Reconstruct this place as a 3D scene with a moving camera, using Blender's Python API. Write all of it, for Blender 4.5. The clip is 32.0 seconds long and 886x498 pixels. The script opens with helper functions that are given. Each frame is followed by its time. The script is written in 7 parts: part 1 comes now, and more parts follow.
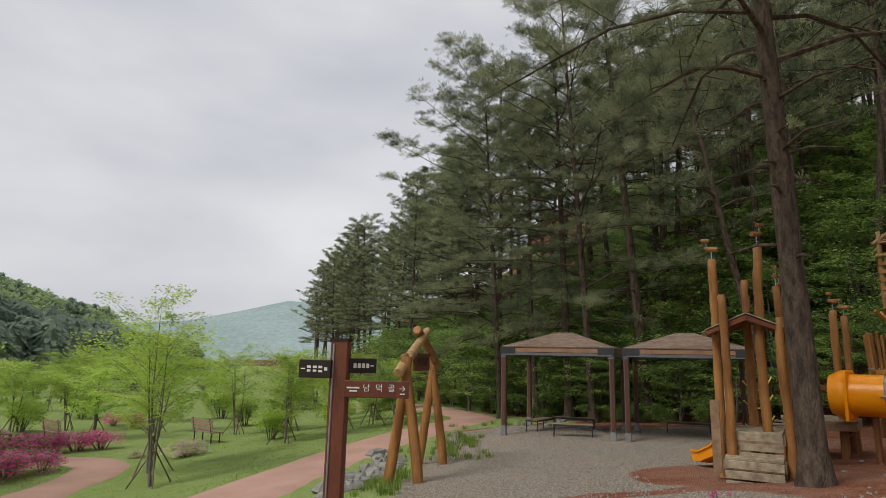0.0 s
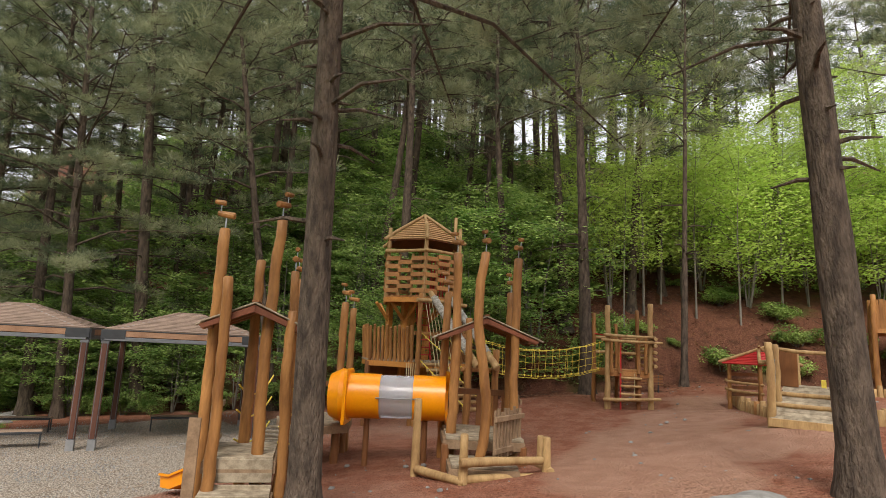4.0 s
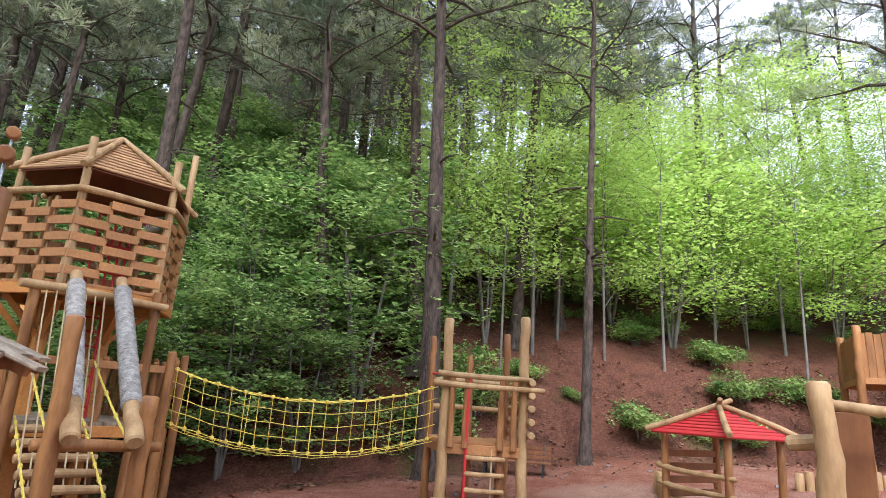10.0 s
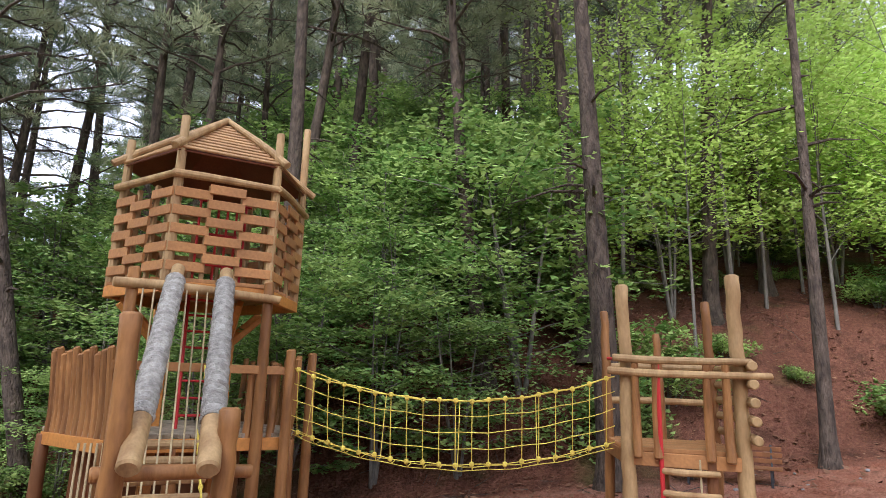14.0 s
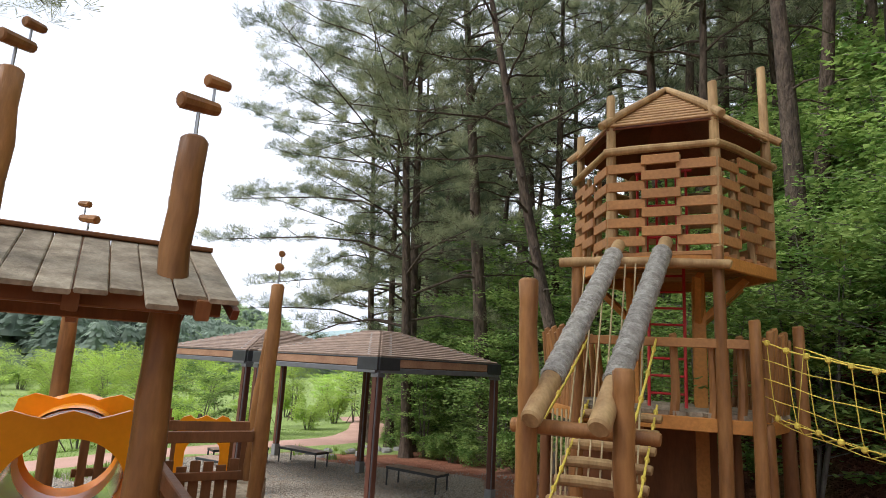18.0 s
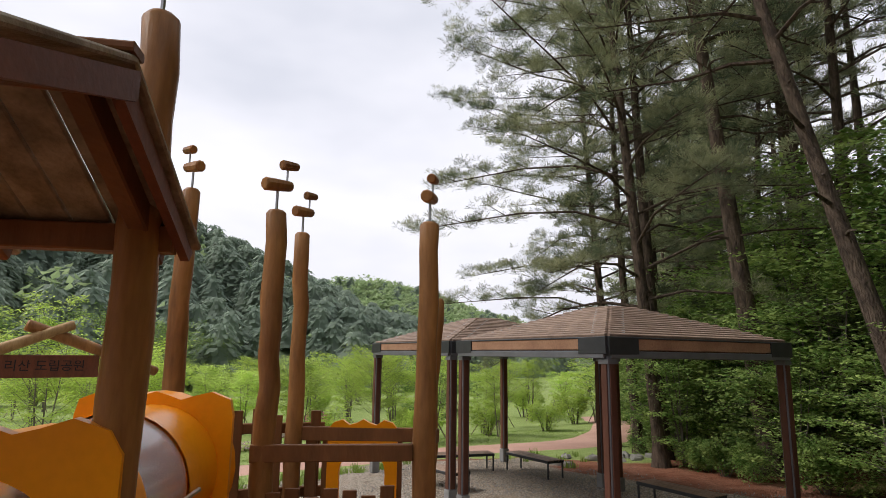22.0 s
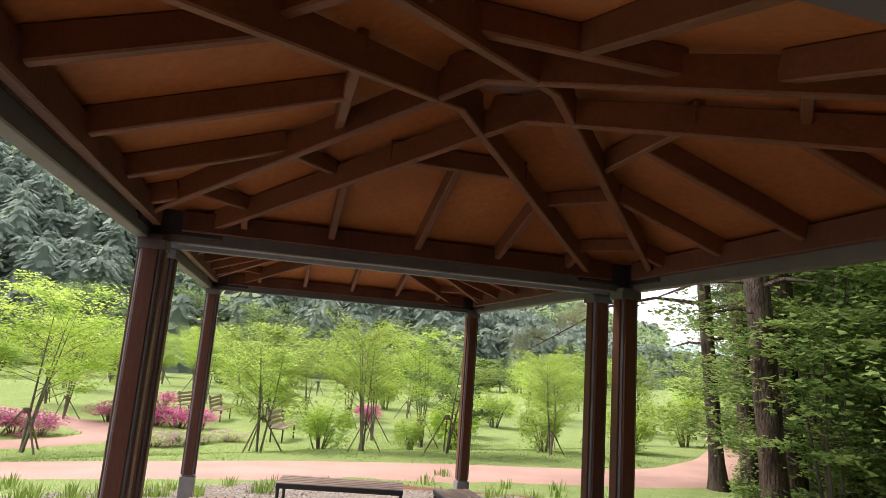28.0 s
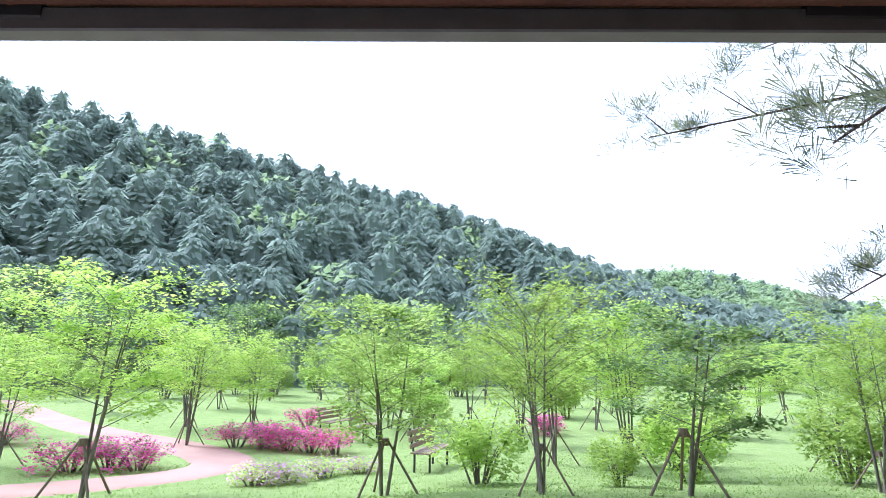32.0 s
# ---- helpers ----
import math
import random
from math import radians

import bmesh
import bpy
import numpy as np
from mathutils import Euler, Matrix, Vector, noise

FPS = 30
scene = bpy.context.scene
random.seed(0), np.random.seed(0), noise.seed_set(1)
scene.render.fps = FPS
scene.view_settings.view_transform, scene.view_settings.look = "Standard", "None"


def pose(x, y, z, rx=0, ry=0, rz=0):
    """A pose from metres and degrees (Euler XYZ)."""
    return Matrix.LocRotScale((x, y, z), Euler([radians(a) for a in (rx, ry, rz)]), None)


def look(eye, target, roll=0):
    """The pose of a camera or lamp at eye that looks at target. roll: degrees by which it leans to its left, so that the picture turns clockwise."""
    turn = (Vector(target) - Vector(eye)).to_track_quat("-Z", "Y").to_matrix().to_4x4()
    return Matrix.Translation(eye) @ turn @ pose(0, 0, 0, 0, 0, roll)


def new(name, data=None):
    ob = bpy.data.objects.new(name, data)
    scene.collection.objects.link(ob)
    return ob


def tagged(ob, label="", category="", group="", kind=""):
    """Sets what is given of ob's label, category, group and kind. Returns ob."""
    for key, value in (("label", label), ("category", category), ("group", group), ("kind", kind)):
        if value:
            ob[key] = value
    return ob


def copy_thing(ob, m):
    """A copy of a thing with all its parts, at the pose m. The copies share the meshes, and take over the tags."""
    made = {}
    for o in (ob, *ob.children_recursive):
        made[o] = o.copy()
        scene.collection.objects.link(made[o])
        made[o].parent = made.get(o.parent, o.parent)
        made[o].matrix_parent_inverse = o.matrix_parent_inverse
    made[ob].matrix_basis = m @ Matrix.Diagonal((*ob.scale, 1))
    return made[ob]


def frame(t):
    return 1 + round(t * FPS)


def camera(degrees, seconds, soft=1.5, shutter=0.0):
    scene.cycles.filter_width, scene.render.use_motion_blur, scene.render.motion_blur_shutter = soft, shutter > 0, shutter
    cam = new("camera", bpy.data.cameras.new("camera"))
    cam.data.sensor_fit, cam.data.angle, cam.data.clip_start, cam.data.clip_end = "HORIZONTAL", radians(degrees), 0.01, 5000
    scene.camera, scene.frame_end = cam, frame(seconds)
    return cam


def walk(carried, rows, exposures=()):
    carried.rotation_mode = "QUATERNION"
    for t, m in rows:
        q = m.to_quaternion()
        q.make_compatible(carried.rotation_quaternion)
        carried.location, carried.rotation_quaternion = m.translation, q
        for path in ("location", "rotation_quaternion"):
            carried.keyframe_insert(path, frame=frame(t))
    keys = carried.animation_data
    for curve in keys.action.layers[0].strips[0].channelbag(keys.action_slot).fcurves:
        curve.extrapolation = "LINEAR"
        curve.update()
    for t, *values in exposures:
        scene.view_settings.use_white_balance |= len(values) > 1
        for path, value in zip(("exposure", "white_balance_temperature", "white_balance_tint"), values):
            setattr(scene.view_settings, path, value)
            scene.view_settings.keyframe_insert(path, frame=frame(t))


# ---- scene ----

cam = camera(73.2, 32.0, soft=0.75)
PATH = [
    (0, (0.152, -1.319, 1.990), (-0.002, 0.641, 2.358), 1.34),
    (0.5, (-0.006, -0.889, 1.925), (-0.048, 1.075, 2.303), 1.20),
    (1, (0.101, -0.417, 2.053), (0.190, 1.547, 2.422), 1.46),
    (1.5, (0.138, -0.040, 2.156), (0.412, 1.906, 2.526), 1.57),
    (2, (0.249, 0.352, 2.212), (0.741, 2.256, 2.576), 1.49),
    (2.5, (0.429, 0.641, 2.190), (1.146, 2.474, 2.548), 1.68),
    (3, (0.659, 0.893, 2.222), (1.587, 2.630, 2.570), 1.94),
    (3.5, (0.966, 1.118, 2.345), (2.072, 2.750, 2.683), 2.26),
    (4, (1.338, 1.288, 2.403), (2.577, 2.824, 2.729), 2.90),
    (4.5, (1.780, 1.475, 2.390), (3.109, 2.935, 2.710), 3.20),
    (6.5, (3.910, 2.372, 2.506), (5.324, 3.749, 2.829), 4.66),
    (7, (4.506, 2.708, 2.516), (5.922, 4.081, 2.850), 4.39),
    (7.5, (5.110, 3.103, 2.520), (6.533, 4.466, 2.857), 4.39),
    (8, (5.703, 3.511, 2.530), (7.138, 4.861, 2.876), 3.68),
    (8.5, (6.363, 3.912, 2.520), (7.799, 5.256, 2.881), 3.44),
    (9, (6.945, 4.352, 2.512), (8.387, 5.677, 2.916), 3.22),
    (9.5, (7.630, 4.680, 2.508), (9.054, 6.005, 2.974), 3.75),
    (10, (8.307, 5.044, 2.496), (9.715, 6.370, 3.007), 3.88),
    (10.5, (8.917, 5.369, 2.478), (10.297, 6.701, 3.044), 4.69),
    (11, (9.235, 5.580, 2.466), (10.602, 6.937, 3.002), 4.74),
    (11.5, (9.294, 5.574, 2.447), (10.622, 6.978, 2.963), 4.95),
    (12, (9.316, 5.590, 2.486), (10.609, 7.040, 2.962), 4.68),
    (12.5, (9.324, 5.667, 2.565), (10.572, 7.167, 3.002), 4.28),
    (13, (9.465, 5.891, 2.618), (10.646, 7.448, 3.043), 3.77),
    (13.5, (9.622, 6.134, 2.635), (10.719, 7.749, 3.068), 2.60),
    (15.5, (9.982, 6.288, 2.507), (10.492, 8.174, 2.935), 1.18),
    (16, (10.155, 6.242, 2.437), (10.493, 8.171, 2.845), 1.28),
    (16.5, (10.415, 6.284, 2.382), (10.517, 8.241, 2.782), 1.95),
    (17, (10.690, 6.328, 2.372), (10.518, 8.282, 2.763), 2.55),
    (17.5, (10.889, 6.424, 2.379), (10.428, 8.332, 2.764), 2.93),
    (18, (11.052, 6.519, 2.380), (10.310, 8.337, 2.759), 3.20),
    (18.5, (11.127, 6.635, 2.385), (10.155, 8.344, 2.751), 3.02),
    (19, (11.107, 6.768, 2.372), (9.963, 8.372, 2.720), 2.29),
    (19.5, (11.019, 6.913, 2.342), (9.759, 8.428, 2.686), 1.88),
    (20, (10.876, 7.095, 2.320), (9.547, 8.551, 2.656), 1.78),
    (20.5, (10.731, 7.406, 2.316), (9.368, 8.830, 2.649), 1.61),
    (21, (10.567, 7.809, 2.316), (9.192, 9.222, 2.649), 1.47),
    (21.5, (10.330, 8.244, 2.289), (8.957, 9.659, 2.627), 0.93),
    (22, (10.074, 8.669, 2.208), (8.704, 10.083, 2.559), 0.79),
    (22.5, (9.780, 9.126, 2.136), (8.414, 10.541, 2.500), 0.87),
    (23, (9.445, 9.629, 2.087), (8.105, 11.064, 2.469), 0.26),
    (23.5, (9.186, 10.219, 2.032), (7.879, 11.679, 2.432), 0.10),
    (24, (8.966, 10.828, 1.958), (7.704, 12.327, 2.363), -0.16),
    (24.5, (8.869, 11.360, 1.889), (7.656, 12.905, 2.265), -0.17),
    (26.5, (8.708, 13.520, 1.668), (7.410, 15.004, 2.000), 2.12),
    (27, (8.448, 14.076, 1.700), (7.022, 15.439, 2.028), 4.79),
    (27.5, (8.115, 14.665, 1.649), (6.567, 15.885, 1.987), 4.09),
    (28, (7.644, 15.122, 1.684), (5.980, 16.178, 2.026), 4.28),
    (28.5, (7.140, 15.564, 1.687), (5.382, 16.453, 2.032), 3.91),
    (29, (6.613, 15.861, 1.660), (4.788, 16.601, 2.010), 3.51),
    (29.5, (6.015, 16.101, 1.564), (4.154, 16.740, 1.922), 2.19),
    (30, (5.317, 16.305, 1.462), (3.441, 16.897, 1.822), 1.49),
    (30.5, (4.558, 16.557, 1.407), (2.676, 17.132, 1.766), 1.11),
    (31, (3.897, 16.878, 1.383), (2.013, 17.447, 1.741), 0.82),
    (31.5, (3.286, 17.218, 1.334), (1.404, 17.792, 1.690), 0.09),
    (32, (2.682, 17.627, 1.233), (0.798, 18.201, 1.578), 0.49),
]
EXPOSURES = [(0.0, -0.08, 6600, 10), (1.0, -0.15, 6700, 10), (2.0, -0.17, 6900, 10), (3.0, 0.14, 7250, 12), (4.0, 0.75, 6750, 12), (4.5, 0.95, 6200, 10), (6.5, 1.75, 5800, 10), (7.5, 1.75, 5700, 10), (9.0, 1.78, 5350, 15), (11.0, 1.35, 5650, 18), (13.0, 1.4, 5650, 18),
             (16.0, 1.36, 5650, 14), (17.5, 1.05, 6000, 12), (19.0, 0.8, 6200, 10), (21.0, 0.35, 6400, 12), (23.0, 0.55, 6600, 15), (24.0, 0.4, 6500, 13), (24.5, 0.35, 6300, 10), (26.5, 0.75, 6300, 10), (28.0, 1.36, 6450, 20), (29.0, 2.05, 5750, 24), (30.0, 2.17, 5200, 29), (31.0, 1.95, 5100, 28), (32.0, 1.72, 5100, 18)]
walk(cam, [(t, look(eye, target, roll)) for t, eye, target, roll in PATH],
     EXPOSURES)

# ---- sky and sun: a bright overcast spring day ----
world = bpy.data.worlds.new("overcast_sky")
scene.world = world
world.use_nodes = True
wn, wl = world.node_tree.nodes, world.node_tree.links
wn.clear()
w_out = wn.new("ShaderNodeOutputWorld")
w_bg = wn.new("ShaderNodeBackground")
w_sky = wn.new("ShaderNodeTexSky")
w_sky.sky_type, w_sky.sun_disc = "NISHITA", False
SUN_UP, SUN_FROM = radians(47), radians(228)
w_sky.sun_elevation, w_sky.sun_rotation = SUN_UP, SUN_FROM
w_sky.dust_density, w_sky.air_density = 6.0, 1.0
w_tc, w_map, w_cloud, w_ramp, w_mix = (wn.new("ShaderNodeTexCoord"), wn.new("ShaderNodeMapping"), wn.new("ShaderNodeTexNoise"),
                                       wn.new("ShaderNodeValToRGB"), wn.new("ShaderNodeMixRGB"))
w_map.inputs["Scale"].default_value = (1.2, 1.2, 3.0)
w_cloud.inputs["Scale"].default_value, w_cloud.inputs["Detail"].default_value = 1.6, 4.0
w_ramp.color_ramp.elements[0].position, w_ramp.color_ramp.elements[0].color = 0.3, (5.7, 6.0, 6.6, 1)
w_ramp.color_ramp.elements[1].position, w_ramp.color_ramp.elements[1].color = 0.72, (8.5, 8.6, 9.0, 1)
w_mix.inputs["Fac"].default_value = 0.92
w_bg.inputs["Strength"].default_value = 0.1
wl.new(w_tc.outputs["Generated"], w_map.inputs["Vector"])
wl.new(w_map.outputs["Vector"], w_cloud.inputs["Vector"])
wl.new(w_cloud.outputs["Fac"], w_ramp.inputs["Fac"])
wl.new(w_sky.outputs["Color"], w_mix.inputs["Color1"])
wl.new(w_ramp.outputs["Color"], w_mix.inputs["Color2"])
wl.new(w_mix.outputs["Color"], w_bg.inputs["Color"])
wl.new(w_bg.outputs["Background"], w_out.inputs["Surface"])
sun = new("sun", bpy.data.lights.new("sun", "SUN"))
sun.data.energy, sun.data.angle, sun.data.color = 1.9, radians(20), (1.0, 0.96, 0.9)
sun.matrix_world = look((0, 0, 40), (-math.cos(SUN_UP) * math.sin(SUN_FROM), -math.cos(SUN_UP) * math.cos(SUN_FROM), 40 - math.sin(SUN_UP)))


# ---- materials ----
def material(name, base, rough=0.75, spots=None, scale=6.0, stretch=(1, 1, 1), mix=0.5, fine=60.0, bump=0.25, metal=0.0, vary=0.12, spec=0.3,
             detail=6.0, lift=0.01, grit=0.3):
    """A procedural surface: a base colour, a second colour in blotches, fine grain, relief, and a shade that differs from piece to piece."""
    m = bpy.data.materials.new(name)
    m.use_nodes = True
    n, l = m.node_tree.nodes, m.node_tree.links
    b = n["Principled BSDF"]
    tc, mp = n.new("ShaderNodeTexCoord"), n.new("ShaderNodeMapping")
    mp.inputs["Scale"].default_value = stretch
    l.new(tc.outputs["Object"], mp.inputs["Vector"])
    big, small = n.new("ShaderNodeTexNoise"), n.new("ShaderNodeTexNoise")
    big.inputs["Scale"].default_value, big.inputs["Detail"].default_value = scale, detail
    small.inputs["Scale"].default_value, small.inputs["Detail"].default_value = fine, 3.0
    l.new(mp.outputs["Vector"], big.inputs["Vector"])
    l.new(mp.outputs["Vector"], small.inputs["Vector"])
    ramp = n.new("ShaderNodeMapRange")
    ramp.inputs["From Min"].default_value, ramp.inputs["From Max"].default_value = 0.36, 0.66
    ramp.inputs["To Max"].default_value = mix
    l.new(big.outputs["Fac"], ramp.inputs["Value"])
    two = n.new("ShaderNodeMixRGB")
    two.inputs["Color1"].default_value = (*base, 1)
    two.inputs["Color2"].default_value = (*(spots or tuple(c * 0.6 for c in base)), 1)
    l.new(ramp.outputs["Result"], two.inputs["Fac"])
    info, hsv = n.new("ShaderNodeObjectInfo"), n.new("ShaderNodeHueSaturation")
    val = n.new("ShaderNodeMapRange")
    val.inputs["To Min"].default_value, val.inputs["To Max"].default_value = 1 - vary, 1 + vary
    l.new(info.outputs["Random"], val.inputs["Value"])
    grain = n.new("ShaderNodeMapRange")
    grain.inputs["To Min"].default_value, grain.inputs["To Max"].default_value = 1 - grit, 1 + grit
    l.new(small.outputs["Fac"], grain.inputs["Value"])
    mul = n.new("ShaderNodeMath")
    mul.operation = "MULTIPLY"
    l.new(val.outputs["Result"], mul.inputs[0])
    l.new(grain.outputs["Result"], mul.inputs[1])
    l.new(mul.outputs["Value"], hsv.inputs["Value"])
    l.new(two.outputs["Color"], hsv.inputs["Color"])
    l.new(hsv.outputs["Color"], b.inputs["Base Color"])
    b.inputs["Roughness"].default_value, b.inputs["Metallic"].default_value = rough, metal
    b.inputs["Specular IOR Level"].default_value = spec
    if bump:
        bp = n.new("ShaderNodeBump")
        bp.inputs["Strength"].default_value, bp.inputs["Distance"].default_value = bump, lift
        add = n.new("ShaderNodeMath")
        l.new(big.outputs["Fac"], add.inputs[0])
        l.new(small.outputs["Fac"], add.inputs[1])
        l.new(add.outputs["Value"], bp.inputs["Height"])
        l.new(bp.outputs["Normal"], b.inputs["Normal"])
    return m


def leaf_material(name, base, other, through_light=0.45, vary=0.25, rough=0.6, clump=1.6):
    """Leaves: thin, lit from behind as well, each clump of its own shade."""
    m = bpy.data.materials.new(name)
    m.use_nodes = True
    n, l = m.node_tree.nodes, m.node_tree.links
    b = n["Principled BSDF"]
    geo, info, two, hsv = n.new("ShaderNodeNewGeometry"), n.new("ShaderNodeObjectInfo"), n.new("ShaderNodeMixRGB"), n.new("ShaderNodeHueSaturation")
    two.inputs["Color1"].default_value, two.inputs["Color2"].default_value = (*base, 1), (*other, 1)
    tc, big, spread, half = n.new("ShaderNodeTexCoord"), n.new("ShaderNodeTexNoise"), n.new("ShaderNodeMapRange"), n.new("ShaderNodeMath")
    big.inputs["Scale"].default_value, big.inputs["Detail"].default_value = clump, 2.0
    spread.inputs["From Min"].default_value, spread.inputs["From Max"].default_value = 0.38, 0.64
    spread.inputs["To Min"].default_value, spread.inputs["To Max"].default_value = -0.25, 0.75
    l.new(tc.outputs["Object"], big.inputs["Vector"])
    l.new(big.outputs["Fac"], spread.inputs["Value"])
    half.operation, half.inputs[1].default_value, half.use_clamp = "MULTIPLY_ADD", 0.5, True
    l.new(geo.outputs["Random Per Island"], half.inputs[0])
    l.new(spread.outputs["Result"], half.inputs[2])
    l.new(half.outputs["Value"], two.inputs["Fac"])
    val = n.new("ShaderNodeMapRange")
    val.inputs["To Min"].default_value, val.inputs["To Max"].default_value = 1 - vary, 1 + vary
    l.new(info.outputs["Random"], val.inputs["Value"])
    l.new(val.outputs["Result"], hsv.inputs["Value"])
    l.new(two.outputs["Color"], hsv.inputs["Color"])
    l.new(hsv.outputs["Color"], b.inputs["Base Color"])
    b.inputs["Roughness"].default_value = rough
    b.inputs["Specular IOR Level"].default_value = 0.2
    tr, mx = n.new("ShaderNodeBsdfTranslucent"), n.new("ShaderNodeMixShader")
    l.new(hsv.outputs["Color"], tr.inputs["Color"])
    mx.inputs["Fac"].default_value = through_light
    out = n["Material Output"]
    l.new(b.outputs["BSDF"], mx.inputs[1])
    l.new(tr.outputs["BSDF"], mx.inputs[2])
    l.new(mx.outputs["Shader"], out.inputs["Surface"])
    return m


LOG = material("stained_log", (0.375, 0.178, 0.057), 0.5, (0.18, 0.076, 0.024), 6, (1, 1, 0.22), 0.95, 40, 0.5)
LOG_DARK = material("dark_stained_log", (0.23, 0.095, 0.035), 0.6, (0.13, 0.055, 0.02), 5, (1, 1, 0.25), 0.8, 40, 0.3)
LOG_PALE = material("sunned_log", (0.44, 0.29, 0.13), 0.6, (0.25, 0.14, 0.055), 7, (1, 1, 0.3), 0.8, 45, 0.35)
ORANGE_WOOD = material("bright_orange_lumber", (0.56, 0.245, 0.055), 0.55, (0.42, 0.17, 0.04), 4, (0.6, 0.6, 0.6), 0.7, 50, 0.25)
FENCEWOOD = material("brown_fence_wood", (0.30, 0.20, 0.12), 0.75, (0.17, 0.105, 0.06), 7, (1, 1, 1), 0.8, 50, 0.35)
LUMBER = material("orange_lumber", (0.43, 0.205, 0.07), 0.6, (0.31, 0.15, 0.058), 4, (0.6, 0.6, 0.6), 0.7, 50, 0.25)
ROOFWOOD = material("roof_slat_wood", (0.46, 0.27, 0.115), 0.65, (0.30, 0.16, 0.07), 5, (1, 1, 1), 0.7, 45, 0.3)
WEATHERED = material("weathered_plank", (0.39, 0.325, 0.23), 0.8, (0.19, 0.15, 0.10), 9, (1, 1, 1), 0.95, 60, 0.5)
UNDERROOF = material("red_brown_board", (0.20, 0.065, 0.03), 0.6, (0.12, 0.04, 0.02), 3, (1, 1, 1), 0.7, 40, 0.2)
PAV_WOOD = material("pavilion_red_brown_wood", (0.13, 0.053, 0.034), 0.5, (0.075, 0.032, 0.022), 4, (1, 1, 0.2), 0.8, 60, 0.25)
PAV_PLY = material("pavilion_ceiling_board", (0.40, 0.150, 0.042), 0.6, (0.26, 0.092, 0.026), 1.6, (1, 1, 1), 0.8, 30, 0.1)
PAV_RAFTER = material("pavilion_rafter_wood", (0.185, 0.078, 0.036), 0.55, (0.12, 0.05, 0.024), 4, (1, 1, 1), 0.7, 50, 0.2)
PAV_METAL = material("dark_grey_steel", (0.055, 0.058, 0.062), 0.45, (0.04, 0.042, 0.045), 8, (1, 1, 1), 0.6, 90, 0.08, 0.3, 0.06, grit=0.07)
PAV_TRIM = material("grey_flashing", (0.30, 0.30, 0.30), 0.5, (0.16, 0.17, 0.18), 6, (1, 1, 1), 0.6, 80, 0.08, 0.3, 0.06, grit=0.07)
PAV_FASCIA = material("pavilion_fascia_wood", (0.36, 0.21, 0.125), 0.65, (0.22, 0.115, 0.068), 3, (1, 1, 1), 0.8, 50, 0.2)
PAV_BEAM = material("grey_eave_steel", (0.17, 0.178, 0.19), 0.5, (0.12, 0.125, 0.132), 6, (1, 1, 1), 0.6, 80, 0.08, 0.3, 0.06, grit=0.07)
PAV_SLAT = material("pavilion_roof_slat", (0.28, 0.20, 0.15), 0.7, (0.18, 0.125, 0.095), 6, (1, 1, 1), 0.8, 50, 0.3)
BENCHWOOD = material("bench_slat", (0.34, 0.24, 0.17), 0.6, (0.22, 0.15, 0.1), 6, (1, 1, 1), 0.7, 60, 0.25)
ORANGE = material("orange_plastic", (0.95, 0.34, 0.004), 0.3, (0.88, 0.29, 0.004), 3, (1, 1, 1), 0.5, 30, 0.06, 0, 0.03, 0.45, grit=0.07)
YELLOW = material("yellow_rope", (0.76, 0.60, 0.10), 0.8, (0.58, 0.43, 0.07), 20, (1, 1, 1), 0.6, 120, 0.3)
CREAM = material("cream_rope", (0.55, 0.45, 0.26), 0.85, (0.4, 0.3, 0.15), 20, (1, 1, 1), 0.6, 120, 0.3)
ROPEWRAP = material("grey_rope_wrap", (0.46, 0.435, 0.375), 0.9, (0.25, 0.23, 0.195), 16, (1, 1, 1), 0.9, 70, 0.9, lift=0.02, grit=0.3)
REDPAINT = material("red_paint", (0.52, 0.03, 0.03), 0.5, (0.36, 0.025, 0.025), 6, (1, 1, 1), 0.6, 60, 0.15, grit=0.07)
STEEL = material("galvanised_steel", (0.42, 0.43, 0.44), 0.35, (0.3, 0.3, 0.31), 8, (1, 1, 1), 0.5, 80, 0.05, 0.9, 0.04, grit=0.07)
BARK = material("pine_bark", (0.128, 0.096, 0.070), 0.95, (0.05, 0.037, 0.028), 14, (1, 1, 0.3), 1.0, 45, 1.0, lift=0.05)
BARK_PALE = material("grey_sapling_bark", (0.20, 0.18, 0.15), 0.9, (0.11, 0.095, 0.08), 9, (1, 1, 0.4), 0.9, 45, 0.6)
STAKE = material("tree_stake", (0.22, 0.165, 0.125), 0.85, (0.09, 0.07, 0.05), 8, (1, 1, 0.4), 0.8, 45, 0.4)
NEEDLE = leaf_material("pine_needles", (0.105, 0.14, 0.08), (0.40, 0.42, 0.24), 0.45, clump=1.1)
# needles across the valley: distance haze is mixed into this pale grey-green
NEEDLE_HAZED = leaf_material("hazed_pine_needles", (0.235, 0.30, 0.235), (0.28, 0.345, 0.265), 0.62, vary=0.08, clump=0.12)
LEAF = leaf_material("broad_leaves", (0.115, 0.215, 0.05), (0.38, 0.50, 0.15), 0.42)
LEAF_BRIGHT = leaf_material("spring_leaves", (0.40, 0.56, 0.11), (0.58, 0.72, 0.20), 0.6)
LEAF_YELLOW = leaf_material("young_tree_leaves", (0.33, 0.47, 0.08), (0.50, 0.62, 0.14), 0.55)
# leaves of the far hill, lightened so the colour carries the haze
LEAF_HAZED = leaf_material("hazed_broad_leaves", (0.28, 0.38, 0.18), (0.38, 0.48, 0.25), 0.5, clump=0.2)
PINK = leaf_material("azalea_blossom", (0.62, 0.04, 0.27), (0.85, 0.22, 0.52), 0.35)
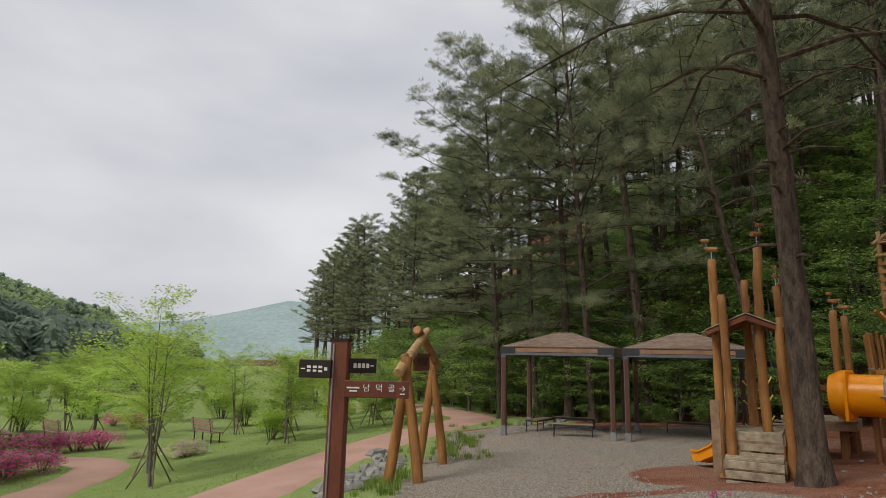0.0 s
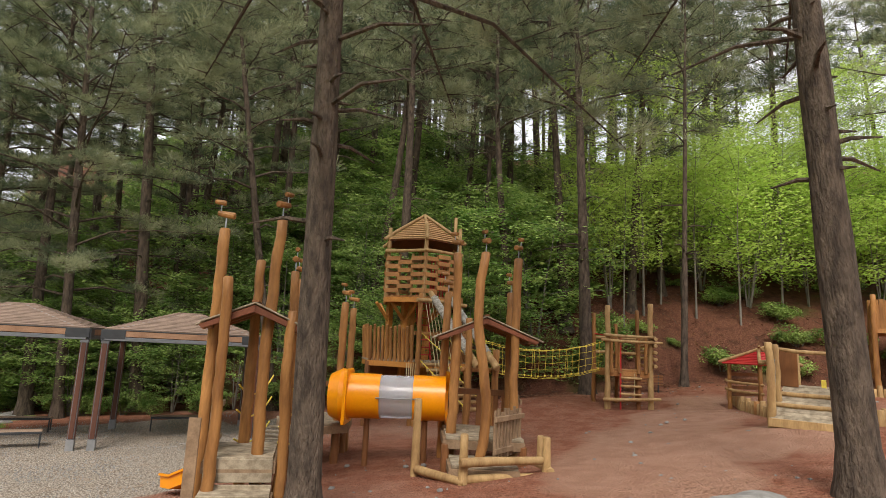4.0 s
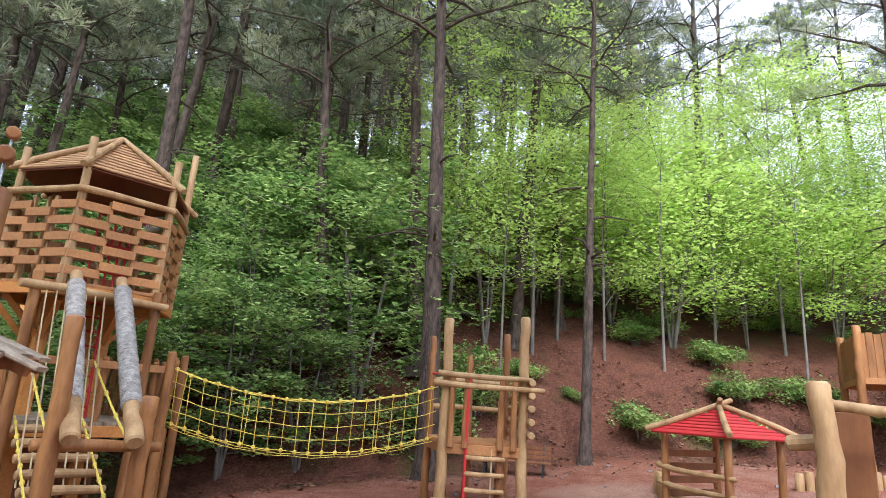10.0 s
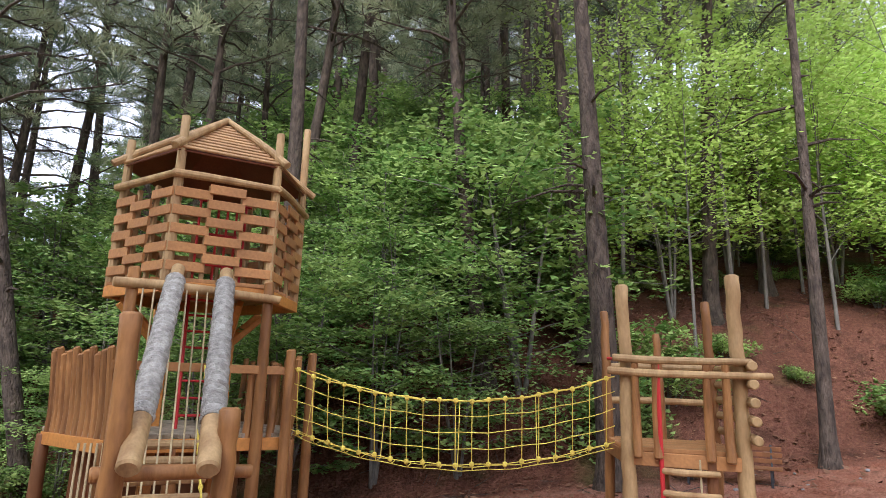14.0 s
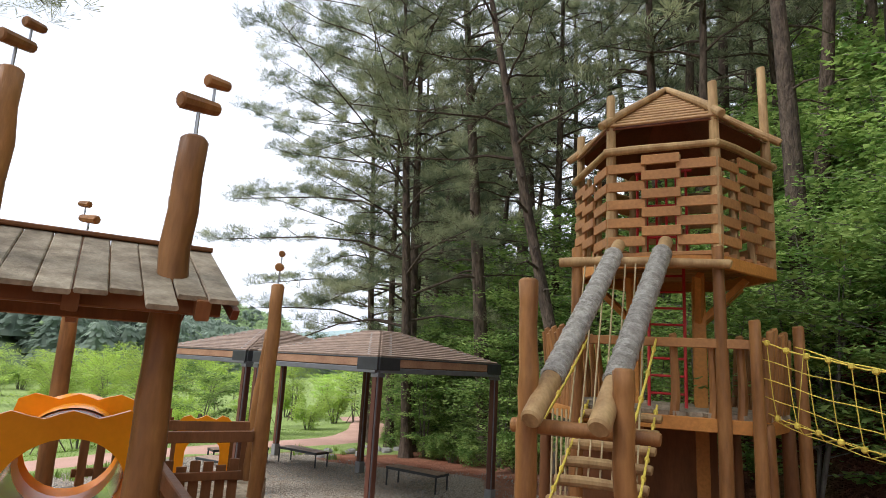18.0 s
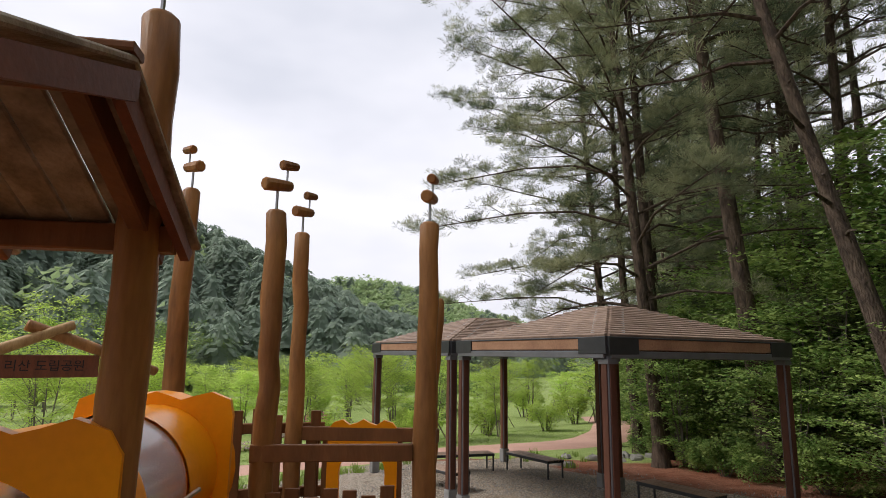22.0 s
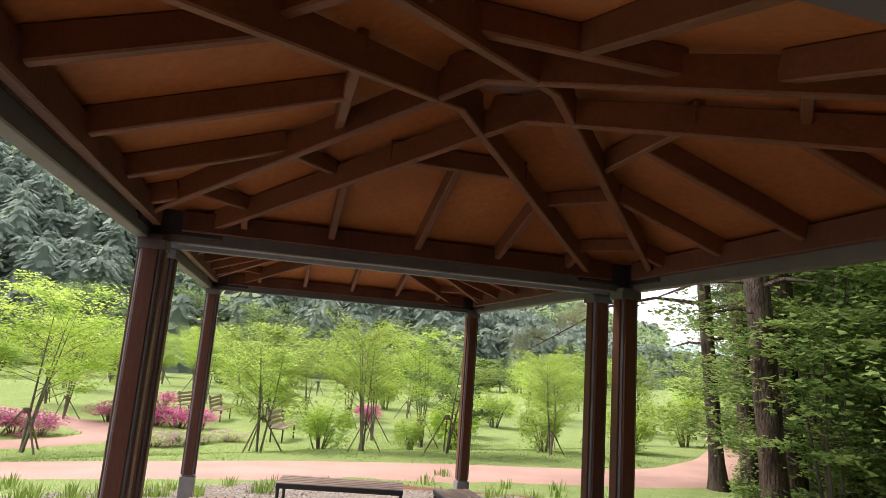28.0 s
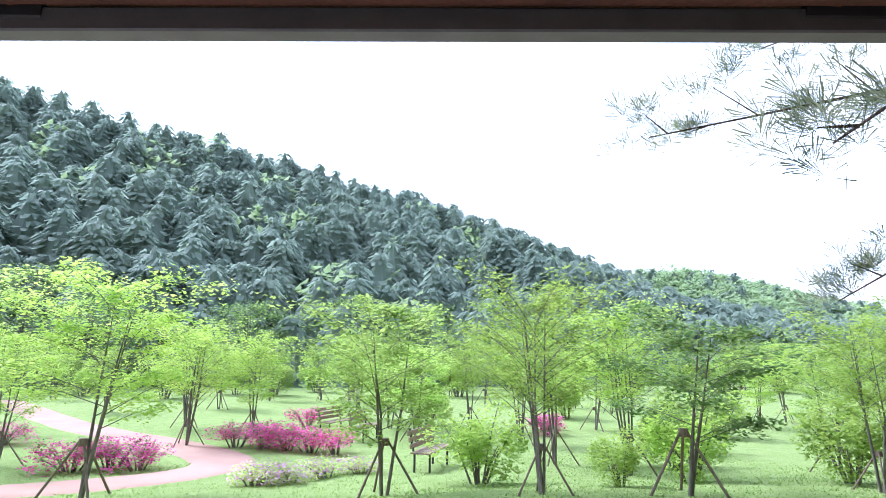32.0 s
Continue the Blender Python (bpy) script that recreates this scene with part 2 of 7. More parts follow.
MAUVE = leaf_material("mauve_blossom", (0.48, 0.20, 0.42), (0.70, 0.48, 0.62), 0.35)
GRASS = leaf_material("grass_blades", (0.17, 0.28, 0.045), (0.29, 0.39, 0.09), 0.5)
DEADLEAF = leaf_material("dead_leaves", (0.12, 0.05, 0.027), (0.26, 0.14, 0.08), 0.15)
STONE = material("grey_stone", (0.30, 0.29, 0.27), 0.9, (0.18, 0.17, 0.155), 7, (1, 1, 1), 0.8, 60, 0.6)
PATHMAT = material("pink_concrete", (0.47, 0.285, 0.225), 0.9, (0.38, 0.225, 0.175), 0.9, (1, 1, 1), 0.8, 55, 0.15)
SIGNWOOD = material("sign_brown", (0.19, 0.065, 0.035), 0.5, (0.11, 0.04, 0.025), 8, (1, 1, 0.3), 0.8, 60, 0.2)
SIGNDARK = material("sign_dark", (0.03, 0.022, 0.018), 0.5, (0.018, 0.014, 0.012), 8, (1, 1, 1), 0.6, 60, 0.1)
WHITE = material("white_lettering", (0.75, 0.74, 0.71), 0.6, (0.6, 0.6, 0.58), 10, (1, 1, 1), 0.4, 60, 0.0, vary=0.0, grit=0.07)
BLACK = material("black_rubber", (0.025, 0.025, 0.026), 0.7, (0.015, 0.015, 0.016), 8, (1, 1, 1), 0.5, 60, 0.1, grit=0.07)
# the mist over the mountain is only this pale blue-grey base colour
HAZEHILL = material("mist_tinted_mountain", (0.34, 0.42, 0.42), 1.0, (0.28, 0.37, 0.35), 0.02, (1, 1, 1), 0.8, 0.2, 0.0, spec=0.0)
CLEAR = bpy.data.materials.new("clear_plastic")
CLEAR.use_nodes = True
_b = CLEAR.node_tree.nodes["Principled BSDF"]
_b.inputs["Base Color"].default_value = (0.90, 0.92, 0.95, 1)
_b.inputs["Roughness"].default_value, _b.inputs["Transmission Weight"].default_value, _b.inputs["IOR"].default_value = 0.14, 0.72, 1.3


def ground_material():
    """Earth, gravel, turf and needle litter, each where the plan lays it, with ragged edges."""
    m = bpy.data.materials.new("playground_ground")
    m.use_nodes = True
    n, l = m.node_tree.nodes, m.node_tree.links
    b = n["Principled BSDF"]
    tc = n.new("ShaderNodeTexCoord")

    def noise_node(scale, detail=6):
        q = n.new("ShaderNodeTexNoise")
        q.inputs["Scale"].default_value, q.inputs["Detail"].default_value = scale, detail
        l.new(tc.outputs["Object"], q.inputs["Vector"])
        return q.outputs["Fac"]

    def between(a, bb, fac, lo=0.35, hi=0.65):
        r, x = n.new("ShaderNodeMapRange"), n.new("ShaderNodeMixRGB")
        r.inputs["From Min"].default_value, r.inputs["From Max"].default_value = lo, hi
        l.new(fac, r.inputs["Value"])
        l.new(r.outputs["Result"], x.inputs["Fac"])
        for sock, c in (("Color1", a), ("Color2", bb)):
            if isinstance(c, tuple):
                x.inputs[sock].default_value = (*c, 1)
            else:
                l.new(c, x.inputs[sock])
        return x.outputs["Color"]

    wide, mid, fine, grit = noise_node(0.35), noise_node(2.6), noise_node(16), noise_node(70, 2)
    vor = n.new("ShaderNodeTexVoronoi")
    vor.inputs["Scale"].default_value = 30
    l.new(tc.outputs["Object"], vor.inputs["Vector"])
    soil = between(between((0.245, 0.093, 0.054), (0.325, 0.152, 0.098), mid), (0.15, 0.058, 0.034), fine, 0.5, 0.8)
    soil = between(soil, (0.33, 0.20, 0.145), wide, 0.5, 0.75)
    gravel = between((0.54, 0.48, 0.40), (0.20, 0.16, 0.12), vor.outputs["Distance"], 0.15, 0.75)
    gravel = between(gravel, (0.34, 0.26, 0.19), mid, 0.55, 0.8)
    turf = between(between((0.25, 0.34, 0.10), (0.30, 0.38, 0.13), mid), (0.35, 0.39, 0.17), fine, 0.5, 0.9)
    litter = between(between((0.105, 0.042, 0.026), (0.165, 0.073, 0.045), fine), (0.05, 0.025, 0.016), mid, 0.52, 0.78)
    litter = between(litter, (0.09, 0.12, 0.035), wide, 0.55, 0.7)
    colour = soil
    dust = between((0.385, 0.222, 0.152), (0.315, 0.170, 0.113), mid)
    for name, c in (("worn", dust), ("gravel", gravel), ("turf", turf), ("litter", litter)):
        at, add = n.new("ShaderNodeAttribute"), n.new("ShaderNodeMath")
        at.attribute_name = name
        add.operation = "ADD"
        half = n.new("ShaderNodeMath")
        half.operation, half.inputs[1].default_value = "MULTIPLY_ADD", 0.55
        half.inputs[2].default_value = -0.275
        l.new(mid, half.inputs[0])
        l.new(at.outputs["Fac"], add.inputs[0])
        l.new(half.outputs["Value"], add.inputs[1])
        colour = between(colour, c, add.outputs["Value"], 0.38, 0.62)
    g = n.new("ShaderNodeMixRGB")
    g.blend_type, g.inputs["Fac"].default_value = "OVERLAY", 0.75
    l.new(colour, g.inputs["Color1"])
    l.new(grit, g.inputs["Color2"])
    l.new(g.outputs["Color"], b.inputs["Base Color"])
    b.inputs["Roughness"].default_value, b.inputs["Specular IOR Level"].default_value = 0.95, 0.1
    bp, add = n.new("ShaderNodeBump"), n.new("ShaderNodeMath")
    l.new(fine, add.inputs[0])
    l.new(vor.outputs["Distance"], add.inputs[1])
    bp.inputs["Strength"].default_value, bp.inputs["Distance"].default_value = 0.8, 0.05
    l.new(add.outputs["Value"], bp.inputs["Height"])
    l.new(bp.outputs["Normal"], b.inputs["Normal"])
    return m


# ---- mesh tools ----
class Geo:
    """Gathers plain vertices and faces of one mesh."""

    def __init__(self):
        self.v, self.f = [], []

    def add(self, verts, faces):
        k = len(self.v)
        self.v.extend(tuple(p) for p in verts)
        self.f.extend(tuple(i + k for i in q) for q in faces)
        return self

    def tube(self, points, radii, n=8, caps=True, squash=1.0):
        """A round bar along points, with a radius at each."""
        pts = [Vector(p) for p in points]
        if not hasattr(radii, "__len__"):
            radii = [radii] * len(pts)
        verts, faces = [], []
        ref = None
        for i, p in enumerate(pts):
            d = (pts[min(i + 1, len(pts) - 1)] - pts[max(i - 1, 0)]).normalized()
            if ref is None:
                ref = d.orthogonal().normalized()
            s = (ref - d * ref.dot(d)).normalized()
            ref = s
            t = d.cross(s)
            verts += [p + (s * math.cos(2 * math.pi * k / n) + t * (squash * math.sin(2 * math.pi * k / n))) * radii[i] for k in range(n)]
        for i in range(len(pts) - 1):
            for k in range(n):
                a, b = i * n + k, i * n + (k + 1) % n
                faces.append((a, b, b + n, a + n))
        if caps:
            faces.append(tuple(range(n - 1, -1, -1)))
            faces.append(tuple(range((len(pts) - 1) * n, len(pts) * n)))
        return self.add(verts, faces)

    def log(self, a, b, r, r2=None, n=10, bow=0.02, steps=4):
        """A trimmed log with rounded ends and a slight bow."""
        a, b = Vector(a), Vector(b)
        r2 = r if r2 is None else r2
        d = (b - a)
        side = d.orthogonal().normalized()
        side = (side * math.cos(len(self.v) * 0.7) + d.normalized().cross(side) * math.sin(len(self.v) * 0.7))
        pts, rad = [a], [r * 0.8]
        e = min(0.25 * r / max(d.length, 1e-3), 0.1)
        for i in range(steps + 1):
            f = e + (1 - 2 * e) * i / steps
            pts.append(a + d * f + side * (bow * math.sin(math.pi * f) + 0.25 * bow * math.sin(7 * f + len(self.v))))
            rad.append((r + (r2 - r) * f) * (1 + 0.05 * math.sin(5.3 * f + len(self.v))))
        pts.append(b)
        rad.append(r2 * 0.8)
        return self.tube(pts, rad, n)

    def plank(self, a, b, w, t, up=(0, 0, 1), c=0.006):
        """A board from a to b, w wide across and t thick along up, with eased long edges."""
        a, b, up = Vector(a), Vector(b), Vector(up)
        d = (b - a).normalized()
        s = d.cross(up).normalized()
        u = s.cross(d).normalized()
        c = min(c, t * 0.3, w * 0.3)
        prof = [(w / 2 - c, -t / 2), (w / 2, -t / 2 + c), (w / 2, t / 2 - c), (w / 2 - c, t / 2), (-w / 2 + c, t / 2), (-w / 2, t / 2 - c), (-w / 2, -t / 2 + c), (-w / 2 + c, -t / 2)]
        verts = [p + s * x + u * z for p in (a, b) for x, z in prof]
        faces = [(i, i + 8, (i + 1) % 8 + 8, (i + 1) % 8) for i in range(8)] + [tuple(range(8)), tuple(range(15, 7, -1))]
        return self.add(verts, faces)

    def slab(self, corners, t):
        """A flat sheet with thickness t below its corners (given in order, seen from above counter-clockwise)."""
        c = [Vector(p) for p in corners]
        nrm = (c[1] - c[0]).cross(c[2] - c[0]).normalized()
        k = len(c)
        verts = c + [p - nrm * t for p in c]
        faces = [tuple(range(k)), tuple(range(2 * k - 1, k - 1, -1))] + [(i, i + k, (i + 1) % k + k, (i + 1) % k) for i in range(k)]
        return self.add(verts, faces)

    def mesh(self, name, mat, smooth=True, angle=35):
        me = bpy.data.meshes.new(name)
        me.from_pydata(self.v, [], self.f)
        if mat:
            me.materials.append(mat)
        if smooth:
            me.polygons.foreach_set("use_smooth", [True] * len(me.polygons))
            me.set_sharp_from_angle(angle=radians(angle))
        me.update()
        return me


ORIGIN = {}


def thing(name, label, category, at=(0, 0, 0), group="", kind=""):
    """An Empty at the base of a thing; its parts are built in world coordinates."""
    ob = new(name)
    ob.location = at
    ORIGIN[ob.name] = Vector(at)
    return tagged(ob, label, category, group, kind)


def part(name, geo, mat, parent, label="", smooth=True, angle=35):
    """One mesh object under a thing or under a part."""
    o = ORIGIN[parent.name]
    geo.v = [(x - o.x, y - o.y, z - o.z) for x, y, z in geo.v]
    ob = new(name, geo.mesh(name, mat, smooth, angle))
    ob.parent = parent
    ORIGIN[ob.name] = o
    return tagged(ob, label)


def single(name, geo, mat, label, category, at=(0, 0, 0), group="", kind="", smooth=True, angle=35):
    """A thing that is one mesh."""
    o = Vector(at)
    geo.v = [(x - o.x, y - o.y, z - o.z) for x, y, z in geo.v]
    ob = new(name, geo.mesh(name, mat, smooth, angle))
    ob.location = at
    return tagged(ob, label, category, group, kind)


# ---- lie of the land ----
GROUND = {(0, 0): 0.262, (0, 1): -0.820, (0, 2): 0.576, (0, 3): 0.245, (0, 4): -0.412, (1, 0): 0.920, (1, 1): -0.337, (1, 2): 0.038,
          (1, 3): -0.020, (2, 0): -0.084, (2, 1): 0.374, (2, 2): -0.006, (3, 0): 0.018, (3, 1): 0.364, (4, 0): 0.119}
TOE = [(-45.0, 130.0), (-14.0, 62.0), (-1.0, 36.0), (4.0, 25.0), (8.5, 19.8), (12.0, 15.6), (16.0, 13.4), (20.5, 11.2), (24.0, 7.5), (27.0, 0.0), (31.0, -60.0)]
PAV_DIR = radians(-17.6)
PU, PV = Vector((math.cos(PAV_DIR), math.sin(PAV_DIR), 0)), Vector((-math.sin(PAV_DIR), math.cos(PAV_DIR), 0))
PAV_O, SIDE, GAP = Vector((0.62, 16.58, 0)), 3.06, 0.38


def soft_clip(v, lo, hi, s=2.0):
    return lo + s * np.log1p(np.exp(np.clip((v - lo) / s, -40, 40))) - s * np.log1p(np.exp(np.clip((v - hi) / s, -40, 40)))


def uphill(x, y):
    """Distance past the foot of the wooded hill (negative on the open side)."""
    x, y = np.asarray(x, float), np.asarray(y, float)
    best, sign = np.full(x.shape, 1e9), np.ones(x.shape)
    for (ax, ay), (bx, by) in zip(TOE, TOE[1:]):
        dx, dy = bx - ax, by - ay
        f = np.clip(((x - ax) * dx + (y - ay) * dy) / (dx * dx + dy * dy), 0, 1)
        d = np.hypot(x - ax - f * dx, y - ay - f * dy)
        side = dx * (y - ay) - dy * (x - ax)
        near = d < best
        best, sign = np.where(near, d, best), np.where(near, np.sign(side), sign)
    return best * sign


def heights(x, y):
    """Height of the ground at arrays of x and y."""
    x, y = np.asarray(x, float), np.asarray(y, float)
    cx, cy = (soft_clip(x, -13, 21) - 4) / 12, (soft_clip(y, -3.5, 25) - 10) / 12
    z = sum(c * cx**i * cy**j for (i, j), c in GROUND.items())
    z = z + 0.28 * np.exp(-(((x - 13.2) / 2.2) ** 2 + ((y - 12.6) / 1.6) ** 2))
    z = z + 0.14 * np.exp(-(((x - 12.4) / 1.6) ** 2 + ((y - 5.4) / 1.6) ** 2)) + 0.14 * np.exp(-(((x - 1.6) / 1.8) ** 2 + ((y - 1.2) / 1.5) ** 2))
    px, py = x - PAV_O.x, y - PAV_O.y
    a, b = px * PU.x + py * PU.y, px * PV.x + py * PV.y
    pad = 1 / (1 + np.exp(np.clip((np.maximum(np.abs(a - 3.2) - 3.6, np.abs(b - 1.5) - 1.9)) / 0.35, -40, 40)))
    z = z * (1 - pad) + 0.01 * pad
    z = z - 0.4 / (1 + np.exp(np.clip((x + 6.4) / 0.8, -40, 40)))
    d = uphill(x, y)
    up = np.maximum(d, 0)
    z = z + (np.minimum(0.72 * up, 0.9 + 0.42 * up) + 0.30 * np.maximum(up - 7, 0) / ((1 + np.exp(np.clip((x - 18) / 2.5, -40, 40))) * (1 + np.exp(np.clip((11 - x) / 1.2, -40, 40))))) * np.minimum(1, up / 1.2) * np.where(up > 60, 60 / np.maximum(up, 1), 1.0)
    west = 1 / (1 + np.exp(np.clip((x + 30) / 8, -40, 40)))
    return z * (1 - west) - 1.4 * west


def gz(x, y):
    return float(heights(np.array([x]), np.array([y]))[0])


def bump(x, y, s, seed=0.0):
    return noise.noise(Vector((x * s + seed, y * s - seed, seed)))


def smooth_step(v, lo, hi):
    return np.clip((v - lo) / (hi - lo), 0, 1)


def build_ground():
    """One sheet, finely cut where the walk goes and coarse towards the horizon."""
    def axis(lo, hi, a, b, fine):
        out, v, s = [], a, fine
        while v <= b:
            out.append(v)
            v += fine
        s, v = fine, out[-1]
        while v < hi:
            s *= 1.22
            v += s
            out.append(v)
        s, v = fine, out[0]
        while v > lo:
            s *= 1.22
            v -= s
            out.insert(0, v)
        return np.array(out)

    xs, ys = axis(-1500, 1500, -13, 24, 0.2), axis(-1500, 1500, -4, 28, 0.2)
    gx, gy = np.meshgrid(xs, ys, indexing="ij")
    z = heights(gx, gy)
    rough = np.array([[bump(a, b, 0.7, 3.1) * 0.035 + bump(a, b, 2.7, 1.7) * 0.012 if -14 < a < 25 and -5 < b < 29 else 0.0 for b in ys] for a in xs])
    d = uphill(gx, gy)
    z = z + rough * (1 + 4.5 * smooth_step(d, -0.3, 1.5))
    me = bpy.data.meshes.new("ground")
    nx, ny = len(xs), len(ys)
    verts = np.stack([gx.ravel(), gy.ravel(), z.ravel()], 1)
    i, j = np.meshgrid(np.arange(nx - 1), np.arange(ny - 1), indexing="ij")
    k = (i * ny + j).ravel()
    me.from_pydata(verts.tolist(), [], np.stack([k, k + ny, k + ny + 1, k + 1], 1).tolist())
    me.polygons.foreach_set("use_smooth", [True] * len(me.polygons))
    px, py = gx - PAV_O.x, gy - PAV_O.y
    a, b = px * PU.x + py * PU.y, px * PV.x + py * PV.y
    wob = np.array([[bump(p, q, 0.45, 9.0) if -30 < p < 40 and -20 < q < 50 else 0.0 for q in ys] for p in xs])
    litter = smooth_step(d, -1.2, 0.8)
    east = gx - (-2.2 + 0.06 * gy) + wob * 0.6
    turf = 1 - smooth_step(east, -0.3, 0.5)
    turf = np.maximum(turf, smooth_step(gy - 21 - wob - (gx - 1) * 0.6, -0.5, 0.8) * (d < -1.5))
    oval = lambda cx, cy, rx, ry: 1 - np.hypot((gx - cx) / rx, (gy - cy) / ry)
    gravel = smooth_step(oval(1.2, 12.0, 3.9, 8.6) + wob * 0.3, -0.06, 0.08)
    gravel = np.maximum(gravel, smooth_step(oval(4.2, 16.6, 4.6, 3.2) + wob * 0.3, -0.06, 0.08))
    band = np.abs(gy - (6.9 + 0.16 * gx + wob * 0.8))
    gravel = gravel * smooth_step(np.where(gx > -0.6, band, 1.0), 0.12, 0.3)
    gravel = gravel * smooth_step(np.hypot(gx - 4.4, (gy - 8.6) * 0.8) + wob, 1.3, 2.0)
    gravel = np.maximum(gravel, 0.6 * smooth_step(2.0 + wob - np.hypot(gx - 5.2, gy - 4.2), -0.5, 0.5))
    # dusty ground that feet have worn pale
    worn = np.zeros(gx.shape)
    for (ax, ay), (bx, by), w in (((8.5, 5.8), (11.5, 7.4), 1.5), ((11.5, 7.4), (14.5, 8.3), 1.3), ((14.5, 8.3), (17.5, 9.6), 1.0), ((10.5, 5.6), (12.2, 5.4), 1.2)):
        f = np.clip(((gx - ax) * (bx - ax) + (gy - ay) * (by - ay)) / ((bx - ax) ** 2 + (by - ay) ** 2), 0, 1)
        worn = np.maximum(worn, 0.85 * smooth_step(w - np.hypot(gx - ax - f * (bx - ax), gy - ay - f * (by - ay)) + wob * 0.8, -0.6, 0.6))
    for name, arr in (("worn", worn), ("gravel", gravel), ("turf", turf), ("litter", litter)):
        me.attributes.new(name, "FLOAT", "POINT").data.foreach_set("value", arr.ravel().astype(np.float32))
    me.materials.append(ground_material())
    ob = new("ground", me)
    tagged(ob, "reddish earth, gravel, turf and needle litter on rolling ground", "ground", kind="structure")


build_ground()


# ---- plants ----
def fan(geo, rng, p, out, size, blades, width=0.13, spread=0.9):
    """A tuft of pointed blades that share their root."""
    k = len(geo.v)
    geo.v.append(tuple(p))
    for i in range(blades):
        d = Vector((rng.gauss(0, spread), rng.gauss(0, spread), rng.gauss(0.25, spread * 0.55))) + out
        d.normalize()
        s = d.orthogonal().normalized()
        s = (s * math.cos(i * 2.4) + d.cross(s) * math.sin(i * 2.4)) * size * width * 0.5
        tip = Vector(p) + d * size * rng.uniform(0.7, 1.15)
        m = len(geo.v)
        geo.v.append(tuple(tip + s))
        geo.v.append(tuple(tip - s))
        geo.f.append((k, m, m + 1))


def leaf(geo, rng, p, size, flat=0.5):
    """One folded leaf: two triangles that share the midrib."""
    a = rng.uniform(0, 2 * math.pi)
    d = Vector((math.cos(a), math.sin(a), rng.uniform(-flat, flat))).normalized()
    s = d.cross(Vector((rng.gauss(0, 0.35), rng.gauss(0, 0.35), 1))).normalized()
    k = len(geo.v)
    p = Vector(p)
    drop = Vector((0, 0, -size * 0.12))
    geo.v += [tuple(p), tuple(p + d * size * 0.5 + s * size * 0.3 + drop), tuple(p + d * size), tuple(p + d * size * 0.5 - s * size * 0.3 + drop)]
    geo.f += [(k, k + 1, k + 2), (k, k + 2, k + 3)]


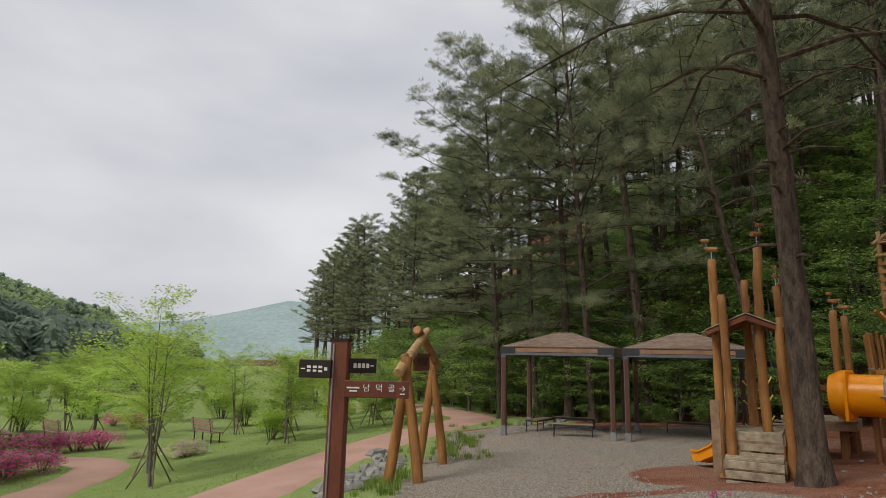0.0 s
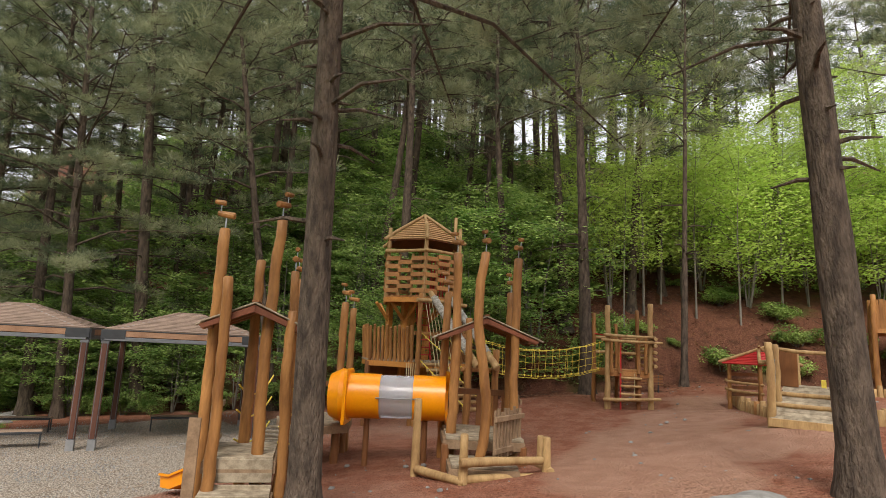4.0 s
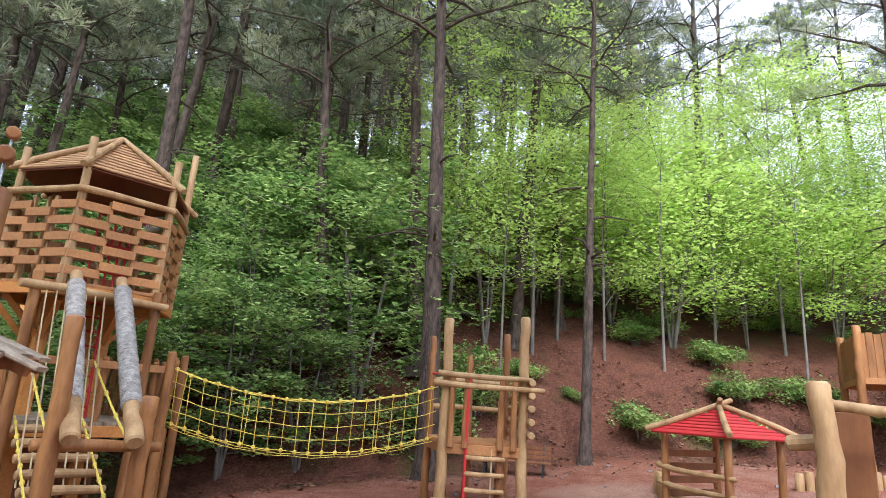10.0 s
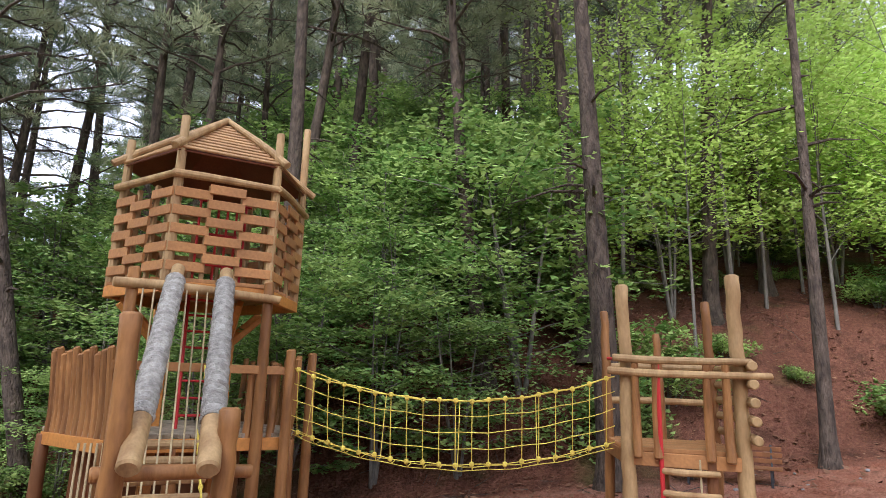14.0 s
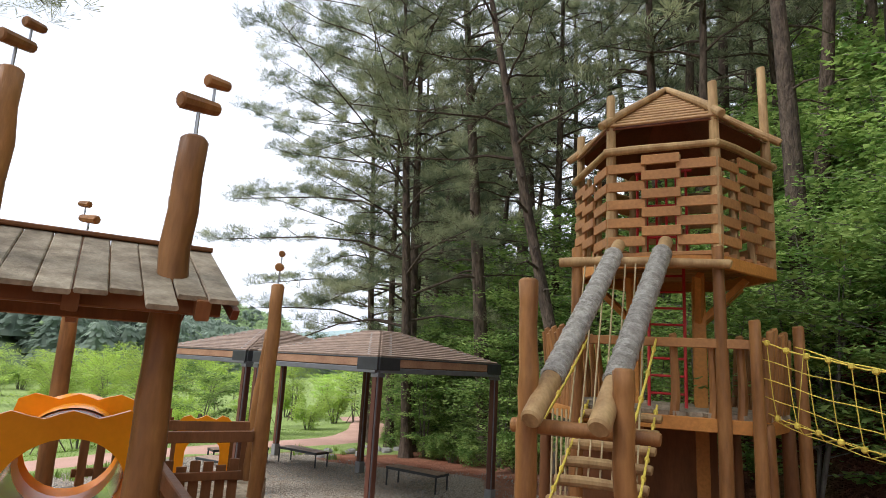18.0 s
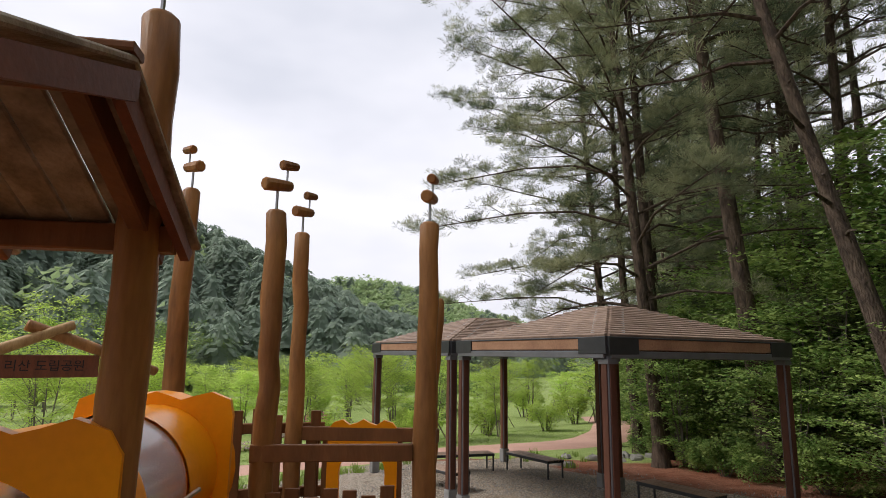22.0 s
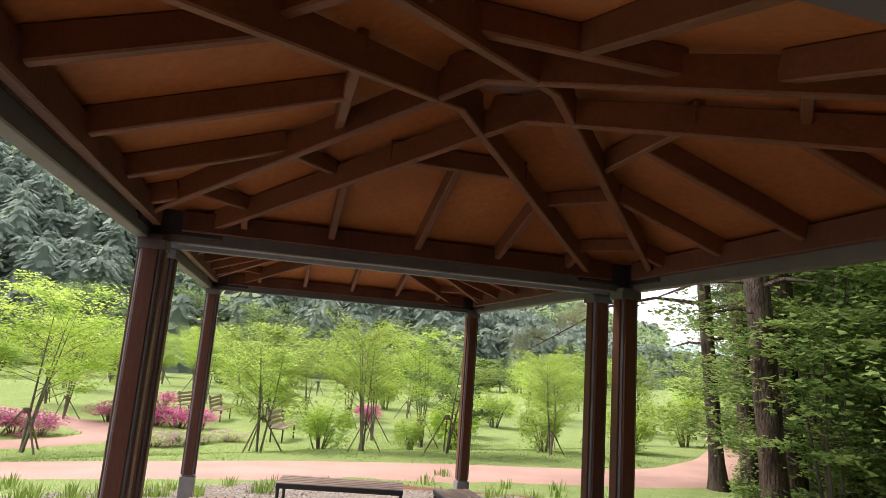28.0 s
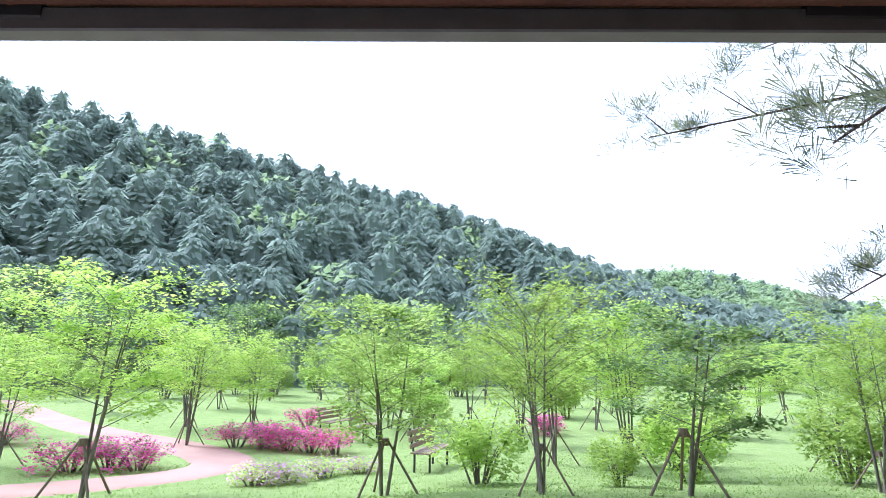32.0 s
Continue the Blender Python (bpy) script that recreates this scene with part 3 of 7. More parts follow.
def pine(seed, height, start, radius, reach, lean=0.0, limbs=28, tuft=0.36, per=15, blades=12, width=0.12, spread=0.18, sway=0.35, taper=0.55, stubs=6, droop=0.0):
    """A red pine: bare, slightly bowed trunk, dead stubs low down, spreading limbs with side twigs and needle pads above."""
    rng = random.Random(seed)
    trunk, limb, crown = Geo(), Geo(), Geo()
    bow = (rng.uniform(-1, 1) * sway, rng.uniform(-1, 1) * sway)
    ph = rng.uniform(0, 6)

    def axis(f):
        return Vector((lean * f * height + bow[0] * math.sin(3 * f + ph) - bow[0] * math.sin(ph), bow[1] * math.sin(2.4 * f + ph) - bow[1] * math.sin(ph), f * height))

    fs = [0, 0.012, 0.03, 0.065, 0.1, 0.15, 0.2, 0.26, 0.32, 0.38, 0.45, 0.51, 0.58, 0.64, 0.7, 0.76, 0.82, 0.92, 1.0]
    flare = [1.85, 1.35, 1.1]
    trunk.tube([axis(f) + Vector((0, 0, -0.15 if f == 0 else 0)) for f in fs],
               [radius * (flare[i] if i < 3 else 1) * (1 - 0.86 * f**1.25) * (1 + 0.05 * math.sin(9 * f + ph) + (rng.uniform(-0.05, 0.06) if i > 2 else 0)) for i, f in enumerate(fs)], 12)
    for i in range(stubs):
        f = rng.uniform(start * 0.5, start)
        a, ln = rng.uniform(0, 6.28), rng.choice((0.2, 0.3, 0.5, 0.8, 1.4))
        o = axis(f)
        limb.tube([o, o + Vector((math.cos(a), math.sin(a), 0.12)) * ln * 0.5, o + Vector((math.cos(a), math.sin(a), -0.05)) * ln], [0.035, 0.024, 0.008], 5)
    for i in range(limbs):
        f = start + (0.985 - start) * ((i + rng.random() * 0.8) / limbs)
        g = (f - start) / (1 - start)
        a = i * 2.4 + rng.uniform(-0.5, 0.5)
        ln = reach * (0.55 + 0.75 * math.sin(math.pi * min(1, 0.22 + 0.72 * g))) * rng.uniform(0.55, 1.1) * (1 - taper * g)
        rise = 0.05 + 0.55 * g + rng.uniform(-0.15, 0.2) - droop * max(0, 1 - 3 * g)
        o, h = axis(f), Vector((math.cos(a), math.sin(a), 0))
        side = h.cross(Vector((0, 0, 1)))
        tip = o + h * ln + Vector((0, 0, ln * rise)) + side * ln * rng.uniform(-0.12, 0.12)
        mid = o + h * ln * 0.5 + Vector((0, 0, ln * rise * 0.35 + 0.08 + 0.25 * droop * ln))
        limb.tube([o, o.lerp(mid, 0.5) + Vector((0, 0, 0.04 * ln)), mid, tip], [radius * 0.30 * (1 - 0.6 * g), radius * 0.22 * (1 - 0.55 * g), radius * 0.16 * (1 - 0.5 * g), 0.008], 5, caps=False)
        pads = [(tip, h * 0.4 + Vector((0, 0, 0.45)), 1.0)]
        for j, u in enumerate((0.34, 0.46, 0.57, 0.68, 0.78, 0.88, 0.96)):
            base = o.lerp(mid, u * 2) if u < 0.5 else mid.lerp(tip, u * 2 - 1)
            w = (1 if (i + j) % 2 else -1) * rng.uniform(0.1, 0.3) * ln * (1.25 - u)
            p = base + side * w + h * abs(w) * 0.55 + Vector((0, 0, rng.uniform(0.0, 0.2)))
            limb.tube([base, p], [0.014, 0.006], 3, caps=False)
            pads.append((p, h * 0.3 + side * (0.4 if w > 0 else -0.4) + Vector((0, 0, 0.45)), rng.uniform(0.7, 1.3)))
            if j % 2:
                pads.append((base.lerp(p, 0.4), h * 0.3 + Vector((0, 0, 0.6)), rng.uniform(0.5, 0.9)))
        for j in range(per):
            c, out, s = pads[j % len(pads)]
            p = c + h * rng.gauss(0, spread * s) + side * rng.gauss(0, spread * 1.1 * s) + Vector((0, 0, rng.gauss(0, 0.3 * spread * s)))
            fan(crown, rng, p, out, tuft * rng.uniform(0.7, 1.1), blades, width, 0.75)
    return trunk, limb, crown


def leafy(seed, height, trunks, spread, leaves, size, start=0.3, thin=0.035, vase=0.5, layers=9, puff=0.26, thick=0.38):
    """A young broad-leaved tree: thin stems, forking boughs and sprays of small leaves in uneven layers."""
    rng = random.Random(seed)
    tail = lambda: max(-1.5, min(1.5, rng.gauss(0, 1)))
    wood, bough, crown = Geo(), Geo(), Geo()
    sprays = []
    for t in range(trunks):
        a0 = rng.uniform(0, 6.28)
        off = Vector((math.cos(a0), math.sin(a0), 0)) * (0.04 * (trunks > 1))
        tip = Vector((math.cos(a0), math.sin(a0), 0)) * spread * (0.45 if trunks > 1 else 0.08) * rng.uniform(0.5, 1) + Vector((0, 0, height * rng.uniform(0.82, 1)))
        mid = off.lerp(tip, 0.5) + Vector((rng.gauss(0, 0.06), rng.gauss(0, 0.06), 0)) * height * 0.2
        wood.tube([off - Vector((0, 0, 0.1)), off.lerp(mid, 0.5), mid, tip], [thin * 1.2, thin, thin * 0.7, thin * 0.15], 7)
        for i in range(layers):
            f = start + (1 - start) * (i + rng.random()) / layers
            o = (off.lerp(mid, f * 2) if f < 0.5 else mid.lerp(tip, f * 2 - 1))
            a = a0 + i * 2.4 + rng.uniform(-0.6, 0.6)
            g = (f - start) / (1 - start)
            ln = spread * (0.4 + 0.75 * math.sin(math.pi * (0.15 + 0.75 * g))) * rng.uniform(0.55, 1.1)
            e = o + Vector((math.cos(a) * ln, math.sin(a) * ln, ln * vase * rng.uniform(0.5, 1.4)))
            bough.tube([o, o.lerp(e, 0.5) + Vector((0, 0, 0.05 * ln)), e], [thin * 0.4 * (1.1 - g), thin * 0.25, 0.004], 4, caps=False)
            for u in (0.45, 0.7, 0.88, 1.0):
                sprays.append((o.lerp(e, u), ln * puff * rng.uniform(0.7, 1.4)))
        sprays += [(mid.lerp(tip, u), spread * puff) for u in (0.8, 1.0)]
    for i in range(leaves):
        c, r = sprays[rng.randrange(len(sprays))]
        p = c + Vector((tail() * r, tail() * r, tail() * r * thick))
        leaf(crown, rng, p, size * rng.uniform(0.6, 1.3), 0.45)
    return wood, bough, crown


def shrub(seed, width, height, leaves, size, blossom=0.0):
    """A dense bush of stems with leaves towards the outside, in a lumpy outline."""
    rng = random.Random(seed)
    wood, crown, bloom = Geo(), Geo(), Geo()
    lobes = [(rng.uniform(0, 6.28), rng.uniform(0.15, 0.75), rng.uniform(0.35, 0.9), rng.uniform(0.25, 0.5)) for _ in range(9)]
    for a, q, h, r in lobes:
        e = Vector((math.cos(a) * q * width * 0.5, math.sin(a) * q * width * 0.5, h * height))
        wood.tube([(e.x * 0.15, e.y * 0.15, -0.1), e * 0.55, e], [0.025, 0.016, 0.005], 5, caps=False)
    for i in range(leaves):
        a, q, h, r = lobes[rng.randrange(len(lobes))]
        d = Vector((rng.gauss(0, 1), rng.gauss(0, 1), rng.gauss(0, 1))).normalized() * rng.uniform(0.55, 1.08)
        p = Vector((math.cos(a) * q * width * 0.5 + d.x * r * width * 0.55, math.sin(a) * q * width * 0.5 + d.y * r * width * 0.55, max(0.03, h * height * 0.8 + d.z * r * height * 0.75)))
        leaf(bloom if rng.random() < blossom else crown, rng, p, size * rng.uniform(0.6, 1.3), 0.7)
    return wood, crown, bloom


def plant_kind(name, geos, mats, names, label, category, group="", kind=""):
    """A plant at the origin whose meshes its copies share."""
    ob = new(name)
    ORIGIN[ob.name] = Vector((0, 0, 0))
    tagged(ob, label, category, group, kind)
    for g, m, q in zip(geos, mats, names):
        if g.f:
            tagged(part(q, g, m, ob, angle=60), kind="" if q in ("trunk", "stem") else "stuff")
    return ob


def plant_at(ob, x, y, turn=0.0, size=1.0, z=None, lean=(0, 0), first=[]):
    """Stands a copy of a plant on the ground; the first use moves the plant itself."""
    m = Matrix.LocRotScale((x, y, gz(x, y) - 0.03 if z is None else z), Vector((0, 0, 1)).rotation_difference(Vector((*lean, 1))) @ Euler((0, 0, turn)).to_quaternion(), (size, size, size))
    if ob.name not in first:
        first.append(ob.name)
        ob.matrix_basis = m
        return ob
    q = copy_thing(ob, Matrix.Identity(4))
    q.matrix_basis = m
    return q


def forest():
    rng = random.Random(11)
    pl = "tall pine with a bare grey-brown trunk on the wooded slope"
    kinds = [plant_kind("pine_tree", pine(20 + i, h, st, r, re, lean, 24, 0.32, 26, 14, 0.08, 0.13), (BARK, BARK, NEEDLE), ("trunk", "branchwork", "crown"), pl, "tree", "pines on the slope")
             for i, (h, st, r, re, lean) in enumerate([(15.5, 0.5, 0.17, 2.5, 0.03), (17, 0.58, 0.2, 2.8, -0.05), (14.5, 0.5, 0.15, 2.3, 0.07), (16, 0.55, 0.18, 2.5, -0.02), (13.5, 0.46, 0.14, 2.2, 0.0)])]
    kinds += [plant_kind("pine_tree", pine(30 + i, h, st, r, re, lean, 48, 0.25, 62, 15, 0.08, 0.15), (BARK, BARK, NEEDLE), ("trunk", "branchwork", "crown"), "large spreading pine with long limbs at the edge of the wood", "tree", "pines at the edge of the wood")
              for i, (h, st, r, re, lean) in enumerate([(17.5, 0.26, 0.16, 4.3, -0.03), (16.5, 0.3, 0.2, 3.9, 0.03)])]
    kinds.append(plant_kind("pine_tree", pine(36, 15.5, 0.37, 0.172, 3.9, 0.0, 44, 0.23, 130, 24, 0.042, 0.18, 0.04, 0.55, 22, 0.42), (BARK, BARK, NEEDLE), ("trunk", "branchwork", "crown"), "large pine with a dark scaly trunk standing in the play area", "tree", "pines at the edge of the wood"))
    kinds.append(plant_kind("pine_tree", pine(38, 17.0, 0.2, 0.15, 4.6, 0.0, 56, 0.22, 170, 19, 0.045, 0.2, 0.15, 0.25, 8, 0.25), (BARK, BARK, NEEDLE), ("trunk", "branchwork", "crown"), "pine with very long level limbs reaching out over the meadow", "tree", "pines at the edge of the wood"))
    kinds.append(plant_kind("pine_tree", pine(41, 16.5, 0.52, 0.19, 2.6, 0.0, 26, 0.3, 34, 14, 0.075, 0.16, 0.07, 0.5, 12), (BARK, BARK, NEEDLE), ("trunk", "branchwork", "crown"), "tall straight pine with a scaly trunk below the bank", "tree", "pines on the slope"))
    kinds.append(plant_kind("pine_tree", pine(43, 15.0, 0.52, 0.108, 2.4, 0.0, 26, 0.3, 34, 14, 0.075, 0.16, 0.07, 0.5, 12), (BARK, BARK, NEEDLE), ("trunk", "branchwork", "crown"), "slender straight grey-barked pine at the edge of the play area", "tree", "pines on the slope"))
    taken = []

    def put(x, y, k, size=1.0, turn=None, lean=(0, 0)):
        taken.append((x, y))
        return plant_at(kinds[k], x, y, rng.uniform(0, 6.28) if turn is None else turn, size, lean=lean)

    # pines that stand by themselves along the foot of the slope
    for x, y, k, s, turn, lx, ly in FOOT_PINES:
        put(x, y, k, s, turn, (lx, ly))
    tries = 0
    while len(taken) < 190 and tries < 20000:
        tries += 1
        x, y = rng.uniform(-40, 44), rng.uniform(-14, 100)
        d = float(uphill(np.array([x]), np.array([y]))[0])
        if not 0.8 < d < 36 or rng.random() > 0.9 / (1 + d * 0.02):
            continue
        if y > 45 and rng.random() < 0.3:
            continue
        if (x > 8 and d > 30) or (x < 10 and y < 45 and d > 8) or (x < 8 and y > 26 and d > 5) or (x < 13 and y > 45 and d > 8) or (x < 12.5 and y > 17 and rng.random() < 0.5):
            continue
        if x > 15.5 and y < 14.5 and (d < 13 or rng.random() < 0.5):
            continue
        gap = 2.0 if d < 10 else 2.6
        if any((x - a) ** 2 + (y - b) ** 2 < gap * gap for a, b in taken):
            continue
        put(x, y, 5 + rng.randrange(2) if x < 8.5 and y > 16 and rng.random() < (0.45 if d < 6 else 0.2) else rng.randrange(5), rng.uniform(0.85, 1.15))
    # the upper slope, which closes the wood behind
    n = tries = 0
    while n < 100 and tries < 15000:
        tries += 1
        x, y = rng.uniform(-8, 62), rng.uniform(14, 80)
        d = float(uphill(np.array([x]), np.array([y]))[0])
        if not 26 < d < 58 or not 22 < math.degrees(math.atan2(x - 8, y - 5)) < 43 or any((x - a) ** 2 + (y - b) ** 2 < 6.5 for a, b in taken):
            continue
        n += 1
        put(x, y, rng.randrange(5), rng.uniform(0.85, 1.1))
    # undergrowth: a deep green thicket behind the towers, bright saplings further along
    low = [plant_kind("shrub", shrub(40 + i, 2.6, 2.0, 2600, 0.14), (BARK_PALE, LEAF), ("stem", "foliage"), "dense green broad-leaved bush under the pines", "bush", "undergrowth") for i in range(3)]
    mid = [plant_kind("understory_tree", leafy(50 + i, 4.4, 4, 2.1, 5600, 0.14, 0.12, 0.035, 0.2, 11, 0.165, 0.22), (BARK_PALE, BARK_PALE, LEAF), ("trunk", "branchwork", "crown"), "green understory tree with layered leafy boughs", "tree", "undergrowth") for i in range(3)]
    sap = [plant_kind("sapling", leafy(60 + i, 7.8, 1, 1.8, 3600, 0.105, 0.2 + 0.1 * i, 0.036, 0.55, 24, 0.3, 0.3), (BARK_PALE, BARK_PALE, LEAF_BRIGHT), ("trunk", "branchwork", "crown"), "slender sapling with bright spring leaves", "tree", "saplings on the slope") for i in range(3)]
    for x, y, s in EDGE_BUSHES:
        plant_at(mid[rng.randrange(3)], x, y, rng.uniform(0, 6.28), s)
    for x, y, s in FOOT_THICKET:
        plant_at(mid[rng.randrange(3)], x, y, rng.uniform(0, 6.28), s)
        plant_at(low[rng.randrange(3)], x + 0.7, y - 0.6, rng.uniform(0, 6.28), s * 0.6)
    for x, y, s in LOW_BUSHES:
        plant_at(low[rng.randrange(3)], x, y, rng.uniform(0, 6.28), s)
    spots = [(x, y) for x, y, s in EDGE_BUSHES + LOW_BUSHES + FOOT_THICKET]
    fern = [plant_kind("fern_bush", shrub(45 + i, 2.3, 0.9, 1900, 0.12), (BARK_PALE, LEAF), ("stem", "foliage"), "low spreading green bush on the bank", "bush", "undergrowth") for i in range(2)]
    gold = plant_kind("bright_understory_tree", leafy(55, 5.0, 4, 2.2, 4200, 0.15, 0.2, 0.03, 0.3, 11, 0.26), (BARK_PALE, BARK_PALE, LEAF_BRIGHT), ("trunk", "branchwork", "crown"), "understory tree in bright spring leaf", "tree", "undergrowth")
    for what, count in (("thicket", 125), ("bright", 92), ("low", 62), ("far", 40), ("deep", 46)):
        n = tries = 0
        while n < count and tries < 9000:
            tries += 1
            x, y = rng.uniform(-14, 36), rng.uniform(-6, 62)
            d = float(uphill(np.array([x]), np.array([y]))[0])
            zone = "far" if y > 27 else "bright" if x > 19.0 + 0.25 * (14 - y) and y < 18 else "thicket"
            if what == "deep":
                if x > 24 or not 9.5 < d < 26:
                    continue
            elif what == "low":
                if zone != "bright" or not 0.4 < d < 10:
                    continue
            elif zone != what or not (0.5 if what == "thicket" else 1.6) < d < (9.5 if what == "thicket" else 15 if what == "bright" else 5):
                continue
            if any((x - a) ** 2 + (y - b) ** 2 < (1.15 if what == "thicket" else 0.8) ** 2 for a, b in spots):
                continue
            if x < 9.5 and y > 17 and d < 2.2:
                continue
            spots.append((x, y))
            n += 1
            if what == "bright":
                if rng.random() < 0.4 and d > 2:
                    plant_at(gold, x, y, rng.uniform(0, 6.28), rng.uniform(0.8, 1.25))
                else:
                    plant_at(sap[rng.randrange(3)], x, y, rng.uniform(0, 6.28), rng.uniform(0.75, 1.3))
            elif what == "low":
                plant_at(fern[rng.randrange(2)], x, y, rng.uniform(0, 6.28), rng.uniform(0.3, 0.95))
            elif what == "deep":
                plant_at(mid[rng.randrange(3)], x, y, rng.uniform(0, 6.28), rng.uniform(1.0, 1.45))
            elif d < 1.5 or rng.random() < 0.25:
                plant_at(low[rng.randrange(3)], x, y, rng.uniform(0, 6.28), rng.uniform(0.6, 1.0))
            else:
                plant_at(mid[rng.randrange(3)], x, y, rng.uniform(0, 6.28), rng.uniform(0.75, 1.2))


EDGE_BUSHES = [(5.0, 22.9, 0.5), (6.9, 20.9, 0.55), (8.4, 19.9, 0.5), (9.6, 18.6, 0.55), (10.6, 17.4, 0.6), (11.4, 16.6, 0.75), (12.6, 15.9, 0.8), (13.8, 15.2, 0.8), (15.0, 14.6, 0.7),
               (2.0, 26.5, 0.6), (4.6, 23.6, 0.7), (5.9, 22.9, 0.8), (7.4, 21.9, 0.85)]
FOOT_THICKET = [(4.4, 22.3, 0.6), (3.6, 23.9, 0.8), (2.6, 25.4, 0.8), (1.5, 27.2, 0.9), (0.4, 29.2, 0.95), (-0.8, 31.4, 1.0), (-1.9, 34.2, 1.0), (-3.2, 37.6, 1.1), (-4.6, 41.0, 1.15), (-6.4, 45.0, 1.2), (-8.6, 50.0, 1.2), (-11.0, 55.0, 1.3),
                (4.4, 24.6, 0.9), (2.6, 27.6, 1.0), (1.4, 30.4, 1.05), (0.2, 33.2, 1.1), (-1.2, 37.0, 1.2), (5.8, 23.8, 0.9), (4.4, 26.8, 1.0), (7.2, 22.6, 0.9)]
LOW_BUSHES = [(4.7, 22.0, 0.4), (5.6, 21.2, 0.45), (7.6, 20.1, 0.5), (9.2, 18.7, 0.5), (3.2, 25.0, 0.5), (2.3, 24.6, 0.4), (6.3, 20.9, 0.4)]
FOOT_PINES = [(16.49, 12.78, 9, 1.0, 0.3, -0.02, 0.033), (19.63, 11.41, 10, 1.0, 1.0, 0.012, -0.014), (18.25, 15.1, 9, 0.95, 2.0, -0.046, 0.049), (21.4, 14.5, 0, 1.0, 4.0, 0.02, -0.02), (29.6, 12.3, 9, 1.0, 3.3, 0.0, 0.0),
              (25.95, 6.6, 9, 0.95, 5.0, 0.01, -0.05), (4.5, 7.35, 7, 1.0, 3.3, -0.04, -0.01), (8.58, 3.42, 7, 1.08, 0.4, -0.024, 0.039), (4.05, 21.85, 8, 1.0, 3.7, -0.055, -0.03), (3.4, 23.4, 9, 0.95, 0.0, -0.03, -0.01), (2.2, 24.6, 4, 1.0, 2.0, -0.05, -0.02),
              (0.75, 25.95, 8, 0.95, 1.0, -0.06, -0.03), (0.6, 29.4, 5, 1.0, 1.7, 0, 0), (6.2, 22.25, 9, 1.1, 0.6, -0.083, -0.028), (9.23, 18.8, 4, 1.05, 3.1, -0.225, -0.045), (-2.5, 37.5, 6, 1.0, 0.4, 0, 0), (-6.0, 45.0, 5, 1.0, 2.2, 0, 0)]
forest()


# ---- far hills ----
def hill_mesh(name, spine, width, label, mat, step=6.0):
    """A rounded ridge over a spine of (x, y, height)."""
    xs = [p[0] for p in spine]
    ys = [p[1] for p in spine]
    gx = np.arange(min(xs) - width, max(xs) + width + step, step)
    gy = np.arange(min(ys) - width, max(ys) + width + step, step)
    mx, my = np.meshgrid(gx, gy, indexing="ij")
    z = ridge(mx, my, spine, width)
    geo = Geo()
    ny = len(gy)
    geo.v = [tuple(p) for p in np.stack([mx.ravel(), my.ravel(), z.ravel() - 3.0], 1).tolist()]
    keep = z > -0.5
    for i in range(len(gx) - 1):
        for j in range(ny - 1):
            if keep[i : i + 2, j : j + 2].any():
                k = i * ny + j
                geo.f.append((k, k + ny, k + ny + 1, k + 1))
    return single(name, geo, mat, label, "hill", kind="structure", angle=180)


def ridge(x, y, spine, width):
    z = np.full(np.shape(x), -1.0)
    for (ax, ay, ah), (bx, by, bh) in zip(spine, spine[1:]):
        dx, dy = bx - ax, by - ay
        f = np.clip(((x - ax) * dx + (y - ay) * dy) / (dx * dx + dy * dy), 0, 1)
        d = np.hypot(x - ax - f * dx, y - ay - f * dy)
        h = ah + (bh - ah) * f
        z = np.maximum(z, h * np.clip(1 - d / width, -0.2, 1) ** 1.0)
    return z


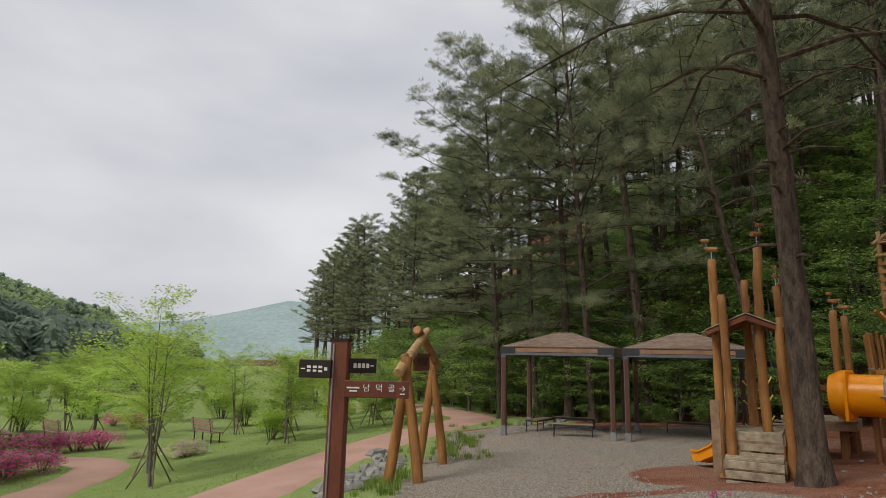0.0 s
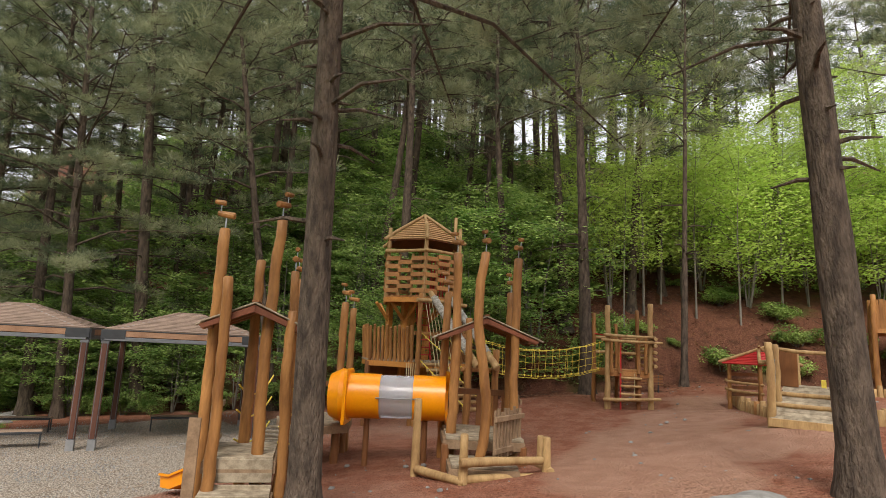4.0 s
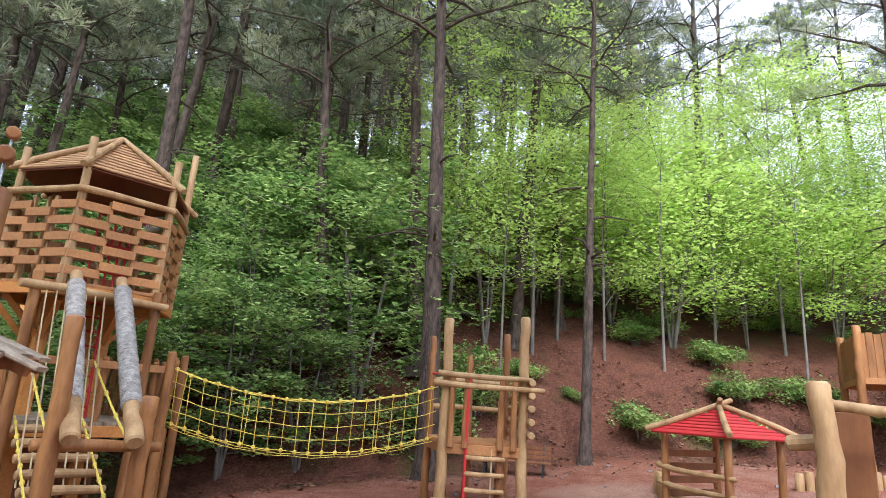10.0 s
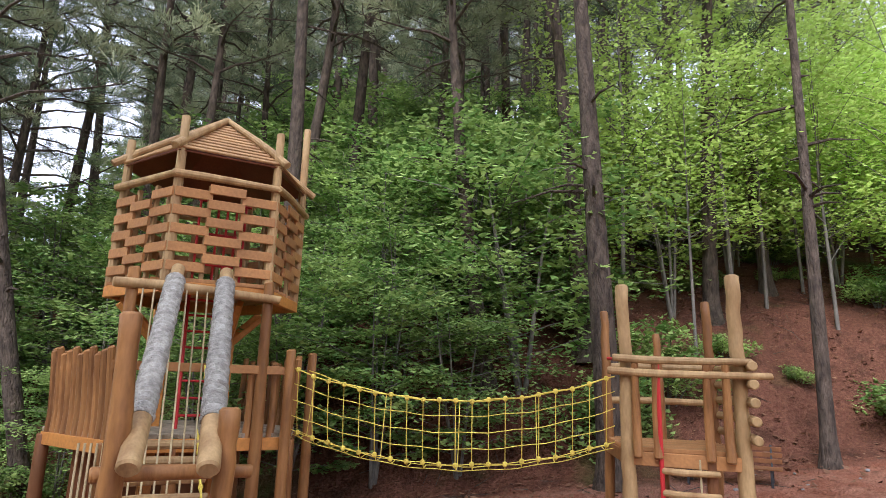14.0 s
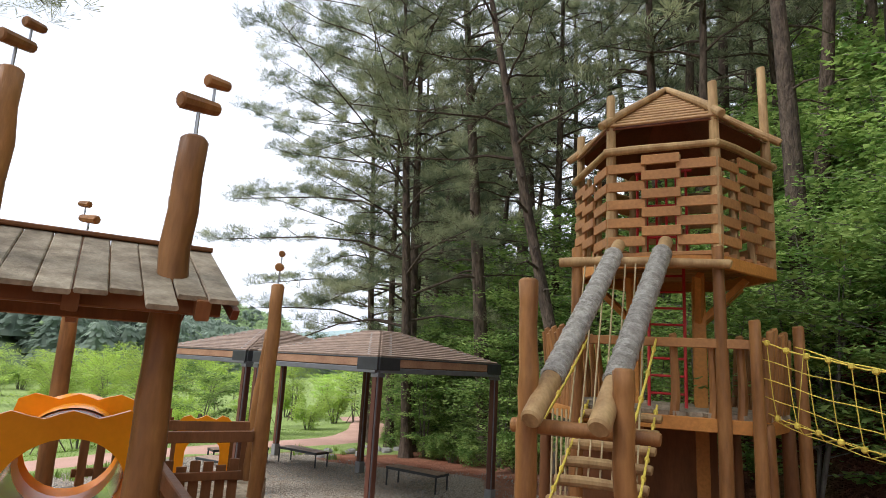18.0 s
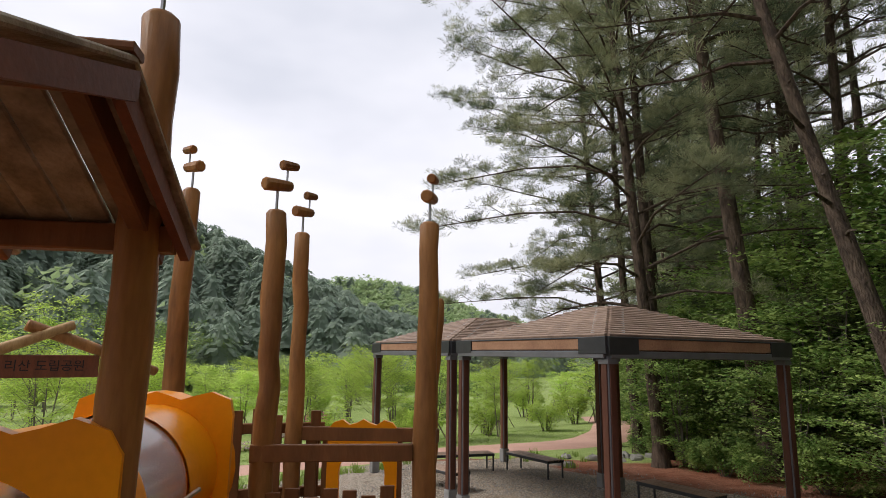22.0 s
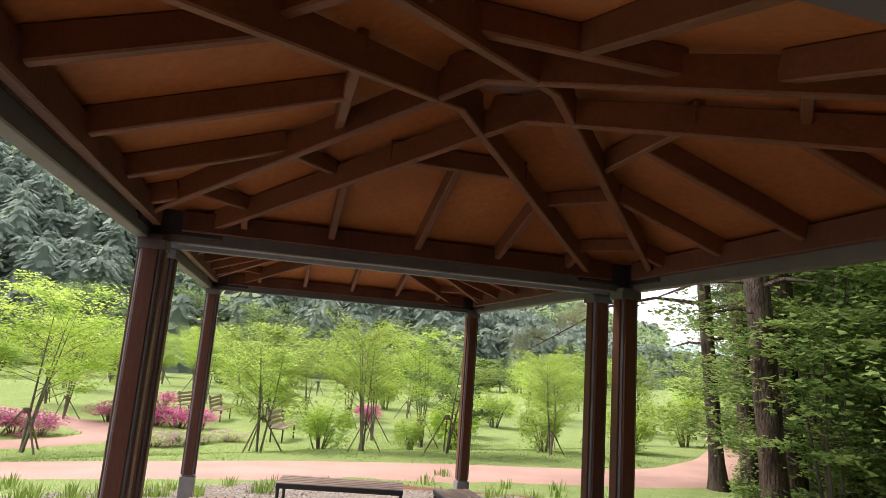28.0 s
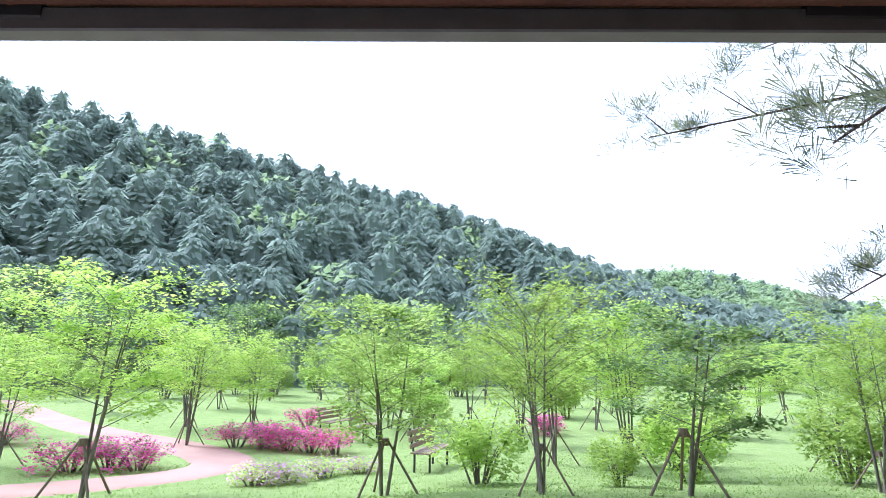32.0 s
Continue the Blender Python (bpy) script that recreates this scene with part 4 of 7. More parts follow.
def hill_woods(name, spine, width, count, size, mats, label, seed, near, share=0.8):
    """Tree crowns that cover the side of a ridge facing the valley: pointed tiers for conifers, puffs for the rest."""
    rng = random.Random(seed)
    con, brd = Geo(), Geo()
    n = 0
    while n < count:
        k = rng.randrange(len(spine) - 1)
        f = rng.random()
        (ax, ay, ah), (bx, by, bh) = spine[k], spine[k + 1]
        w = rng.uniform(-0.15, 1.0) * width
        nx, ny = (by - ay), -(bx - ax)
        ln = math.hypot(nx, ny)
        x, y = ax + (bx - ax) * f + nx / ln * w * near, ay + (by - ay) * f + ny / ln * w * near
        z = float(ridge(np.array([x]), np.array([y]), spine, width)[0]) - 3.0
        if z < -3.5:
            continue
        n += 1
        s = size * rng.uniform(0.7, 1.3)
        if rng.random() < share:
            c, m = len(con.v), 8
            con.v.append((x, y, z + s * 1.32))
            con.v += [(x + math.cos(6.283 * j / m) * s * 0.5, y + math.sin(6.283 * j / m) * s * 0.5, z + s * 0.1) for j in range(m)]
            con.f += [(c, c + 1 + j, c + 1 + (j + 1) % m) for j in range(m)]
            for j in range(150):
                f = (j % 8 + rng.uniform(-0.3, 0.3)) / 8
                a0 = rng.uniform(0, 6.283)
                r = s * (0.50 - 0.42 * f) * rng.uniform(0.8, 1.2)
                d = Vector((math.cos(a0), math.sin(a0), 0))
                q = Vector((x, y, z + s * (0.28 + 1.08 * f))) + d * r
                w = Vector((-d.y, d.x, rng.uniform(-0.15, 0.15))) * s * rng.uniform(0.04, 0.085) * (1.1 - 0.5 * f)
                e = (d * rng.uniform(0.5, 1.0) + Vector((0, 0, rng.uniform(-0.7, -0.3)))) * s * rng.uniform(0.08, 0.14)
                k = len(con.v)
                con.v += [tuple(q - w - e * 0.4), tuple(q + w - e * 0.4), tuple(q + w * 0.5 + e), tuple(q - w * 0.4 + e * 1.1)]
                con.f.append((k, k + 1, k + 2, k + 3))
        else:
            for j in range(70):
                d = Vector((rng.gauss(0, 1), rng.gauss(0, 1), rng.gauss(0, 1))).normalized() * s * 0.55 * rng.uniform(0.7, 1.05)
                leaf(brd, rng, (x + d.x, y + d.y, z + s * 0.7 + d.z * 0.8), s * 0.24, 0.8)
    ob = thing(name, label, "woods", kind="stuff")
    if con.f:
        part("conifer_crowns", con, mats[0], ob, smooth=False)
    if brd.f:
        part("leafy_crowns", brd, mats[1], ob, smooth=False)


# undergrowth green, lightened too so the gaps share the painted haze
HILL_EARTH = material("hill_earth", (0.17, 0.215, 0.12), 1.0, (0.12, 0.16, 0.09), 0.05, (1, 1, 1), 0.8, 1.0, 0.0, spec=0.0)
PINE_RIDGE = [(-112, -95, 54), (-106, -20, 41), (-104, 45, 27), (-108, 78, 12), (-116, 106, 1)]
MID_RIDGE = [(-215, 106, 19.3), (-199, 138, 26.3), (-193, 148, 28.8), (-182, 163, 30.1), (-174, 173, 27.2), (-165, 182, 21.4), (-157, 190, 14.3), (-146, 200, 5.5), (-138, 206, 1.6)]
FAR_RIDGE = [(-869, 233, 51), (-779, 450, 39), (-636, 636, 29), (-538, 722, 35), (-450, 779, 48), (-390, 811, 57), (-343, 832, 72), (-277, 856, 91), (-202, 877, 76), (-47, 899, 83), (187, 880, 99)]
hill_mesh("hill_west", PINE_RIDGE, 58, "steep hillside under dark pines across the valley", HILL_EARTH, 5)
hill_mesh("hill_north_west", MID_RIDGE, 80, "rounded green hill further up the valley", HILL_EARTH, 8)
hill_mesh("mountain_far", FAR_RIDGE, 260, "pale mountain, its mist painted into the colour", HAZEHILL, 30)
hill_woods("pine_woods", PINE_RIDGE, 58, 3000, 4.8, (NEEDLE_HAZED, LEAF_HAZED), "dark pine woods covering the hillside across the valley, paled by haze in their colour", 5, 1, 0.94)
hill_woods("mixed_woods", MID_RIDGE, 80, 1900, 5.6, (NEEDLE_HAZED, LEAF_HAZED), "mixed woods on the rounded hill, haze painted into the leaf colour", 6, 1, 0.12)


# ---- pavilions ----
def pav(a, b, z=0.0):
    p = PAV_O + PU * a + PV * b
    return Vector((p.x, p.y, z))


def pavilion(a0):
    """An open square pavilion: four boxed posts, fascia beams, a low hipped roof of slats with rafters and boards below."""
    S, EAVE, TOPZ = SIDE, 2.2, 2.41
    ob = thing("pavilion", "open wooden pavilion with a low slatted hip roof and dark posts", "pavilion", tuple(pav(a0 + S / 2, S / 2, 0.01)), "pavilions")
    over = 0.06
    for ia, ib in ((0, 0), (1, 0), (1, 1), (0, 1)):
        a, b = a0 + ia * S, ib * S
        post = part("post", Geo().plank(pav(a, b, -0.25), pav(a, b, EAVE + 0.02), 0.118, 0.118, PV, 0.008), PAV_BEAM, ob, "grey steel post core")
        for da, db, wa, wb in ((0.062, 0, 0.02, 0.085), (-0.062, 0, 0.02, 0.085), (0, 0.062, 0.085, 0.02), (0, -0.062, 0.085, 0.02)):
            part("cladding", Geo().plank(pav(a + da, b + db, 0.22), pav(a + da, b + db, EAVE - 0.06), wa if wa > 0.05 else 0.02, wb if wa > 0.05 else 0.085, PV, 0.004), PAV_WOOD, post, "red-brown wooden post cladding")
        part("collar", Geo().plank(pav(a, b, EAVE - 0.06), pav(a, b, EAVE - 0.005), 0.155, 0.155, PV, 0.006), PAV_BEAM, post)
        part("base_shoe", Geo().plank(pav(a, b, -0.05), pav(a, b, 0.2), 0.15, 0.15, PV, 0.006), PAV_TRIM, post, "grey steel post shoe")
    o0, o1, p0, p1 = a0 - over, a0 + S + over, -over, S + over
    cs = [(o0, p0), (o1, p0), (o1, p1), (o0, p1)]
    for i in range(4):
        (a, b), (c, d) = cs[i], cs[(i + 1) % 4]
        e = 0.42
        la, lb = (c - a), (d - b)
        ln = math.hypot(la, lb)
        ua, ub = la / ln, lb / ln
        up = (0, 0, 1)
        out = Vector(PU * ub - PV * ua)
        zc = (EAVE + TOPZ) / 2
        part("fascia_board", Geo().plank(pav(a + ua * e, b + ub * e, zc + 0.05), pav(c - ua * e, d - ub * e, zc + 0.05), 0.05, 0.13, up), PAV_FASCIA, ob, "weathered red-brown fascia board")
        part("fascia_beam", Geo().plank(pav(a + ua * 0.03, b + ub * 0.03, EAVE + 0.04), pav(c - ua * 0.03, d - ub * 0.03, EAVE + 0.04), 0.072, 0.08, up), PAV_BEAM, ob, "grey steel eave beam")
        part("inner_beam", Geo().plank(pav(a + ua * 0.2 - ub * 0.085, b + ub * 0.2 + ua * 0.085, EAVE + 0.125), pav(c - ua * 0.2 - ub * 0.085, d - ub * 0.2 + ua * 0.085, EAVE + 0.125), 0.045, 0.12, up), PAV_WOOD, ob, "brown wooden wall plate")
        part("corner_plate", Geo().plank(pav(a - ua * 0.012, b - ub * 0.012, zc + 0.03), pav(a + ua * e, b + ub * e, zc + 0.035), 0.084, 0.19, up), PAV_METAL, ob, "dark steel corner plate")
        part("corner_plate", Geo().plank(pav(c - ua * e, d - ub * e, zc + 0.03), pav(c + ua * 0.012, d + ub * 0.012, zc + 0.035), 0.084, 0.19, up), PAV_METAL, ob, "dark steel corner plate")
        part("flashing", Geo().plank(pav(a, b, TOPZ + 0.012), pav(c, d, TOPZ + 0.012), 0.07, 0.02, up), PAV_METAL, ob)
    # hipped roof: a flat-topped peak, boards inside, slats outside
    ca, cb, pk, PZ = a0 + S / 2, S / 2, 0.22, 2.88
    top = [(ca - pk, cb - pk), (ca + pk, cb - pk), (ca + pk, cb + pk), (ca - pk, cb + pk)]
    part("ridge_cap", Geo().slab([pav(*t, PZ + 0.02) for t in top], 0.05), PAV_SLAT, ob)
    for i in range(4):
        q = [pav(*cs[i], TOPZ), pav(*cs[(i + 1) % 4], TOPZ), pav(*top[(i + 1) % 4], PZ), pav(*top[i], PZ)]
        nrm0 = (q[1] - q[0]).cross(q[3] - q[0]).normalized()
        # added black layer: its colour gives the slat gaps their shade
        part("roof_sheet", Geo().slab([p + nrm0 * 0.008 for p in q], 0.006), BLACK, ob, "black underlay added to darken the gaps between slats")
        part("ceiling_board", Geo().slab(q, 0.03), PAV_PLY, ob, "orange-brown plywood ceiling panel")
        n = 15
        nrm = (q[1] - q[0]).cross(q[3] - q[0]).normalized()
        for k in range(n):
            f = (k + 0.5) / n
            a, b = q[0].lerp(q[3], f), q[1].lerp(q[2], f)
            part("roof_slat", Geo().plank(a + nrm * 0.03, b + nrm * 0.03, 0.06, 0.036, nrm, 0.006), PAV_SLAT, ob)
        run = (q[3] - q[0]).normalized()
        flat = Vector((-run.y, run.x, 0)).normalized()
        for s in (-0.16, 0.16):
            part("hip_strip", Geo().plank(q[0] + run * 0.24 + flat * s + Vector((0, 0, -0.008)), q[3] - run * 0.04 + flat * s + Vector((0, 0, -0.008)), 0.05, 0.024, (0, 0, 1), 0.004), PAV_TRIM, ob, "grey metal hip strip")
        # paired hip rafters, jack rafters and noggings
        low, high = q[0], q[3]
        inn = (pav(ca, cb, TOPZ) - q[0]).normalized()
        lat = Vector((-inn.y, inn.x, 0))
        for s in (-0.21, 0.21):
            end = pav(ca, cb, PZ - 0.085) + lat * s + inn * 0.16
            part("hip_rafter", Geo().plank(low + inn * 0.24 + lat * s + Vector((0, 0, -0.075)), end, 0.042, 0.12), PAV_RAFTER, ob, "brown hip rafter")
        for f in (0.3, 0.62):
            m = low.lerp(high, f) + Vector((0, 0, -0.115))
            part("nogging", Geo().plank(m - lat * 0.2, m + lat * 0.2, 0.04, 0.08), PAV_RAFTER, ob)
        width = (q[1] - q[0]).length
        w = pav(ca, cb, TOPZ) - q[0].lerp(q[1], 0.5)
        w.z = 0
        half = w.length
        w.normalize()
        rise = (PZ - TOPZ) / (half - pk)
        for f in (0.17, 0.33, 0.5, 0.67, 0.83):
            a = q[0].lerp(q[1], f)
            ln = min(f, 1 - f) * width - 0.31 if f != 0.5 else half - 0.64
            part("jack_rafter", Geo().plank(a + w * 0.1 + Vector((0, 0, 0.1 * rise - 0.085)), a + w * ln + Vector((0, 0, ln * rise - 0.085)), 0.042, 0.1), PAV_RAFTER, ob, "brown rafter")
        m = q[0].lerp(q[1], 0.5) + w * (half - 0.64)
        s = (q[1] - q[0]).normalized()
        part("ring_beam", Geo().plank(m - s * 0.36 + Vector((0, 0, (half - 0.64) * rise - 0.09)), m + s * 0.36 + Vector((0, 0, (half - 0.64) * rise - 0.09)), 0.042, 0.1), PAV_RAFTER, ob, "brown rafter ring")
    return ob


pavilion(0.0)
pavilion(SIDE + GAP)


def slat_bench(a, b, turn, ln=1.25):
    """A backless bench of slats on a dark steel frame."""
    c, s = math.cos(PAV_DIR + turn), math.sin(PAV_DIR + turn)
    u, w = Vector((c, s, 0)), Vector((-s, c, 0))
    o = pav(a, b, 0.0)
    o.z = gz(o.x, o.y)
    ob = thing("bench", "backless slatted bench on thin dark steel legs in the gravel", "bench", tuple(o), "pavilion benches")
    for k in range(5):
        d = w * (-0.15 + 0.075 * k)
        part("slat", Geo().plank(o - u * ln / 2 + d + Vector((0, 0, 0.32)), o + u * ln / 2 + d + Vector((0, 0, 0.32)), 0.062, 0.03), BENCHWOOD, ob)
    for d in (-0.19, 0.19):
        part("rail", Geo().plank(o - u * ln / 2 + w * d + Vector((0, 0, 0.305)), o + u * ln / 2 + w * d + Vector((0, 0, 0.305)), 0.02, 0.05), PAV_METAL, ob)
    for e in (-1, 1):
        part("end_rail", Geo().plank(o + u * e * (ln / 2 - 0.01) - w * 0.18 + Vector((0, 0, 0.305)), o + u * e * (ln / 2 - 0.01) + w * 0.18 + Vector((0, 0, 0.305)), 0.02, 0.05), PAV_METAL, ob)
        for d in (-0.18, 0.18):
            p = o + u * e * (ln / 2 - 0.02) + w * d
            part("leg", Geo().plank(p + Vector((0, 0, -0.03)), p + Vector((0, 0, 0.29)), 0.03, 0.03, u), PAV_METAL, ob)


slat_bench(0.72, 1.55, radians(78))
slat_bench(1.55, 2.7, radians(4))
slat_bench(SIDE + GAP + 1.5, 2.8, radians(3))
slat_bench(1.9, 0.45, radians(10), 1.1)


# ---- playground ----
def V(x, y, z=0.0):
    return Vector((x, y, z))


def bird(parent, p, turn, size=1.0, tilt=0.12):
    """A carved bird on a wire: a chunk of wood for the body and a smaller one for the head."""
    d = V(math.cos(turn), math.sin(turn), tilt)
    p = Vector(p)
    b = p + V(0, 0, 0.17 * size)
    rod = part("rod", Geo().tube([p - V(0, 0, 0.05), b], 0.009, 6), STEEL, parent, "thin steel rod")
    part("body", Geo().log(b - d * 0.105 * size, b + d * 0.105 * size, 0.043 * size, 0.037 * size, 9, 0.0, 2), LOG, parent, "carved wooden bird body")
    n = b + d * 0.07 * size
    h = n + V(0, 0, 0.14 * size)
    part("neck_rod", Geo().tube([n, h], 0.007, 6), STEEL, parent)
    part("head", Geo().log(h - d * 0.05 * size, h + d * 0.08 * size, 0.034 * size, 0.029 * size, 9, 0.0, 2), LOG, parent, "carved wooden bird head")
    return rod


def pole(parent, x, y, top, r=0.085, bow=0.03, turn=None, mat=None, low=None, bend=0.0, bend_dir=0.0, name="pole"):
    """An upright round log from the ground to top, rounded at its head, with a carved bird where turn is given."""
    z0 = (gz(x, y) if low is None else low) - 0.2
    r *= 0.82
    pts, rad = [], []
    k = x * 3.1 + y * 1.7
    n = 17
    rng = random.Random(int(k * 1000))
    for i in range(n):
        f = i / (n - 1)
        s = bend * math.sin(2 * math.pi * min(1, max(0, f * 1.1 - 0.1))) + bow * math.sin(math.pi * f)
        pts.append(V(x + math.cos(bend_dir + k * (bend == 0)) * s + rng.gauss(0, 0.006), y + math.sin(bend_dir + k * (bend == 0)) * s + rng.gauss(0, 0.006), z0 + (top - 0.02 - z0) * f))
        rad.append(r * (1.06 - 0.14 * f) * (1 + 0.035 * math.sin(7 * f + k) + rng.uniform(-0.05, 0.06)))
    pts.append(V(pts[-1].x, pts[-1].y, top))
    rad.append(rad[-1] * 0.72)
    ob = part(name, Geo().tube(pts, rad, 14), mat or LOG, parent, angle=50)
    if turn is not None:
        bird(ob, (pts[-1].x, pts[-1].y, top), turn)
    return ob


def bolt(parent, p, d, r=0.014):
    d = Vector(d).normalized()
    part("bolt", Geo().tube([Vector(p), Vector(p) + d * 0.012], [r, r * 0.8], 8), STEEL, parent, "steel bolt head")


def deck(parent, corners, z, mat=None, t=0.045, width=0.14, edge=True, along=None, rim=None):
    """Boards over a polygon, each cut to it, with a fascia board along each side."""
    mat = mat or WEATHERED
    pts = [Vector((c[0], c[1], 0)) for c in corners]
    d = (along or (pts[1] - pts[0])).normalized()
    s = V(-d.y, d.x)
    ws = [p.dot(s) for p in pts]
    w = min(ws)
    while w < max(ws) - 0.02:
        c = min(w + width / 2, max(ws) - 0.01)
        hits = []
        for a, b in zip(pts, pts[1:] + pts[:1]):
            fa, fb = a.dot(s) - c, b.dot(s) - c
            if (fa < 0) != (fb < 0):
                hits.append(a.lerp(b, fa / (fa - fb)).dot(d))
        if len(hits) >= 2:
            e = 0.012 * math.sin(w * 91)
            p, q = d * (min(hits) + e) + s * c, d * (max(hits) + e) + s * c
            part("board", Geo().plank(p + V(0, 0, z - t / 2), q + V(0, 0, z - t / 2), width - 0.012, t), mat, parent)
        w += width
    if edge:
        for a, b in zip(pts, pts[1:] + pts[:1]):
            part("edge_beam", Geo().plank(a + V(0, 0, z - 0.11), b + V(0, 0, z - 0.11), 0.06, 0.13), rim or FENCEWOOD, parent, "orange-brown edge beam" if rim else "weathered edge beam")


def picket(parent, a, b, z0, h, n, mat=None, w=0.075, rail=True, wavy=0.03, round_logs=False):
    """A run of upright slats between two rails."""
    mat = mat or WEATHERED
    a, b = V(*a), V(*b)
    d = (b - a).normalized()
    for i in range(n):
        f = (i + 0.5) / n
        p = a.lerp(b, f)
        e = wavy * math.sin(i * 2.3)
        if round_logs:
            part("baluster", Geo().log(p + V(0, 0, z0 - 0.06), p + V(0, 0, z0 + h + e), 0.036, 0.03, 8, 0.02), mat, parent)
        else:
            part("slat", Geo().plank(p + V(0, 0, z0), p + V(0, 0, z0 + h + e), w, 0.028, d.cross(V(0, 0, 1))), mat, parent)
    if rail:
        off = d.cross(V(0, 0, 1)) * 0.035
        for z in (0.16, 0.82):
            part("rail", Geo().plank(a + off + V(0, 0, z0 + h * z), b + off + V(0, 0, z0 + h * z), 0.035, 0.075), mat, parent)


def gable_roof(parent, front, back, half, ridge_z, eave_z, over=0.16, mat=None, under=None, wide=None):
    """Rough planks laid down both slopes, ragged at the eaves, on dark rafters."""
    mat, under = mat or WEATHERED, under or LOG_DARK
    f, b = V(*front), V(*back)
    d = (b - f).normalized()
    s = V(d.y, -d.x)
    f, b = f - d * over, b + d * over
    ln = (b - f).length
    n = round(ln / 0.128)
    drop = ridge_z - eave_z
    for sg in (-1, 1):
        half_w = wide if wide and sg > 0 else half
        sl = (s * sg * half_w + V(0, 0, -drop))
        nrm = sl.cross(d).normalized()
        nrm = nrm if nrm.z > 0 else -nrm
        for i in range(n):
            c = f + d * ln * (i + 0.5) / n
            e = 1 + 0.05 * math.sin(i * 3.7 + sg) + 0.05 * math.sin(i * 8.3)
            part("roof_plank", Geo().plank(c + V(0, 0, ridge_z), c + V(0, 0, ridge_z + 0.006 * math.sin(i * 5.1)) + sl * e, ln / n - 0.003 - 0.002 * (i % 3), 0.022, nrm), mat, parent, "grey weathered roof plank")
        for q in (0.0, 0.5, 1.0):
            c = (f + d * 0.14).lerp(b - d * 0.14, q) + V(0, 0, ridge_z - 0.05)
            part("rafter", Geo().plank(c, c + sl * 0.95, 0.06, 0.09, nrm), under, parent, "dark brown rafter")
        p = s * sg * half_w * 0.8 + V(0, 0, ridge_z - drop * 0.8 - 0.07)
        part("purlin", Geo().plank(f + d * 0.05 + p, b - d * 0.05 + p, 0.07, 0.09), under, parent)
        for q in (f + d * 0.02, b - d * 0.02):
            tri = [q + V(0, 0, ridge_z - 0.03), q + V(0, 0, ridge_z - 0.11), q + V(0, 0, ridge_z - 0.085) + sl * 0.92, q + V(0, 0, ridge_z - 0.03) + sl * 0.97]
            part("barge_board", Geo().slab(tri, 0.03), UNDERROOF, parent, "red-brown gable board")
    part("ridge_strip", Geo().plank(f + V(0, 0, ridge_z + 0.02), b + V(0, 0, ridge_z + 0.02), 0.08, 0.025), LOG_DARK, parent)


def wavy_panel(parent, c, u, w, h, hole, z0, t=0.05, arch=False, label="moulded orange plastic panel with a wavy top"):
    """A moulded plastic plate with two humps on top and a round or arched opening."""
    c, u = V(*c), V(*u).normalized()
    nrm = u.cross(V(0, 0, 1))
    geo = Geo()
    n = 44
    outer, inner = [], []
    cz = h * 0.45
    for i in range(n):
        a = 2 * math.pi * i / n
        x, y = math.cos(a), math.sin(a)
        k = min(w / 2 / max(abs(x), 1e-6), (h - cz if y > 0 else cz) / max(abs(y), 1e-6))
        ox, oy = x * k, y * k
        if y > 0:
            oy = min(oy, h - cz) + 0.045 * (math.cos(ox / (w / 2) * math.pi * 1.5) ** 2 - 0.35) * (oy > (h - cz) * 0.9)
        outer.append((ox, cz + oy))
        if arch:
            kk = min(hole / max(abs(x), 1e-6), (hole * 1.0 if y > 0 else cz * 0.98) / max(abs(y), 1e-6))
            ix, iy = (x * hole, y * hole) if y > 0 else (x * kk, y * kk)
            inner.append((ix, cz * 0.95 + iy))
        else:
            inner.append((x * hole, cz + y * hole))
    for ring, off in ((outer, t / 2), (inner, t / 2), (inner, -t / 2), (outer, -t / 2)):
        geo.v += [tuple(c + u * x + V(0, 0, z0 + z) + nrm * off) for x, z in ring]
    for r in range(4):
        for i in range(n):
            j = (i + 1) % n
            geo.f.append((r * n + i, r * n + j, ((r + 1) % 4) * n + j, ((r + 1) % 4) * n + i))
    return part("moulded_panel", geo, ORANGE, parent, label, angle=40)


def rope(parent, a, b, sag=0.0, r=0.009, mat=None, name="rope", n=8, knots=0):
    a, b = Vector(a), Vector(b)
    pts = [a.lerp(b, i / n) - V(0, 0, sag * 4 * (i / n) * (1 - i / n)) for i in range(n + 1)]
    ob = part(name, Geo().tube(pts, r, 5), mat or YELLOW, parent)
    for k in range(knots):
        f = (k + 0.5) / knots
        p = a.lerp(b, f) - V(0, 0, sag * 4 * f * (1 - f))
        part("knot", Geo().tube([p - V(0, 0, 0.03), p - V(0, 0, 0.012), p + V(0, 0, 0.012), p + V(0, 0, 0.03)], [0.008, 0.022, 0.022, 0.008], 6), YELLOW, ob, "yellow rope clip")
    return ob


